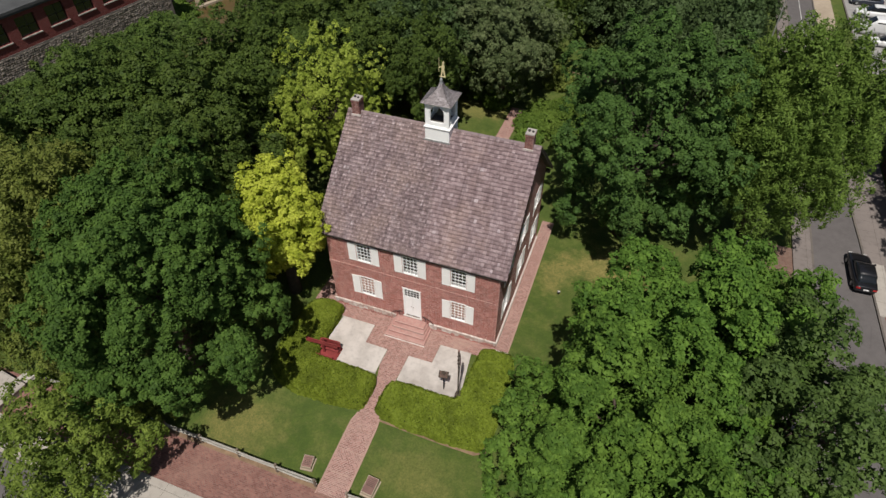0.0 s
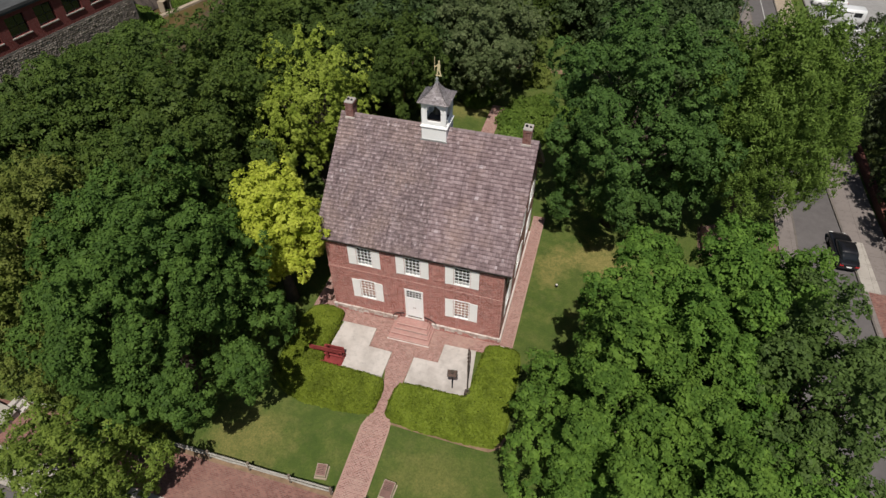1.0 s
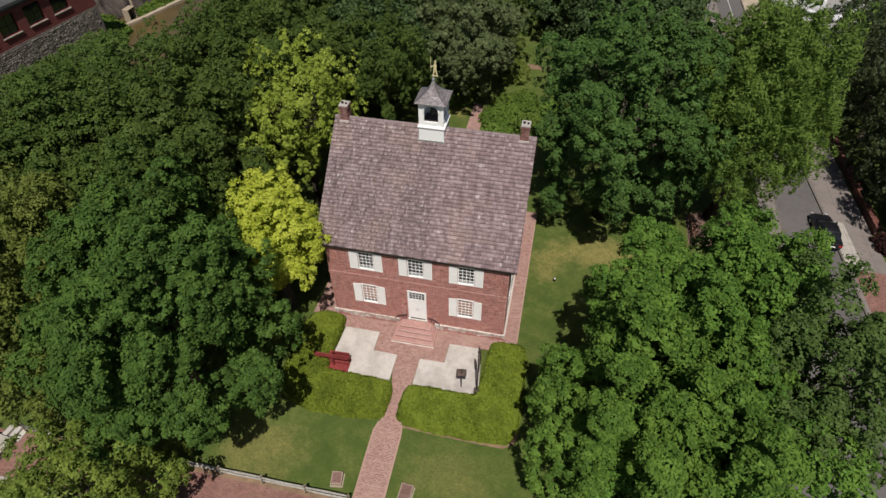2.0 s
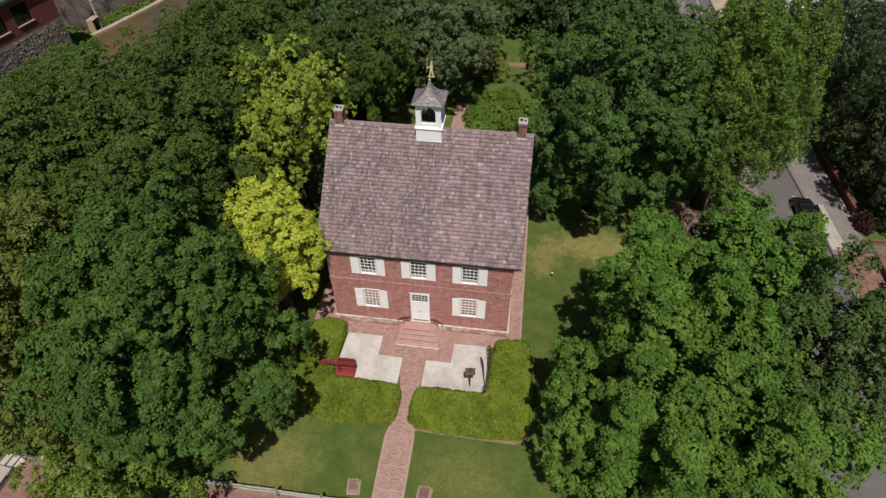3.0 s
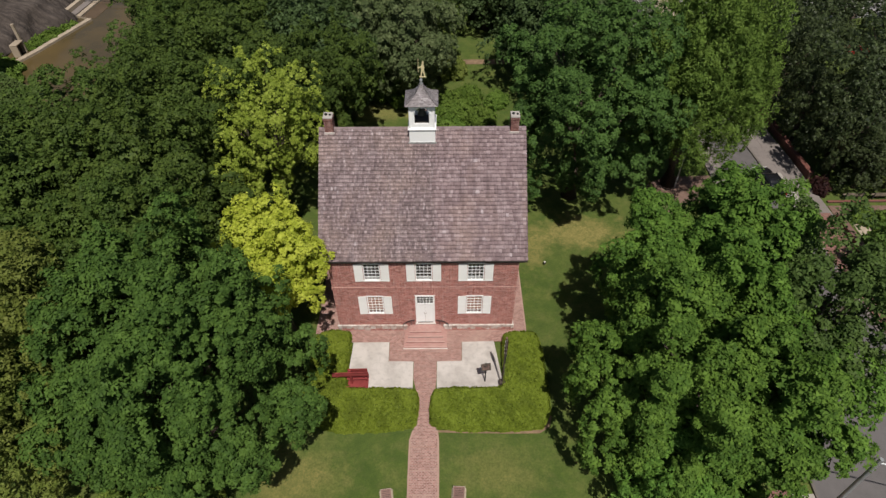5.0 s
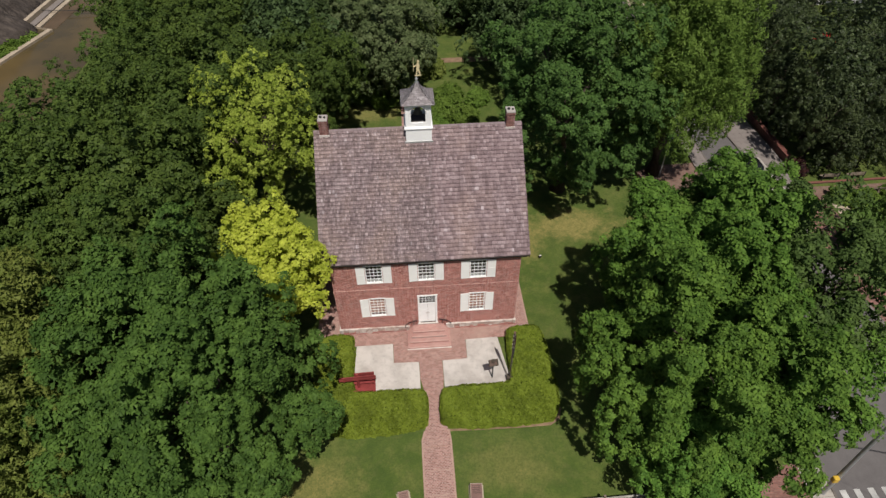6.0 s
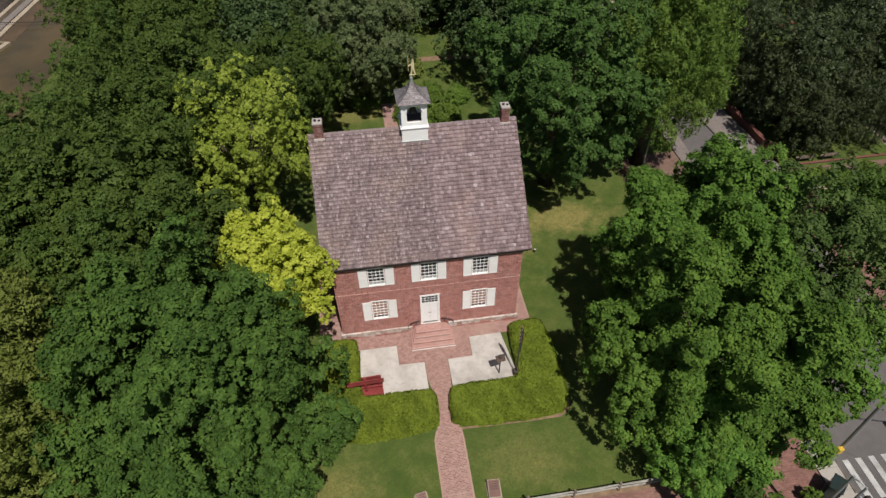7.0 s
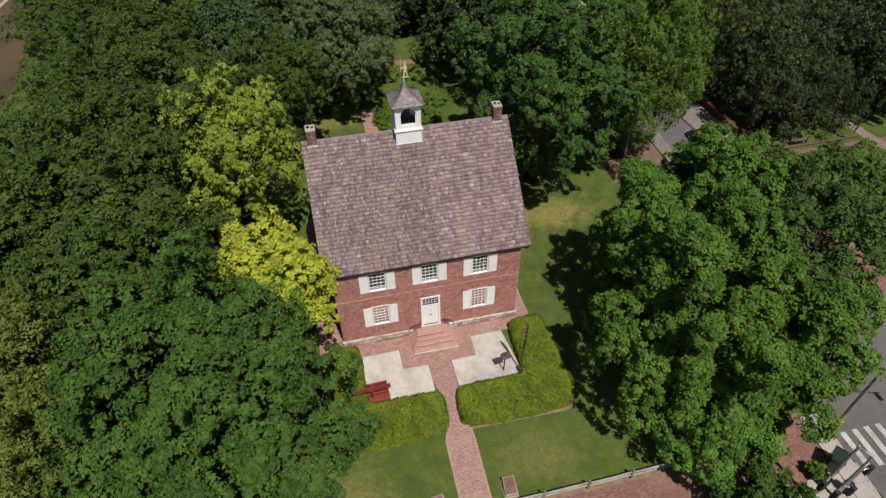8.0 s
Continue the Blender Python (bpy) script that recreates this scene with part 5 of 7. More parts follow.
def tree(name, label, at, top, radius, material, seed, clump=1.2, lumps=9, blades=26, size=0.27, bottom=2.4, tall=1.0, ragged=0.22, low=-0.85, lean=(0, 0), fill=0.7, lump=0.45, group="", squash=1.0, peak=0.0, back=6, skirt=1.0, slim=0.95, rise=0.0, deep_fill=55):
    """A broad tree: a tapered trunk, limbs that fork towards the crown, and a crown of many leaf clumps."""
    rng = np.random.default_rng(seed)
    z0 = ground_z(*at)
    ob = thing(name, label, "tree", (*at, z0), 0, group)
    high = top - z0
    rz, zc = (high - bottom) / 2, (high + bottom) / 2
    rx, ry = radius, radius * squash
    # trunk and limbs
    bm = bmesh.new()
    girth = 0.035 * high
    bend = rng.normal(size=(4, 2)) * 0.12
    line = [(bend[k][0] * k * 0.5, bend[k][1] * k * 0.5, -0.2 + k * (zc * 0.9 + 0.2) / 3) for k in range(4)]
    tube(bm, line, [girth * 1.35, girth, girth * 0.8, girth * 0.45], 9)
    for k in range(9):
        a, f = math.tau * k / 9 + rng.uniform(-0.3, 0.3), rng.uniform(0.3, 0.95)
        s = Vector(line[1]).lerp(Vector(line[3]), f)
        reach = rng.uniform(0.42, 0.62)
        e = Vector((math.cos(a) * rx * reach, math.sin(a) * ry * reach, zc + rz * rng.uniform(-0.25, 0.5)))
        mid = s.lerp(e, 0.5) + Vector((0, 0, rng.uniform(-0.3, 0.5)))
        tube(bm, [s, mid, e], [girth * 0.42, girth * 0.28, girth * 0.09], 6)
        for _ in range(2):
            e2 = mid.lerp(e, 0.6) + Vector(rng.normal(size=3)) * radius * 0.10
            tube(bm, [mid, mid.lerp(e2, 0.5), e2], [girth * 0.2, girth * 0.14, girth * 0.05], 5)
    part("trunk", bm, BARK, ob, "dark branching trunk", smooth=True)
    # crown
    area = 4 * math.pi * ((rx * ry) ** 1.6 + 2 * (rx * rz) ** 1.6) ** (1 / 1.6) / 3 ** (1 / 1.6)
    count = int(fill * area * (1 - low) / 2 / (math.pi * clump * clump * 0.62))
    d = dirs(count, rng, low)
    wob = np.array([1 + ragged * noise.noise(Vector(v) * 1.7 + Vector((seed, 0, 0))) + 0.6 * ragged * noise.noise(Vector(v) * 4.3 + Vector((0, seed, 0))) for v in d])[:, None]
    wob = wob * rng.uniform(0.66, 1.09, (len(d), 1))
    # a fuller lower half where the boughs hang as a skirt
    flat_ = np.sqrt(np.maximum(1 - d[:, 2:] ** 2, 1e-4))
    box_ = np.where(d[:, 2:] < 0, flat_ ** (skirt - 1), 1.0) * np.array([1, 1, 0]) + np.array([0, 0, 1])
    shape = np.array([rx, ry, rz])
    narrow = 1 - peak * np.clip(d[:, 2:], 0, 1) * np.array([1, 1, 0])
    centres = d * shape * wob * box_ * narrow + np.array([lean[0], lean[1], zc])
    axes = unit(d * np.array([0.8, 0.8, 0.6]) + np.array([0, 0, 0.55]))
    v1, f1 = cloud(rng, centres, axes, clump, lumps, blades, size, tall, lump, back, slim, rise)
    inner = dirs(int(count * deep_fill), rng, low)
    deep = leaves(inner * shape * rng.uniform(0.46, 0.66, (len(inner), 1)) + np.array([lean[0], lean[1], zc]), inner + rng.normal(size=inner.shape) * 0.3, size * 1.2, rng)
    v, f = joined((v1, f1), deep)
    arrays("crown", v, f, material, ob)
    return ob


# the trees round the house
BIG = dict(lumps=27, blades=32, size=0.165, back=12, lump=0.38)
tree("maple_tree", "large dense dark green maple shading the front lawn", (-13.9, -9.6), 16.1, 6.45, MAPLE_DARK, 31, skirt=0.8, clump=1.45, bottom=2.4, low=-0.82, ragged=0.10, fill=0.68, **BIG)
tree("maple_tree", "large bright green maple beside the front lawn", (17.1, -9.2), 13.2, 6.35, MAPLE, 2, skirt=0.4, clump=1.3, bottom=1.2, fill=0.48, ragged=0.26, peak=0.16, low=-0.92, **BIG)
tree("maple_tree", "tall bright green maple near the side street", (19.0, -2.5), 14.8, 6.0, MAPLE, 3, ragged=0.14, clump=1.3, bottom=1.8, skirt=0.6, low=-0.92, fill=0.48, **BIG)
tree("maple_tree", "airy dull green maple over the street corner", (24.9, -5.8), 14.4, 4.0, THIN, 4, clump=1.15, lumps=17, blades=24, size=0.175, back=6, bottom=3.6, fill=0.62, ragged=0.35, lump=0.38, deep_fill=25)
tree("maple_tree", "thin-leaved green maple beside the side street", (21.2, -10.8), 11.4, 3.4, MAPLE, 15, clump=1.3, lumps=18, blades=26, size=0.175, back=7, bottom=2.6, fill=0.7, ragged=0.4, lump=0.38)
tree("maple_tree", "slim green maple between lawn and side street", (22.9, 0.9), 12.7, 3.3, MAPLE, 19, clump=1.15, lumps=18, blades=26, size=0.175, back=7, bottom=2.6, fill=0.75, ragged=0.3, lump=0.38)
tree("maple_tree", "large dark green maple behind the house corner", (13.9, 16.4), 19.3, 6.7, MAPLE_GREEN, 5, clump=1.6, bottom=3.2, fill=0.54, skirt=0.85, **BIG)
tree("elm_tree", "upright olive-green tree with feathery upward sprays", (24.2, 18.2), 19.8, 5.4, ELM_OLIVE, 6, clump=0.95, lumps=14, blades=28, size=0.22, back=5, bottom=4.6, tall=1.5, lump=0.34, fill=0.85, ragged=0.18, skirt=0.8, slim=0.45, rise=0.5)
tree("golden_tree", "small bright golden-yellow tree beside the house wall", (-10.8, -0.1), 12.0, 3.1, GOLDEN, 8, clump=0.95, lumps=15, blades=26, size=0.17, back=7, bottom=3.6, ragged=0.4, fill=0.78, lump=0.33)
tree("lime_tree", "yellow-green airy tree with pale leaf tips", (-13.1, 12.6), 16.4, 5.0, LIME_GREEN, 9, clump=0.85, lumps=10, blades=22, size=0.14, bottom=4.6, ragged=0.6, fill=0.5, lump=0.24, back=4, deep_fill=30)
tree("olive_tree", "olive green tree at the edge of the lot", (-23.9, -8.0), 16.2, 4.8, OLIVE, 10, clump=0.95, lumps=12, blades=24, size=0.2, back=6, bottom=2.0, tall=1.4, lump=0.32, slim=0.6, rise=0.4)
tree("olive_tree", "smaller olive green tree over the brick plaza", (-25.0, -11.8), 12.0, 3.7, OLIVE, 11, clump=0.95, lumps=12, blades=24, size=0.2, back=6, bottom=1.8, tall=1.4, lump=0.32, slim=0.6, rise=0.4)
tree("elm_tree", "young light green tree over the street sidewalk", (-15.1, -18.4), 7.8, 4.1, YOUNG, 12, clump=0.9, lumps=11, blades=22, size=0.19, back=5, bottom=1.6, ragged=0.6, lump=0.30, fill=0.62, slim=0.6, rise=0.25, deep_fill=20)
tree("maple_tree", "lower fine-leaved green maple leaning over the rail fence", (16.2, -12.9), 6.4, 3.2, MAPLE, 18, skirt=0.6, clump=1.1, lumps=17, blades=26, size=0.15, back=7, bottom=0.4, lump=0.33, ragged=0.35)
tree("maple_tree", "low dark shrubby tree at the street corner", (16.6, -18.8), 2.9, 2.1, MAPLE_DARK, 13, clump=0.9, lumps=12, blades=22, size=0.17, bottom=0.2, lump=0.3)
tree("garden_tree", "low spreading green tree in the walled garden", (40.6, 4.4), 6.2, 3.4, ELM, 16, clump=1.2, lumps=14, blades=24, size=0.18, bottom=0.9, lump=0.36)
tree("garden_tree", "small rounded green tree beside the garden terrace", (45.6, 3.4), 5.6, 2.8, ELM, 17, clump=1.1, lumps=13, blades=24, size=0.18, bottom=0.8, lump=0.36)
tree("grey_green_tree", "grey-green fine-leaved tree behind the house", (-2.8, 34.4), 13.8, 5.6, GREY_GREEN, 14, clump=1.2, lumps=15, blades=24, size=0.18, back=6, bottom=3.4, ragged=0.4, lump=0.36, fill=0.62)

# the locust grove between house and creek, and the woods behind: some models, turned and sized
def grove(models, spots, seed):
    rng = random.Random(seed)
    for n, (x, y, top, radius) in enumerate(spots):
        src, r0, h0 = models[n % len(models)]
        sx, sz = radius / r0, (top - ground_z(x, y)) / h0
        copy_thing(src, Matrix.Translation((x, y, ground_z(x, y))) @ Matrix.Rotation(rng.uniform(0, math.tau), 4, "Z") @ Matrix.Diagonal((sx, sx, sz, 1)))


locusts = []
for n, (x, y, top, r) in enumerate(((-20.4, 4.4, 17.2, 5.8), (-27.2, 1.6, 17.0, 5.4))):
    locusts.append((tree("locust_tree", "dark green locust tree in a dense grove", (x, y), top, r, LOCUST, 20 + n, clump=1.3, lumps=16, blades=20, size=0.19, lump=0.40, back=6, bottom=3.0, ragged=0.3, fill=0.62, group="locust grove", low=-0.6, tall=0.85), r, top - ground_z(x, y)))
grove(locusts, [(-20.4, 14.0, 17.0, 5.6), (-28.0, 10.4, 15.8, 5.2), (-25.0, 20.8, 15.2, 4.7), (-18.0, 23.4, 15.4, 5.0), (-31.4, 2.4, 15.0, 4.6), (-32.8, 8.6, 14.2, 4.2), (-33.4, 13.2, 12.6, 3.6), (-18.4, -2.2, 15.8, 4.4), (-9.6, 25.2, 14.4, 4.0), (-20.6, 30.6, 15.6, 5.4), (-26.4, 29.6, 14.6, 5.0), (-27.6, 17.6, 11.6, 2.6), (-28.0, 38.6, 14.6, 5.6), (-32.4, 47.6, 13.4, 5.4), (-34.4, 57.6, 13.0, 5.2), (-32.4, -5.0, 16.6, 5.0)], 1)
woods = []
for n, (x, y, top, r, mat) in enumerate(((-13.2, 30.4, 14.4, 5.6, WOOD), (-21.0, 42.6, 15.4, 6.0, LOCUST), (17.8, 30.6, 14.8, 5.4, WOOD))):
    woods.append((tree("woodland_tree", "dark woodland tree behind the garden", (x, y), top, r, mat, 40 + n, clump=1.7, lumps=15, blades=14, size=0.30, lump=0.52, back=3, bottom=2.0, ragged=0.3, group="woods behind the house"), r, top - ground_z(x, y)))
grove(woods, [(-12.0, 41.0, 14.6, 5.8), (-3.2, 44.0, 13.4, 5.2), (13.6, 38.6, 14.6, 5.2), (17.6, 43.0, 14.4, 4.6), (-28.4, 53.0, 14.0, 6.2), (-18.4, 54.0, 15.0, 6.4), (-8.4, 54.6, 14.6, 6.0), (-0.4, 57.4, 14.0, 5.4), (15.0, 52.0, 14.6, 6.0), (17.8, 56.4, 14.0, 4.6), (-32.0, 67.0, 12.4, 5.4), (-23.0, 66.0, 15.0, 6.6), (-12.0, 67.0, 15.0, 6.6), (-1.0, 69.0, 15.0, 6.2), (9.6, 66.4, 15.0, 6.4), (19.4, 66.6, 14.0, 5.6), (-30.0, 79.0, 14.6, 7.0), (-16.0, 81.0, 15.0, 7.0), (-2.6, 83.0, 15.0, 7.0), (10.6, 81.0, 15.0, 7.0), (20.4, 80.0, 13.0, 5.2), (-36.0, 92.0, 15.0, 7.4), (-20.0, 96.0, 15.0, 7.4), (-4.0, 98.0, 15.0, 7.4), (12.0, 97.0, 15.0, 7.4), (21.0, 95.0, 13.0, 5.6), (25.4, 66.4, 8.0, 2.8), (7.6, 55.0, 12.6, 4.8)], 2)
darks = []
for n, (x, y, top, r) in enumerate(((42.6, 22.6, 12.4, 4.9), (49.0, 29.4, 13.4, 5.4))):
    darks.append((tree("woodland_tree", "dark olive tree shading the side street", (x, y), top, r, MAGNOLIA, 60 + n, clump=1.25, lumps=10, blades=16, size=0.21, lump=0.36, back=3, bottom=1.6, ragged=0.7, fill=0.42, deep_fill=34, group="trees beyond the side street"), r, top - ground_z(x, y)))
grove(darks, [(39.7, 31.4, 12.4, 3.5), (45.2, 21.0, 10.6, 3.8), (47.4, 24.6, 12.0, 4.4), (55.6, 21.4, 11.6, 4.2), (39.8, 25.6, 10.6, 3.2), (40.0, 36.4, 11.6, 3.6), (43.4, 39.0, 13.4, 5.2), (57.0, 24.0, 12.0, 5.2), (60.8, 33.0, 13.4, 5.6), (42.0, 47.6, 12.0, 4.4), (51.4, 48.0, 13.0, 5.6), (62.8, 43.2, 13.0, 5.4), (66.4, 27.0, 12.4, 5.4), (70.6, 37.0, 13.4, 6.0), (60.0, 54.0, 12.0, 5.0), (72.0, 50.0, 13.4, 6.2), (46.0, 54.6, 9.0, 3.6), (66.0, 16.4, 11.0, 4.6), (76.4, 24.0, 13.0, 6.0), (56.0, 18.8, 9.6, 3.8), (60.6, 17.4, 10.0, 4.0), (62.4, 22.0, 10.0, 4.4), (48.0, 20.6, 9.0, 3.0), (40.6, 18.9, 10.4, 3.1), (45.6, 17.4, 8.0, 2.6), (49.6, 16.6, 6.6, 1.8), (42.6, 17.4, 7.4, 2.9), (82.0, 40.0, 13.0, 6.6)], 3)


def shrub(name, label, at, radius, height, material, seed, size=0.15, group=""):
    rng = np.random.default_rng(seed)
    z0 = ground_z(*at)
    ob = thing(name, label, "shrub", (*at, z0), 0, group)
    d = dirs(int(26 * radius * radius + 14), rng, -0.1)
    centres = d * np.array([radius, radius, height * 0.72]) * rng.uniform(0.75, 1.0, (len(d), 1)) + np.array([0, 0, height * 0.28])
    v, f = cloud(rng, centres, unit(d + np.array([0, 0, 0.5])), 0.45, 7, 11, size * 1.1, lump=0.2, back=4)
    arrays("foliage", v, f, material, ob)
    bm = bmesh.new()
    for k in range(5):
        a = math.tau * k / 5
        tube(bm, [(0, 0, -0.1), (math.cos(a) * radius * 0.3, math.sin(a) * radius * 0.3, height * 0.4), (math.cos(a) * radius * 0.6, math.sin(a) * radius * 0.6, height * 0.7)], [0.05, 0.035, 0.015], 5)
    part("stems", bm, BARK, ob)
    return ob


for n, (x, y, r, h) in enumerate(((2.6, 33.0, 1.5, 1.5), (1.4, 30.4, 1.2, 1.2), (3.4, 31.0, 1.4, 1.3), (5.8, 29.4, 1.5, 1.4), (4.4, 34.4, 1.4, 1.4), (7.8, 33.6, 1.1, 1.1), (-3.4, 34.4, 1.6, 1.6), (2.4, 27.6, 1.2, 1.2), (-2.6, 38.4, 1.8, 1.8), (-6.0, 36.0, 1.6, 1.6))):
    shrub("round_shrub", "rounded bright green shrub in the back garden", (x, y), r, h, BUSH, 80 + n, group="back garden shrubs")
for n, y in enumerate((16.5, 17.3)):
    shrub("copper_shrub", "dark copper-red shrub at the garden gate", (38.8, y), 0.32, 0.9, COPPER, 150 + n, 0.14, "copper shrubs at the gate")
shrub("pale_shrub", "pale pinkish-green airy shrub in the back garden", (2.6, 41.0), 1.6, 2.0, OLIVE, 95)
for n, (x, y, r, h) in enumerate(((-56.4, 41.4, 2.2, 1.8), (-57.4, 44.6, 1.8, 1.6), (-59.6, 44.0, 1.6, 1.8), (-56.0, 37.6, 2.2, 2.4), (-60.6, 46.6, 1.5, 1.6))):
    shrub("bank_shrub", "ragged green shrub on the creek bank", (x, y), r, h, BUSH, 100 + n, 0.3, "creek bank shrubs")
for n, (x, y, r, h) in enumerate(((41.0, 12.6, 0.7, 0.8), (46.6, 12.7, 0.8, 0.7), (48.6, 11.4, 0.9, 0.8), (50.4, 13.0, 0.5, 0.6), (43.0, 11.6, 1.3, 1.0), (45.4, 10.8, 1.2, 1.0), (41.4, 8.4, 1.8, 1.5), (49.6, 9.6, 1.2, 1.2), (44.0, 6.4, 2.0, 1.6), (47.8, 4.6, 2.0, 1.8), (41.0, 3.0, 2.2, 2.0), (55.4, 8.2, 1.6, 1.3))):
    shrub("garden_shrub", "low green planting in the walled garden", (x, y), r, h, BUSH, 120 + n, 0.17, "side garden planting")


for n, (x, y, r) in enumerate(((-57.6, 52.0, 0.7), (-57.2, 53.6, 0.8), (-56.7, 55.2, 0.9), (-56.2, 56.8, 0.9), (-55.8, 58.4, 0.8), (-55.6, 59.8, 0.6))):
    shrub("bank_weeds", "low ragged green weeds behind the creek ledge", (x, y), r, 0.9, BUSH, 140 + n, 0.22, "weeds behind the ledge")


def bank_scrub():
    """Low scrub on the slope at the foot of the stone wall."""
    rng = np.random.default_rng(77)
    n = 15000
    y, g = rng.uniform(2, 39.6, n), rng.uniform(0, 1, n)
    bump = np.array([noise.noise((a * 0.5, b * 6, 3.0)) + 0.5 * noise.noise((a * 1.6, b * 14, 7.0)) for a, b in zip(y, g)])
    places = np.column_stack([-57.1 + 5.2 * g, y, 2.9 - 3.0 * g + 0.55 * bump])
    v, f = leaves(places, np.tile([0.45, 0.0, 1.0], (n, 1)) + rng.normal(size=(n, 3)) * 0.35, 0.34, rng)
    scrub = arrays("bank_scrub", v, f, SCRUB)
    scrub.matrix_basis = MILL_TURN
    tagged(scrub, "low green scrub at the foot of the stone wall", "scrub", kind="stuff")
    bm = bmesh.new()
    slope = [bm.verts.new(p) for p in ((-57.3, 0, 2.7), (-57.3, 39.8, 2.7), (-51.6, 39.8, -0.9), (-51.6, 0, -0.9), (-57.3, 0, -1.2), (-57.3, 39.8, -1.2))]
    for q in ((0, 1, 2, 3), (0, 3, 4), (1, 5, 2), (0, 4, 5, 1), (2, 5, 4, 3)):
        bm.faces.new([slope[i] for i in q])
    foot = part("bank_foot", bm, MUD)
    foot.matrix_basis = MILL_TURN
    tagged(foot, "earth bank at the foot of the stone wall", "bank", kind="structure")


bank_scrub()


# the clipped hedges round the pads
def hedge(name, label, outline, height, seed):
    rng = np.random.default_rng(seed)
    pts = np.array(outline, float)
    # rounded outline
    for _ in range(3):
        nxt = np.roll(pts, -1, 0)
        pts = np.stack([pts * 0.75 + nxt * 0.25, pts * 0.25 + nxt * 0.75], 1).reshape(-1, 2)
    a, b = pts, np.roll(pts, -1, 0)

    def inside(p):
        hit = (a[None, :, 1] > p[:, None, 1]) != (b[None, :, 1] > p[:, None, 1])
        xs = a[None, :, 0] + (p[:, None, 1] - a[None, :, 1]) / np.where(b[:, 1] == a[:, 1], 1e-9, b[:, 1] - a[:, 1])[None] * (b[:, 0] - a[:, 0])[None]
        return (hit & (p[:, None, 0] < xs)).sum(1) % 2 == 1

    def edge(p):
        ab = b - a
        t = np.clip(((p[:, None] - a[None]) * ab[None]).sum(-1) / np.maximum((ab * ab).sum(-1), 1e-9)[None], 0, 1)
        return np.linalg.norm(p[:, None] - (a[None] + t[..., None] * ab[None]), axis=-1).min(1)

    lo, hi = pts.min(0), pts.max(0)
    p = rng.uniform(lo, hi, (int(np.prod(hi - lo) * 520), 2))
    p = p[inside(p)]
    d = edge(p)
    gz = np.array([ground_z(x, y) for x, y in p])
    wob = np.array([noise.noise((x * 1.3, y * 1.3, seed)) * 0.16 + noise.noise((x * 4.1, y * 4.1, seed)) * 0.10 for x, y in p])
    top = height - 0.42 * np.clip(1 - d / 0.6, 0, 1) ** 2 + wob + rng.uniform(-0.05, 0.02, len(p))
    places = np.column_stack([p, gz + top])
    normals = np.tile([0.0, 0.0, 1.0], (len(p), 1)) + rng.normal(size=(len(p), 3)) * 0.45
    # the sides
    seg = np.linalg.norm(b - a, axis=1)
    k = rng.choice(len(a), int(seg.sum() * height * 420), p=seg / seg.sum())
    q = a[k] + (b - a)[k] * rng.uniform(0, 1, (len(k), 1))
    out = np.column_stack([(b - a)[k][:, 1], -(b - a)[k][:, 0]])
    out = out / np.linalg.norm(out, axis=1, keepdims=True)
    sign = np.where(inside(q + out * 0.05), -1, 1)[:, None]
    z = rng.uniform(0.05, height - 0.2, len(k))
    q = q + out * sign * (rng.uniform(-0.12, 0.03, (len(k), 1)) + np.array([noise.noise((x * 2, y * 2, seed + 5)) * 0.08 for x, y in q])[:, None])
    side = np.column_stack([q, [ground_z(x, y) for x, y in q] + z])
    places = np.concatenate([places, side])
    normals = np.concatenate([normals, np.column_stack([out * sign, np.full(len(k), 0.35)]) + rng.normal(size=(len(k), 3)) * 0.4])
    ob = thing(name, label, "hedge", (0, 0, 0), group="hedges round the court")
    v, f = leaves(places, normals, 0.15, rng)
    arrays("foliage", v, f, HEDGE, ob)
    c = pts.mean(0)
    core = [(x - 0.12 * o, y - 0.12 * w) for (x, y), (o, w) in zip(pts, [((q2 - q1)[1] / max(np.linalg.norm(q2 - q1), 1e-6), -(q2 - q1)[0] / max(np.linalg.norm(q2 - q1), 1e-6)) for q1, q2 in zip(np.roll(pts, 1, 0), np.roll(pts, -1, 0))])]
    # a solid dark green slab fills the hedge below its leaves
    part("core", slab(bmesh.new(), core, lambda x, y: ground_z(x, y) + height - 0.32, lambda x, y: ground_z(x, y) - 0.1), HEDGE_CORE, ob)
    return ob


HEDGE_CORE = plain("dark_hedge_core", (0.035, 0.048, 0.010), 0.95, 0.5, 12)
hedge("hedge", "clipped bright green hedge enclosing the pad with the pillory", [(-8.7, -8.9), (-0.62, -8.75), (-0.45, -7.6), (-0.40, -6.2), (-0.85, -5.62), (-5.4, -5.75), (-5.78, -5.2), (-5.72, -1.0), (-6.1, -0.5), (-8.6, -0.5), (-8.9, -4.0)][::1], 0.85, 7)
hedge("hedge", "clipped bright green hedge enclosing the pad with the flagpole", [(0.45, -8.75), (8.0, -8.75), (8.75, -8.2), (9.05, -6.5), (8.85, -1.1), (8.3, -0.65), (6.4, -0.72), (5.95, -1.2), (5.8, -5.3), (5.5, -5.72), (0.95, -5.62), (0.5, -6.2), (0.42, -7.4)], 0.85, 8)
bm = bmesh.new()
band(bm, [(0.6, -8.72), (3, -8.80), (6, -8.85), (8.1, -8.84), (8.82, -8.42), (9.08, -7.6)], [(0.6, -8.6), (3, -8.6), (6, -8.6), (7.9, -8.5), (8.4, -8.2), (8.7, -7.4)], 0.008, 0.1)
tagged(part("earth_edge", bm, MULCH), "thin bare earth edge along the hedge", "earth", kind="structure")

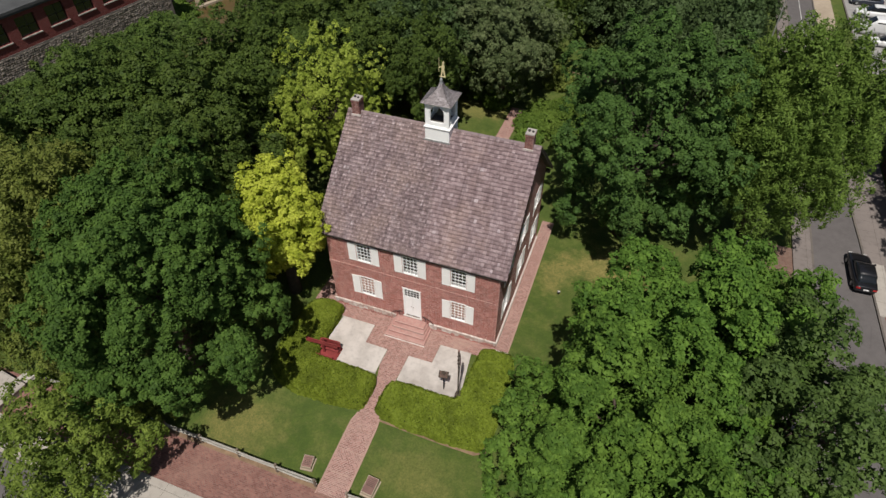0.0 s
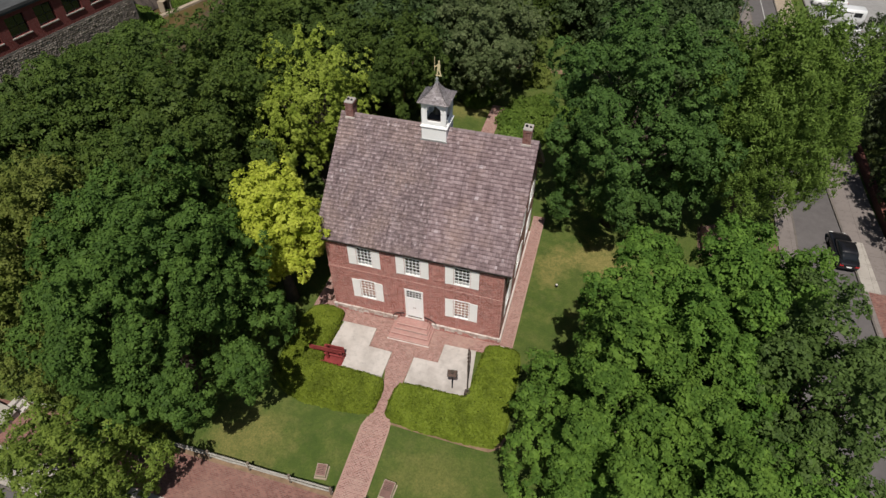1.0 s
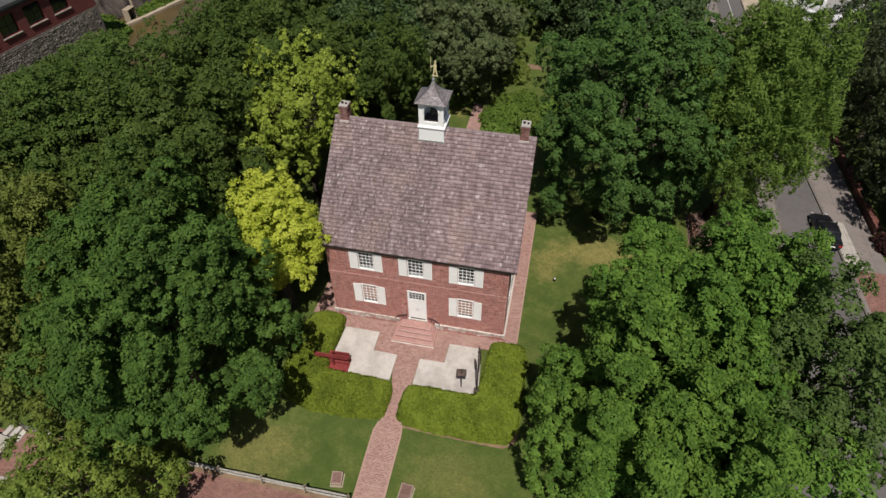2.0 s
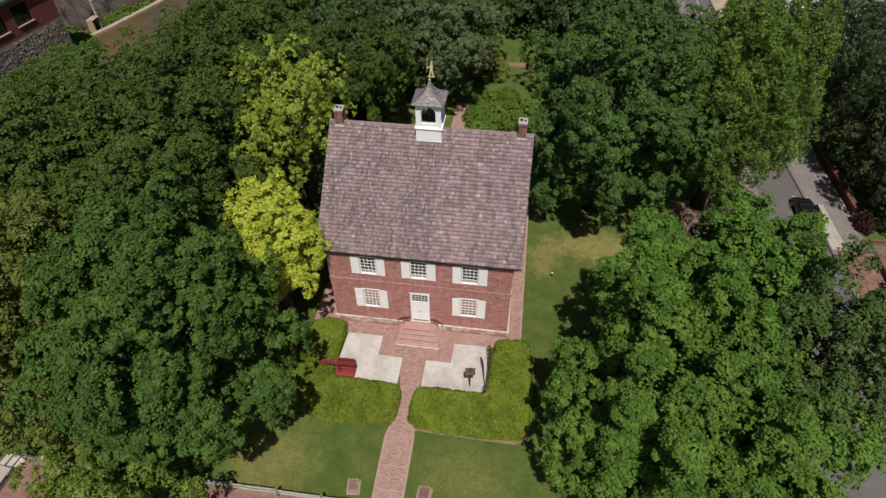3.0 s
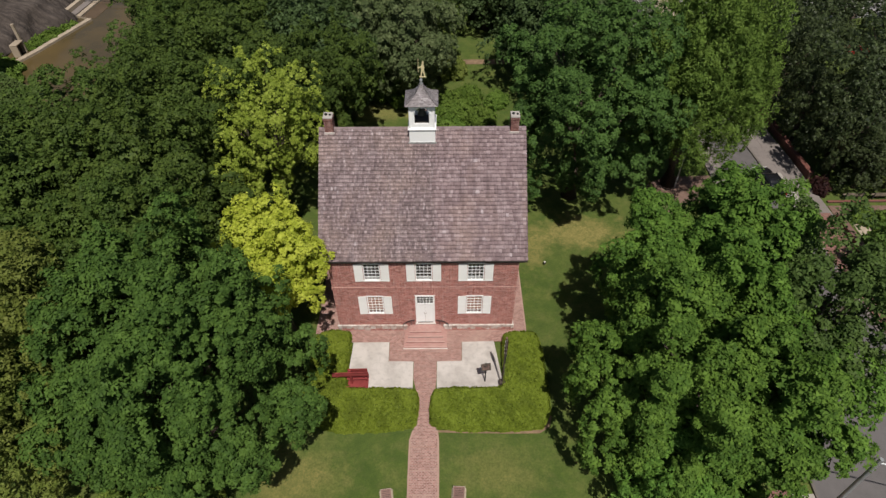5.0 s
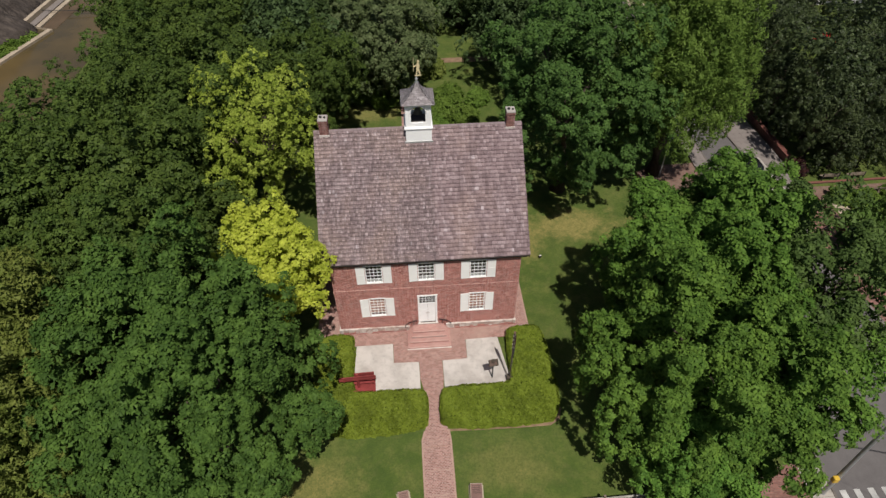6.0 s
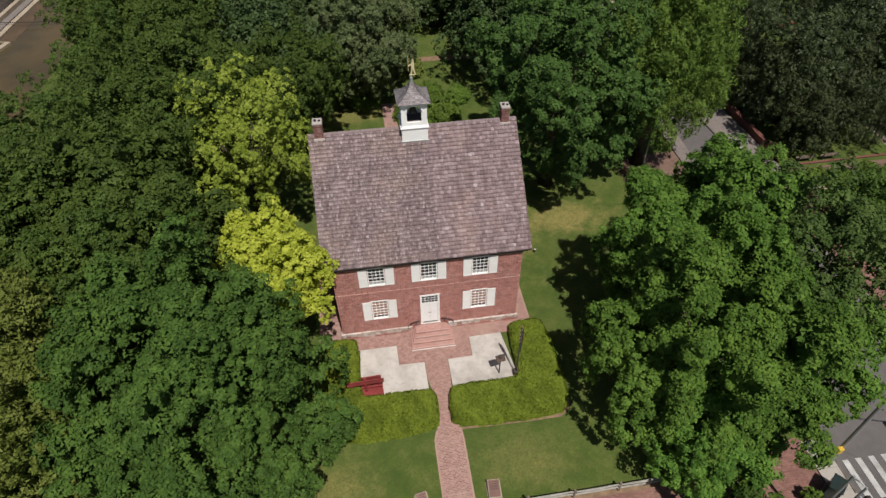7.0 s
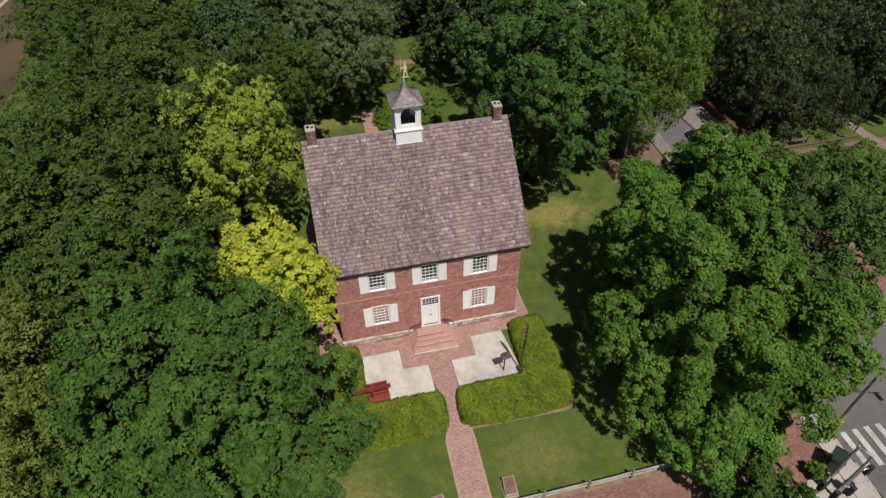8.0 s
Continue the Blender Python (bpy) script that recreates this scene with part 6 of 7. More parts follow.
# ---------------------------------------------------------------- things round the house
def rail_fence(xs, label):
    """A split-rail fence: rough posts with two round grey rails between each pair."""
    rng = random.Random(int(xs[0] * 10))
    fence = thing("rail_fence", label, "fence", group="fences along the plaza")
    y = -14.25
    for n, x in enumerate(xs):
        z = ground_z(x, y)
        m = Matrix.Translation((x, y, z)) @ pose(0, 0, 0, rng.uniform(-2, 2), rng.uniform(-2, 2), rng.uniform(-8, 8))
        part("post", box(bmesh.new(), -0.08, -0.08, -0.4, 0.08, 0.08, 1.02 + rng.uniform(-0.04, 0.06), 0.025, m), POST_WOOD, fence)
    for a, b in zip(xs, xs[1:]):
        for h in (0.42, 0.80):
            za, zb = ground_z(a, y) + h + rng.uniform(-0.03, 0.03), ground_z(b, y) + h + rng.uniform(-0.03, 0.03)
            mid = ((a + b) / 2, y + rng.uniform(-0.03, 0.03), (za + zb) / 2 - 0.03)
            part("rail", tube(bmesh.new(), [(a - 0.12, y - 0.02, za), mid, (b + 0.12, y + 0.02, zb)], [0.055, 0.075, 0.055], 7), GREY_WOOD, fence)
    return fence


rail_fence([-13.2, -10.2, -7.15, -4.1, -1.15], "silver-grey split-rail fence between lawn and brick plaza")
rail_fence([-25.3, -22.3, -19.3, -16.3, -13.5], "weathered split-rail fence under the olive trees")
rail_fence([1.25, 4.3, 7.35, 10.4, 13.5], "silver-grey split-rail fence running under the maple")


def memorial(at, w, d, h, label, turn=0):
    ob = thing("memorial_stone", label, "monument", (*at, ground_z(*at)), turn, "memorial stones by the path")
    part("footing", box(bmesh.new(), -w / 2 - 0.08, -d / 2 - 0.08, -0.15, w / 2 + 0.08, d / 2 + 0.08, 0.07, 0.02), TAN, ob, "pale concrete footing")
    bm = bmesh.new()
    vs = [(-w / 2, -d / 2, 0.07), (w / 2, -d / 2, 0.07), (w / 2, d / 2, 0.07), (-w / 2, d / 2, 0.07), (-w / 2, -d / 2, h * 0.7), (w / 2, -d / 2, h * 0.7), (w / 2, d / 2, h), (-w / 2, d / 2, h)]
    v = [bm.verts.new(p) for p in vs]
    for q in ((0, 3, 2, 1), (4, 5, 6, 7), (0, 1, 5, 4), (1, 2, 6, 5), (2, 3, 7, 6), (3, 0, 4, 7)):
        bm.faces.new([v[k] for k in q])
    part("block", bm, TAN, ob, "weathered stone block")
    bm = bmesh.new()
    m = Matrix.Translation((0, 0, h * 0.85 + 0.012)) @ Matrix.Rotation(math.atan2(h * 0.3, d), 4, "X")
    box(bm, -w / 2 + 0.04, -d / 2 + 0.04, -0.01, w / 2 - 0.04, d / 2 - 0.04, 0.02, 0.01, m)
    plate = part("plaque", bm, BRONZE, ob, "reddish bronze plaque")
    for k in range(5):
        part("text_line", box(bmesh.new(), -w / 2 + 0.12, d / 2 - 0.16 - 0.11 * k - 0.03, 0.019, w / 2 - 0.12 - 0.06 * (k % 2), d / 2 - 0.16 - 0.11 * k, 0.026, 0, m), DARK_WOOD, plate)


memorial((-2.35, -13.1), 0.72, 0.80, 0.45, "stone block with a bronze plaque on the lawn", 8)
memorial((2.35, -13.15), 0.80, 1.15, 0.50, "longer stone block with a bronze plaque on the lawn", -3)


def pillory(at, turn):
    """A red pillory: a post with a long double board, standing on a low bench-like platform."""
    ob = thing("pillory", "barn-red wooden pillory with a long crossboard and a low bench", "pillory", (*at, 0.035), turn)
    part("upright", box(bmesh.new(), -0.09, -0.09, 0, 0.09, 0.09, 1.75, 0.015), RED_WOOD, ob)
    for z, name in ((1.12, "lower_board"), (1.36, "upper_board")):
        part(name, box(bmesh.new(), -1.32, -0.15, z, 1.32, -0.09, z + 0.23, 0.012), RED_WOOD, ob)
    for x in (-0.95, 0.95):
        part("batten", box(bmesh.new(), x - 0.05, -0.19, 1.10, x + 0.05, -0.15, 1.61, 0.01), RED_WOOD, ob)
    part("seat", box(bmesh.new(), -0.55, 0.05, 0.40, 1.15, 0.55, 0.46, 0.012), RED_WOOD, ob)
    part("seat_back", box(bmesh.new(), -0.30, 0.55, 0.30, 1.15, 0.62, 1.0, 0.012), RED_WOOD, ob)
    for x in (-0.5, 1.08):
        part("leg", box(bmesh.new(), x - 0.05, 0.1, 0.0, x + 0.05, 0.55, 0.40, 0.01), RED_WOOD, ob)
    part("stocks_board", box(bmesh.new(), -0.55, -0.62, 0.12, 1.0, -0.56, 0.52, 0.012), RED_WOOD, ob)
    part("platform", box(bmesh.new(), -0.7, -0.75, 0.0, 1.2, 0.70, 0.10, 0.01), RED_WOOD, ob)


pillory((-5.35, -5.05), 2)


def flagpole(at):
    ob = thing("flagpole", "dark wooden flagpole with a furled striped flag", "flagpole", (*at, 0.03))
    part("pole", tube(bmesh.new(), [(0, 0, -0.2), (0, 0, 2.5), (0, 0, 5.55)], [0.06, 0.05, 0.032], 10), DARK_WOOD, ob)
    part("base_block", box(bmesh.new(), -0.2, -0.2, -0.03, 0.2, 0.2, 0.5, 0.03), DARK_WOOD, ob, "dark timber base block")
    part("truck", lathe(bmesh.new(), [(0.05, 5.53), (0.08, 5.58), (0.05, 5.66), (0.01, 5.68)], 8), BRONZE, ob)
    # the cloth hangs in folds down the pole, striped in two alternating dyes
    rows, cols = 26, 15
    verts, faces = [], []
    for i in range(rows):
        f = i / (rows - 1)
        z = 5.35 - 2.7 * f
        for j in range(cols):
            a = j / (cols - 1)
            r = 0.05 + 0.06 * math.sin(math.pi * min(1, 0.25 + f * 0.8)) * (0.55 + 0.45 * math.sin(a * 15 + f * 2.2))
            th = -0.4 + a * 3.6 + 0.25 * math.sin(f * 6)
            verts.append((0.03 + r * math.cos(th), r * math.sin(th) * 0.8 - 0.02, z + 0.1 * a))
    k = np.arange(rows * cols).reshape(rows, cols)
    quads = np.stack([k[:-1, :-1], k[:-1, 1:], k[1:, 1:], k[1:, :-1]], -1).reshape(-1, 4)
    flag = arrays("flag", verts, quads, [FLAG_RED, FLAG_WHITE, CAR_DARK], ob, "furled striped flag", smooth=True)
    which = [(1 if (r % 4) in (1, 2) and c > 3 else 0) if r < 15 else (2 if c < 9 else 0) for r in range(rows - 1) for c in range(cols - 1)]
    flag.data.polygons.foreach_set("material_index", which)
    thick = flag.modifiers.new("cloth", "SOLIDIFY")
    thick.thickness = 0.012
    part("halyard", tube(bmesh.new(), [(0.10, -0.02, 1.2), (0.085, -0.02, 3.2), (0.055, -0.02, 5.5)], 0.008, 4), GREY_WOOD, ob)


flagpole((5.66, -5.22))


def marker_sign(at):
    ob = thing("marker_sign", "small dark bronze marker sign on a post", "sign", (*at, 0.03), 8)
    part("post", tube(bmesh.new(), [(0, 0, -0.2), (0, 0, 1.62)], 0.05, 8), BLACK_IRON, ob)
    m = Matrix.Translation((0, -0.02, 1.82)) @ Matrix.Rotation(radians(-38), 4, "X")
    board = part("board", box(bmesh.new(), -0.36, -0.03, -0.27, 0.36, 0.03, 0.27, 0.03, m), DARK_WOOD, ob, "dark bronze board with a pale rim")
    for k in range(5):
        part("text_line", box(bmesh.new(), -0.28, -0.037, 0.17 - 0.085 * k, 0.28 - 0.08 * (k % 2), -0.029, 0.20 - 0.085 * k, 0, m), BRONZE, board)
    part("crest", lathe(bmesh.new(), [(0.16, 0), (0.16, 0.03)], 12, (0.0, 0.0, 2.04)), DARK_WOOD, ob)


marker_sign((4.45, -4.9))


def lawn_lamp(at):
    ob = thing("lawn_lamp", "small pale-topped lawn floodlight on a short stake", "lamp", (*at, ground_z(*at)))
    part("stake", tube(bmesh.new(), [(0, 0, -0.2), (0, 0, 0.22)], 0.022, 6), BLACK_IRON, ob)
    part("lamp_head", lathe(bmesh.new(), [(0.06, 0.2), (0.12, 0.24), (0.13, 0.36), (0.10, 0.38)], 10), BLACK_IRON, ob)
    part("lens", lathe(bmesh.new(), [(0.095, 0.381), (0.08, 0.392), (0.02, 0.40)], 10), FLAG_WHITE, ob, "pale frosted lens")


lawn_lamp((10.33, 7.0))


# ---------------------------------------------------------------- vehicles
def loft(bm, rings):
    rows = [[bm.verts.new(p) for p in ring] for ring in rings]
    for a, b in zip(rows, rows[1:]):
        for k in range(len(a)):
            bm.faces.new((a[k], a[(k + 1) % len(a)], b[(k + 1) % len(b)], b[k]))
    bm.faces.new(rows[0][::-1]), bm.faces.new(rows[-1])
    bmesh.ops.recalc_face_normals(bm, faces=bm.faces[:])
    return bm


def ring(y, half, z0, z1, shoulder=0.75, tuck=0.9):
    """One section across a car: sill, waist, shoulder and top, rounded."""
    zs = z0 + (z1 - z0) * shoulder
    right = [(half * tuck, z0), (half, z0 + (z1 - z0) * 0.3), (half, zs), (half * 0.93, z1 - 0.02), (half * 0.7, z1), (0, z1 + 0.015)]
    return [(x, y, z) for x, z in right] + [(-x, y, z) for x, z in right[-2::-1]]


def car(at, turn, paint, label, length=4.6, width=1.8, height=1.42, van=False, group="", category="car"):
    """A vehicle pointing along its +y: lower body, cabin with glazing, wheels, lamps and bumpers."""
    ob = thing("van" if van else "car", label, category, (*at, ground_z(*at) + 0.03), turn, group)
    h, L, w = height, length / 2, width / 2
    waist = 0.62 * h if not van else 0.55 * h
    if van:
        body = [(-L, 0.86, 0.32, h * 0.90), (-L + 0.12, 0.96, 0.26, h * 0.99), (-L * 0.4, 1.0, 0.24, h), (L * 0.42, 1.0, 0.24, h * 0.99), (L * 0.62, 0.98, 0.24, h * 0.82), (L * 0.78, 0.95, 0.25, h * 0.55), (L * 0.95, 0.9, 0.28, h * 0.48), (L, 0.8, 0.36, h * 0.42)]
    else:
        body = [(-L, 0.80, 0.38, waist * 0.93), (-L + 0.10, 0.92, 0.28, waist), (-L * 0.72, 0.98, 0.24, waist * 1.03), (-L * 0.3, 1.0, 0.22, waist), (L * 0.25, 1.0, 0.22, waist * 0.98), (L * 0.5, 0.99, 0.22, waist * 0.96), (L * 0.82, 0.95, 0.24, waist * 0.84), (L * 0.96, 0.86, 0.28, waist * 0.74), (L, 0.74, 0.34, waist * 0.62)]
    b = part("body", loft(bmesh.new(), [ring(y, w * s, z0, z1) for y, s, z0, z1 in body]), paint, ob, smooth=True)
    if van:
        for s in (-1, 1):
            for y0, y1 in ((-L * 0.82, -L * 0.45), (-L * 0.42, -L * 0.02), (L * 0.02, L * 0.42)):
                part("side_window", box(bmesh.new(), s * w * 0.985 - 0.012, y0, h * 0.58, s * w * 0.985 + 0.014, y1, h * 0.84, 0.01), CAR_GLASS, ob)
        part("windscreen", loft(bmesh.new(), [ring(L * 0.47, w * 0.88, h * 0.62, h * 0.955), ring(L * 0.64, w * 0.9, h * 0.58, h * 0.83), ring(L * 0.735, w * 0.9, h * 0.56, h * 0.66)]), CAR_GLASS, ob)
        part("rear_window", box(bmesh.new(), -w * 0.7, -L - 0.02, h * 0.58, w * 0.7, -L + 0.03, h * 0.84, 0.01), CAR_GLASS, ob)
    else:
        back = -L * 0.80
        part("cabin_glass", loft(bmesh.new(), [ring(back, w * 0.70, waist * 0.9, waist + 0.02, 0.5), ring(back + 0.55, w * 0.82, waist * 0.9, h - 0.06, 0.5), ring(-L * 0.1, w * 0.84, waist * 0.9, h - 0.03, 0.5), ring(L * 0.08, w * 0.83, waist * 0.9, h - 0.07, 0.5), ring(L * 0.46, w * 0.78, waist * 0.9, waist + 0.02, 0.5)]), CAR_GLASS, ob, "dark tinted glazing", smooth=True)
        part("roof_panel", loft(bmesh.new(), [ring(back + 0.52, w * 0.66, h - 0.07, h - 0.04), ring(-L * 0.28, w * 0.72, h - 0.05, h), ring(L * 0.0, w * 0.70, h - 0.07, h - 0.025), ring(L * 0.1, w * 0.66, h - 0.1, h - 0.06)]), paint, ob, smooth=True)
        for s in (-1, 1):
            part("mirror", box(bmesh.new(), s * (w + 0.09) - 0.09, L * 0.30, waist * 0.98, s * (w + 0.09) + 0.09, L * 0.30 + 0.12, waist * 0.98 + 0.13, 0.02), paint, ob)
    for s in (-1, 1):
        part("tail_lamp", box(bmesh.new(), s * w * 0.68 - 0.16, -L - 0.012, waist * 0.70, s * w * 0.68 + 0.16, -L + 0.05, waist * 0.88, 0.01), RED_LENS, ob)
        part("headlamp", box(bmesh.new(), s * w * 0.62 - 0.15, L - 0.12, 0.5, s * w * 0.62 + 0.15, L + 0.005, 0.62, 0.01), WHITE, ob)
        for y in (-L * 0.62, L * 0.62):
            tyre = part("wheel", lathe(bmesh.new(), [(0.2, -0.1), (0.31, -0.1), (0.33, -0.06), (0.33, 0.06), (0.31, 0.1), (0.2, 0.1)], 18), TYRE, ob)
            tyre.matrix_basis = pose(s * (w - 0.09), y, 0.33, 0, 90, 0)
            part("rim", lathe(bmesh.new(), [(0.2, -0.105), (0.19, 0.105)], 14), GALV, tyre)
    part("bumper", box(bmesh.new(), -w * 0.78, -L - 0.03, 0.34, w * 0.78, -L + 0.03, 0.52, 0.02), paint, ob)
    part("number_plate", box(bmesh.new(), -0.2, -L - 0.038, 0.54, 0.2, -L - 0.004, 0.64), WHITE, ob)
    return ob


car((34.05, 17.7), 1.5, CAR_BLACK, "black sedan on the side street beside the kerb")
car((42.3, 77.6), 90, CAR_WHITE, "white sport utility car in the parking lot", 4.8, 1.9, 1.7, group="cars in the parking lot")
car((42.6, 71.0), 90, CAR_WHITE, "tall white passenger van in the parking lot", 5.9, 2.0, 2.4, True, category="van")
car((42.6, 67.3), 90, CAR_WHITE, "small white car in the parking lot", 4.3, 1.75, 1.5, group="cars in the parking lot")
car((42.0, 82.6), 90, CAR_DARK, "dark blue car in the parking lot", 4.5, 1.8, 1.45, group="cars in the parking lot")
car((48.6, 68.0), 90, CAR_WHITE, "white car in the second row of the parking lot", 4.5, 1.8, 1.45, group="cars in the parking lot")


# ---------------------------------------------------------------- street furniture
def signal_pole(at, height, arms, label, heads=(), box_at=None, girth=0.11):
    """A steel pole with arms (reach x, y, height) and three-lamp heads hung from them."""
    z0 = ground_z(*at)
    ob = thing("signal_pole", label, "traffic signal", (*at, z0), 0, "signals at the corner")
    part("pole", tube(bmesh.new(), [(0, 0, -0.2), (0, 0, height)], [girth, girth * 0.7], 10), GALV, ob)
    part("foot", lathe(bmesh.new(), [(0.2, 0), (0.2, 0.12), (0.13, 0.3)], 10), GALV, ob)
    for x, y, z in arms:
        part("arm", tube(bmesh.new(), [(0, 0, z), (x * 0.5, y * 0.5, z + 0.12), (x, y, z + 0.1)], [0.06, 0.05, 0.04], 8), GALV, ob)
    for x, y, z in heads:
        head = part("signal_head", box(bmesh.new(), x - 0.15, y - 0.14, z - 0.48, x + 0.15, y + 0.14, z + 0.48, 0.03), BLACK_IRON, ob, "black three-lamp signal head")
        for k, mat in enumerate((RED_LENS, YELLOW, BUSH_LENS)):
            part("lens", lathe(bmesh.new(), [(0.11, 0), (0.10, 0.03)], 12, (0, 0, 0)), mat, head).matrix_basis = pose(x, y + 0.142, z + 0.3 - 0.3 * k, -90, 0, 0)
    if box_at:
        part("walk_signal", box(bmesh.new(), box_at[0] - 0.18, box_at[1] - 0.15, box_at[2] - 0.25, box_at[0] + 0.18, box_at[1] + 0.15, box_at[2] + 0.25, 0.04), YELLOW, ob, "yellow walk signal box")
    return ob


BUSH_LENS = plain("green_lens", (0.02, 0.22, 0.12), 0.25, 0.1)
signal_pole((24.85, -14.7), 8.4, [(7.0, -2.0, 8.0)], "grey steel mast with a long arm and yellow walk signal", [(6.6, -1.9, 7.5)], (-0.3, -0.15, 2.4), 0.16)
signal_pole((20.95, -18.15), 6.9, [(-0.75, -0.35, 3.2), (0.25, -0.7, 6.75)], "grey steel pole with a black signal head", [(-0.75, -0.35, 3.0)])
signal_pole((21.2, -18.85), 6.9, [(0.5, -0.3, 3.2), (-0.6, -0.3, 3.1)], "grey steel pole with two black signal heads", [(0.45, -0.3, 3.0), (-0.6, -0.3, 2.9)], None, 0.09)
signal_pole((22.6, -18.4), 4.2, [(0.7, 0.0, 3.6)], "thin grey steel pole with a small sign arm", [(0.7, 0, 3.4)])


def street_lamp(at, height, lean):
    ob = thing("street_lamp", "pale grey street lamp post among the trees", "street lamp", (*at, ground_z(*at)))
    part("pole", tube(bmesh.new(), [(0, 0, -0.2), (0, 0, height * 0.9), (lean * 0.4, 0, height), (lean, 0, height)], [0.10, 0.07, 0.05, 0.04], 8), GALV, ob)
    part("lamp_head", box(bmesh.new(), lean - 0.1, -0.14, height - 0.08, lean + 0.5, 0.14, height + 0.06, 0.03), GALV, ob)


street_lamp((27.6, 62.0), 8.6, 0.8)
street_lamp((24.7, 17.5), 4.6, 0.4)


def bin_(at, label, material, r=0.3, h=0.95):
    ob = thing("litter_bin", label, "bin", (*at, ground_z(*at) + 0.02))
    part("drum", lathe(bmesh.new(), [(r * 0.85, 0), (r, 0.1), (r, h * 0.85), (r * 1.06, h * 0.88), (r * 1.06, h * 0.94)], 16), material, ob)
    part("lid", lathe(bmesh.new(), [(r * 1.04, h * 0.94), (r * 0.8, h * 1.08), (r * 0.3, h * 1.14)], 16), material, ob)


bin_((22.4, -17.5), "black round litter bin at the corner", BLACK_IRON)
bin_((23.5, -18.2), "black round litter bin beside the signal pole", BLACK_IRON, 0.32)


def planter(at):
    ob = thing("planter", "dark round planter with a green shrub", "planter", (*at, ground_z(*at) + 0.02))
    part("pot", lathe(bmesh.new(), [(0.32, 0), (0.45, 0.5), (0.48, 0.55), (0.40, 0.55), (0.38, 0.48)], 14), BLACK_IRON, ob)
    rng = np.random.default_rng(9)
    d = dirs(16, rng, 0.0)
    v, f = cloud(rng, d * 0.4 + np.array([0, 0, 0.65]), d, 0.22, 6, 10, 0.12, lump=0.1)
    arrays("foliage", v, f, BUSH, ob)


planter((22.2, -16.9))


def signal_cabinet(at, turn):
    """A dark green controller cabinet: body on a plinth, overhanging lid, two doors with handles."""
    ob = thing("signal_cabinet", "dark green metal signal cabinet on a concrete plinth", "cabinet", (*at, ground_z(*at) + 0.02), turn)
    part("plinth", box(bmesh.new(), -0.60, -0.42, -0.2, 0.60, 0.42, 0.12, 0.02), WALK, ob, "pale concrete plinth")
    part("body", box(bmesh.new(), -0.55, -0.37, 0.12, 0.55, 0.37, 1.52, 0.02), DARK_GREEN, ob)
    part("lid", box(bmesh.new(), -0.60, -0.42, 1.52, 0.60, 0.42, 1.62, 0.03), DARK_GREEN, ob, "glossy overhanging lid")
    for sx in (-1, 1):
        door = part("door", box(bmesh.new(), min(0.02 * sx, 0.52 * sx), -0.392, 0.18, max(0.02 * sx, 0.52 * sx), -0.371, 1.46, 0.006), DARK_GREEN, ob)
        part("handle", box(bmesh.new(), sx * 0.08 - 0.015, -0.42, 0.78, sx * 0.08 + 0.015, -0.393, 0.92, 0.005), GALV, door)


signal_cabinet((23.75, -16.6), 38)


def wooden_bench(at, turn, label, wood, half=0.85):
    ob = thing("garden_bench", label, "bench", (*at, ground_z(*at)), turn, "benches by the sidewalk")
    for k in range(4):
        part("seat_slat", box(bmesh.new(), -half, 0.02 + 0.12 * k, 0.42, half, 0.12 + 0.12 * k, 0.46, 0.006), wood, ob)
    for k in range(3):
        part("back_slat", box(bmesh.new(), -half, 0.52, 0.55 + 0.14 * k, half, 0.555, 0.65 + 0.14 * k, 0.006), wood, ob)
    for k in range(max(2, round(half * 1.8))):
        x = (half - 0.05) * (2 * k / (max(2, round(half * 1.8)) - 1) - 1)
        part("leg", box(bmesh.new(), x - 0.04, 0.02, -0.05, x + 0.04, 0.10, 0.42, 0.006), BLACK_IRON, ob)
        part("leg", box(bmesh.new(), x - 0.04, 0.50, -0.05, x + 0.04, 0.58, 0.98, 0.006), BLACK_IRON, ob)


wooden_bench((22.6, 15.9), 91, "long red-brown slatted bench on the brick walk", BENCH_WOOD, 1.65)
wooden_bench((41.5, 15.9), 180, "dark brown slatted bench beside the garden walk", POST_WOOD)
wooden_bench((44.2, 15.9), 180, "dark brown slatted bench in the tree shade", POST_WOOD)
BENCH_WALK = [(21.9, 14.0), (21.9, 18.0), (24.2, 19.2), (28.9, 19.4), (28.9, 15.6), (25.6, 15.2), (23.6, 13.6)]
tagged(part("path_bench", slab(bmesh.new(), BENCH_WALK, lambda x, y: ground_z(x, y) + 0.02, -0.2), PAVING_DULL), "brown brick walk from the lawn to the street", "path", kind="structure")


def garden_pergola(at, turn):
    """A long low timber frame of posts and rails along the garden bed."""
    ob = thing("garden_fence", "dark brown slatted garden fence beside the bed", "fence", (*at, ground_z(*at)), turn)
    for k in range(12):
        part("slat", box(bmesh.new(), k * 0.6 - 0.05, -0.05, -0.1, k * 0.6 + 0.05, 0.05, 0.95, 0.008), POST_WOOD, ob)
    for z in (0.25, 0.75):
        part("rail", box(bmesh.new(), -0.1, 0.052, z, 6.7, 0.10, z + 0.1, 0.008), POST_WOOD, ob)


garden_pergola((49.2, 13.0), -52)
garden_pergola((42.6, 12.9), 0)


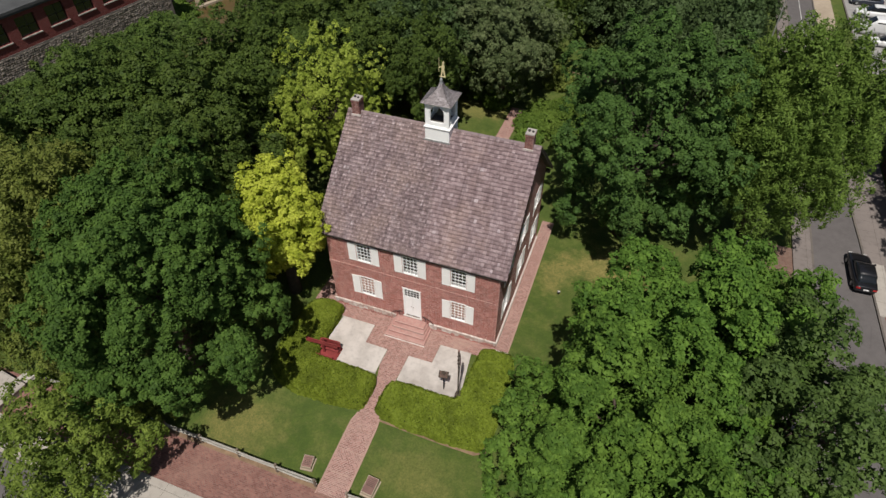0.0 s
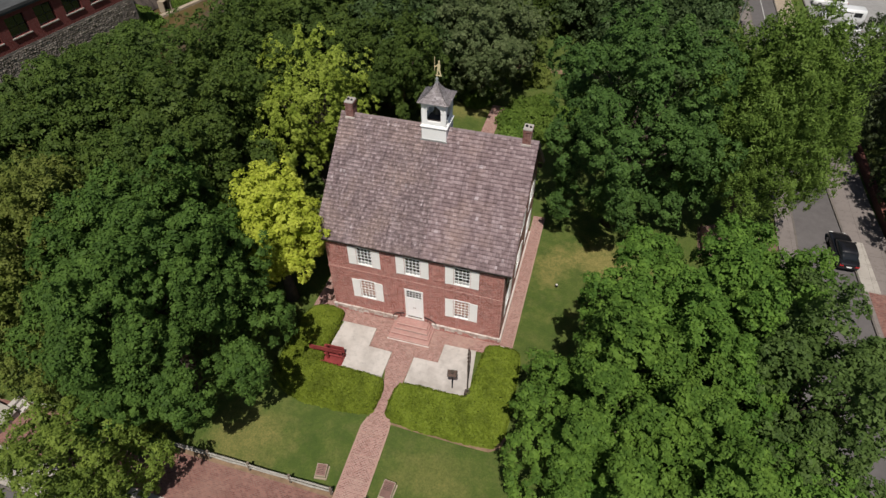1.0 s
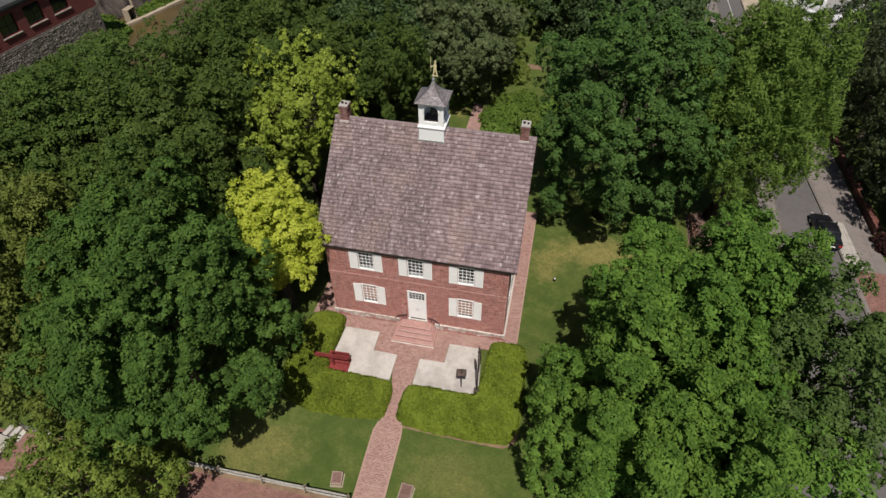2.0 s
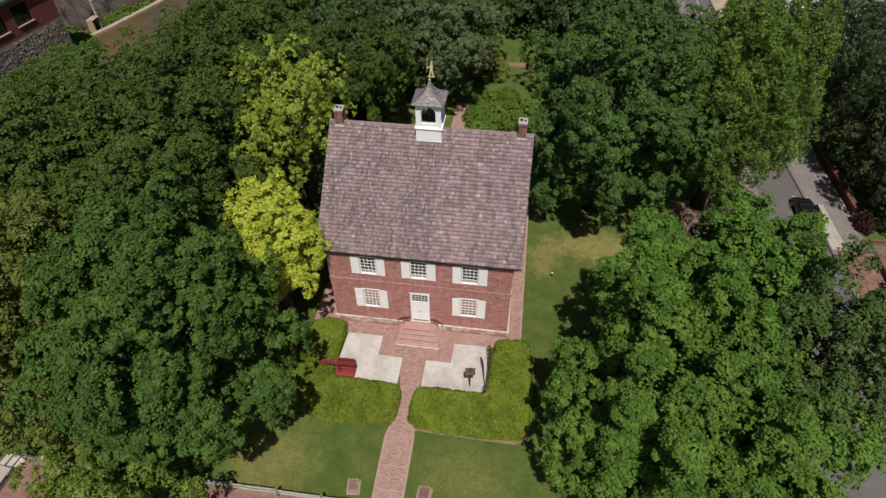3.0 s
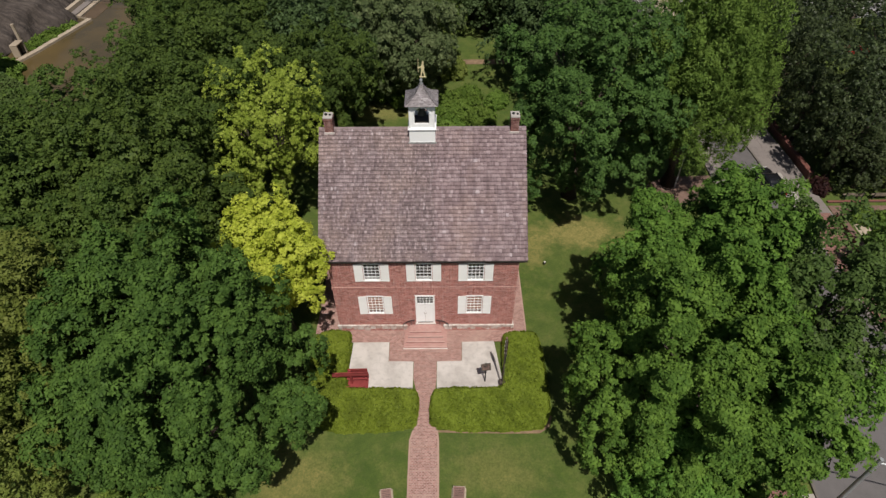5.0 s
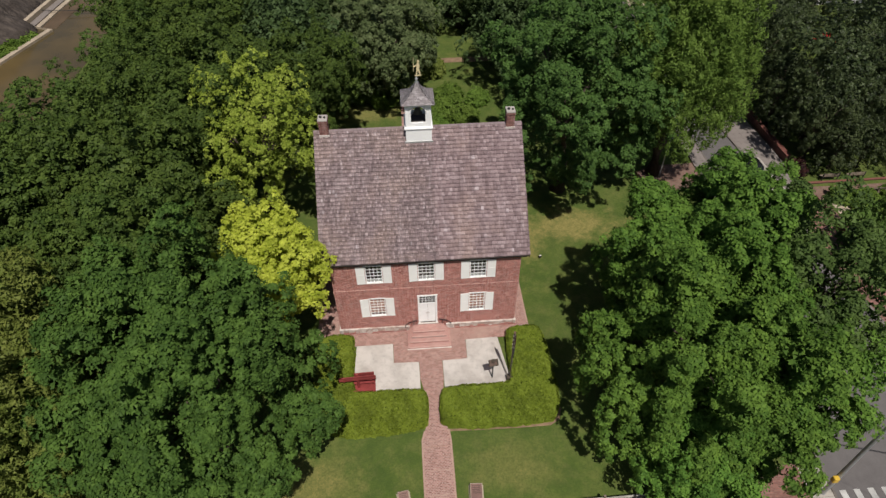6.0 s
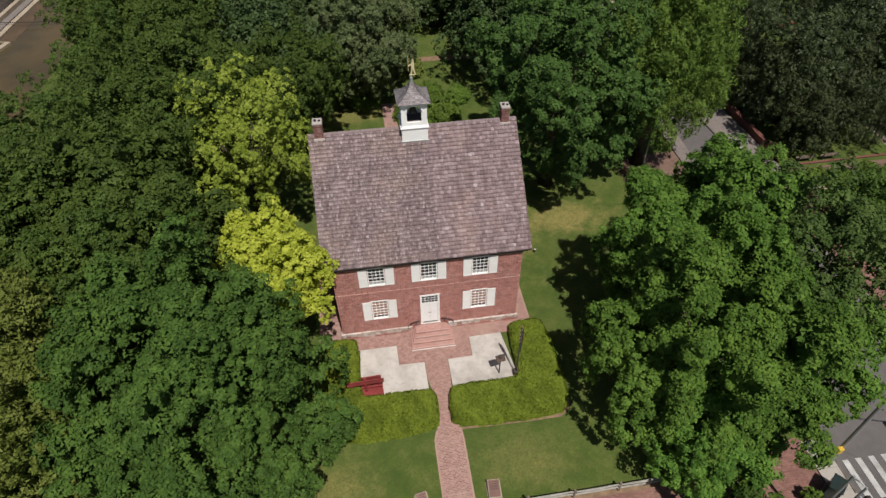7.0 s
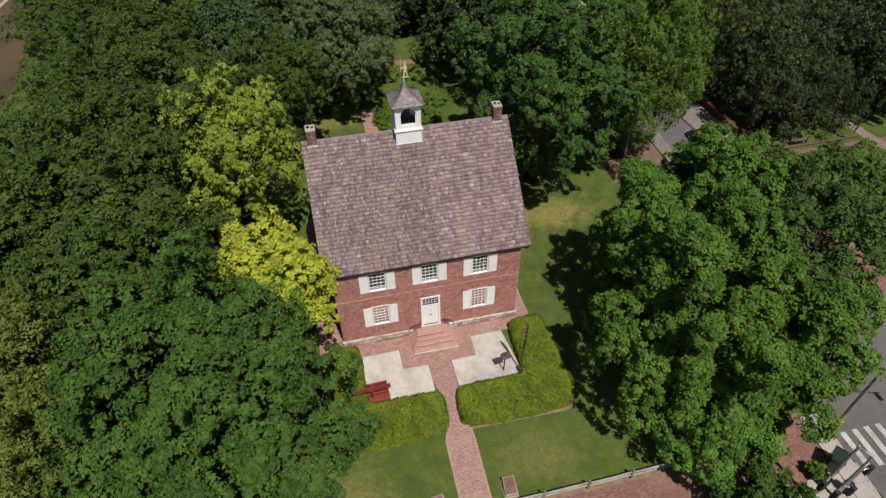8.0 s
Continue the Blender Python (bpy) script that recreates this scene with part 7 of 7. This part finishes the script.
# ---------------------------------------------------------------- the brick building across the creek
def mill():
    ob = thing("brick_building", "long dark red brick building above the stone wall", "building")
    ob.matrix_basis = MILL_TURN
    z0, z1 = 5.55, 9.6
    holes = [(26.5 + 3.85 * k, 6.8, 29.0 + 3.85 * k, 9.1) for k in range(-15, 3)]
    part("front_wall", wall_sheet((-45, 40.6), (z0, z1), holes, lambda u, z, d: (-57.3 - d, u, z), 0.5), MILL_BRICK, ob, "dark red brick wall with large openings")
    part("end_wall", box(bmesh.new(), -80, 40.1, z0, -57.81, 40.6, z1), MILL_BRICK, ob)
    part("back_wall", box(bmesh.new(), -80.5, -45, z0, -80.001, 40.6, z1), MILL_BRICK, ob)
    part("floor", box(bmesh.new(), -80, -45, z0 - 0.2, -57.81, 40.1, z0), ROOM, ob)
    part("roof", box(bmesh.new(), -80.6, -45.2, z1 + 0.002, -57.0, 40.8, z1 + 0.25, 0.03), FLAT_ROOF, ob, "flat grey roof membrane")
    part("parapet", box(bmesh.new(), -57.35, -45.2, z1 + 0.25, -56.95, 40.8, z1 + 0.62, 0.03), FLAT_ROOF, ob, "dull dark metal roof edge")
    for y, a, y1, b in holes:
        win = part("window", box(bmesh.new(), -57.62, y + 0.002, a + 0.002, -57.58, y1 - 0.002, b - 0.002), CAR_GLASS, ob, "large dark window")
        part("sill", box(bmesh.new(), -57.55, y - 0.1, a - 0.14, -57.16, y1 + 0.1, a - 0.002, 0.015), GREY_WOOD, win)
        bm = bmesh.new()
        box(bm, -57.58, y + 1.35, a, -57.54, y + 1.41, b)
        box(bm, -57.58, y, a + 1.05, -57.54, y1, a + 1.11)
        part("frame", bm, BLACK_IRON, win)
    for n, (y, x) in enumerate(((17.0, -62.0), (21.5, -63.5), (9.0, -61.5))):
        x, y, _ = MILL_TURN @ Vector((x, y, 0))
        unit_ = thing("roof_vent", "grey metal drum vent on the flat roof", "roof vent", (x, y, z1 + 0.25), 0, "vents on the flat roof")
        part("drum", lathe(bmesh.new(), [(0.7, 0), (0.7, 1.1), (0.85, 1.15), (0.85, 1.4), (0.3, 1.55)], 16), GALV, unit_)


mill()


def bank_block():
    ob = thing("outfall_block", "small tan concrete outfall block beside the creek", "outfall")
    bm = bmesh.new()
    for y0 in (49.0, 50.6):
        box(bm, -58.7, y0, -0.6, -57.7, y0 + 0.22, 1.1, 0.03)
    box(bm, -58.7, 49.0, 1.1, -57.65, 50.82, 1.24, 0.03)
    box(bm, -58.8, 51.4, -0.4, -58.4, 51.75, 3.2, 0.05)
    part("frame", bm, TAN, ob)
    part("gate", box(bmesh.new(), -58.4, 49.22, -0.6, -58.25, 50.6, 1.1), DARK_WOOD, ob, "rusty brown sluice gate")


bank_block()


def plaza_block():
    """A broad raised concrete block at the end of the plaza, with a short flight of steps beside it."""
    ob = thing("concrete_block", "broad pale concrete block at the plaza edge", "block", (-26.2, -16.6, ground_z(-26.2, -16.6)), -6)
    part("body", box(bmesh.new(), -6.0, -1.7, -0.3, 0.6, 1.5, 0.50), DULL_WALK, ob, "grey concrete sides")
    part("top", box(bmesh.new(), -6.03, -1.73, 0.502, 0.63, 1.53, 0.60, 0.02), WALK, ob, "pale worn top")
    for k in range(3):
        part("step", box(bmesh.new(), -0.6 + 0.45 * k, 1.54, -0.2, -0.2 + 0.45 * k, 2.5, 0.42 - 0.14 * k, 0.015), PAD, ob)


plaza_block()


def creek_cable():
    """A thin dark cable slung low across the water between two short stakes."""
    ob = thing("creek_cable", "thin dark cable slung low across the creek", "cable", (-58.6, 67.7, 0.3))
    part("cable", tube(bmesh.new(), [(0, 0, 0.1), (5, -0.1, -0.18), (11, -0.2, -0.26), (15.6, -0.3, 0.0)], 0.05, 6), BLACK_IRON, ob)
    part("stake", tube(bmesh.new(), [(0, 0, -0.9), (0, 0, 0.3)], 0.06, 6), DARK_WOOD, ob)
    part("stake", tube(bmesh.new(), [(15.6, -0.3, -1.3), (15.6, -0.3, 0.2)], 0.06, 6), DARK_WOOD, ob)


creek_cable()
car((56.9, 45.4), 30, CAR_RED, "red car parked in deep tree shade")
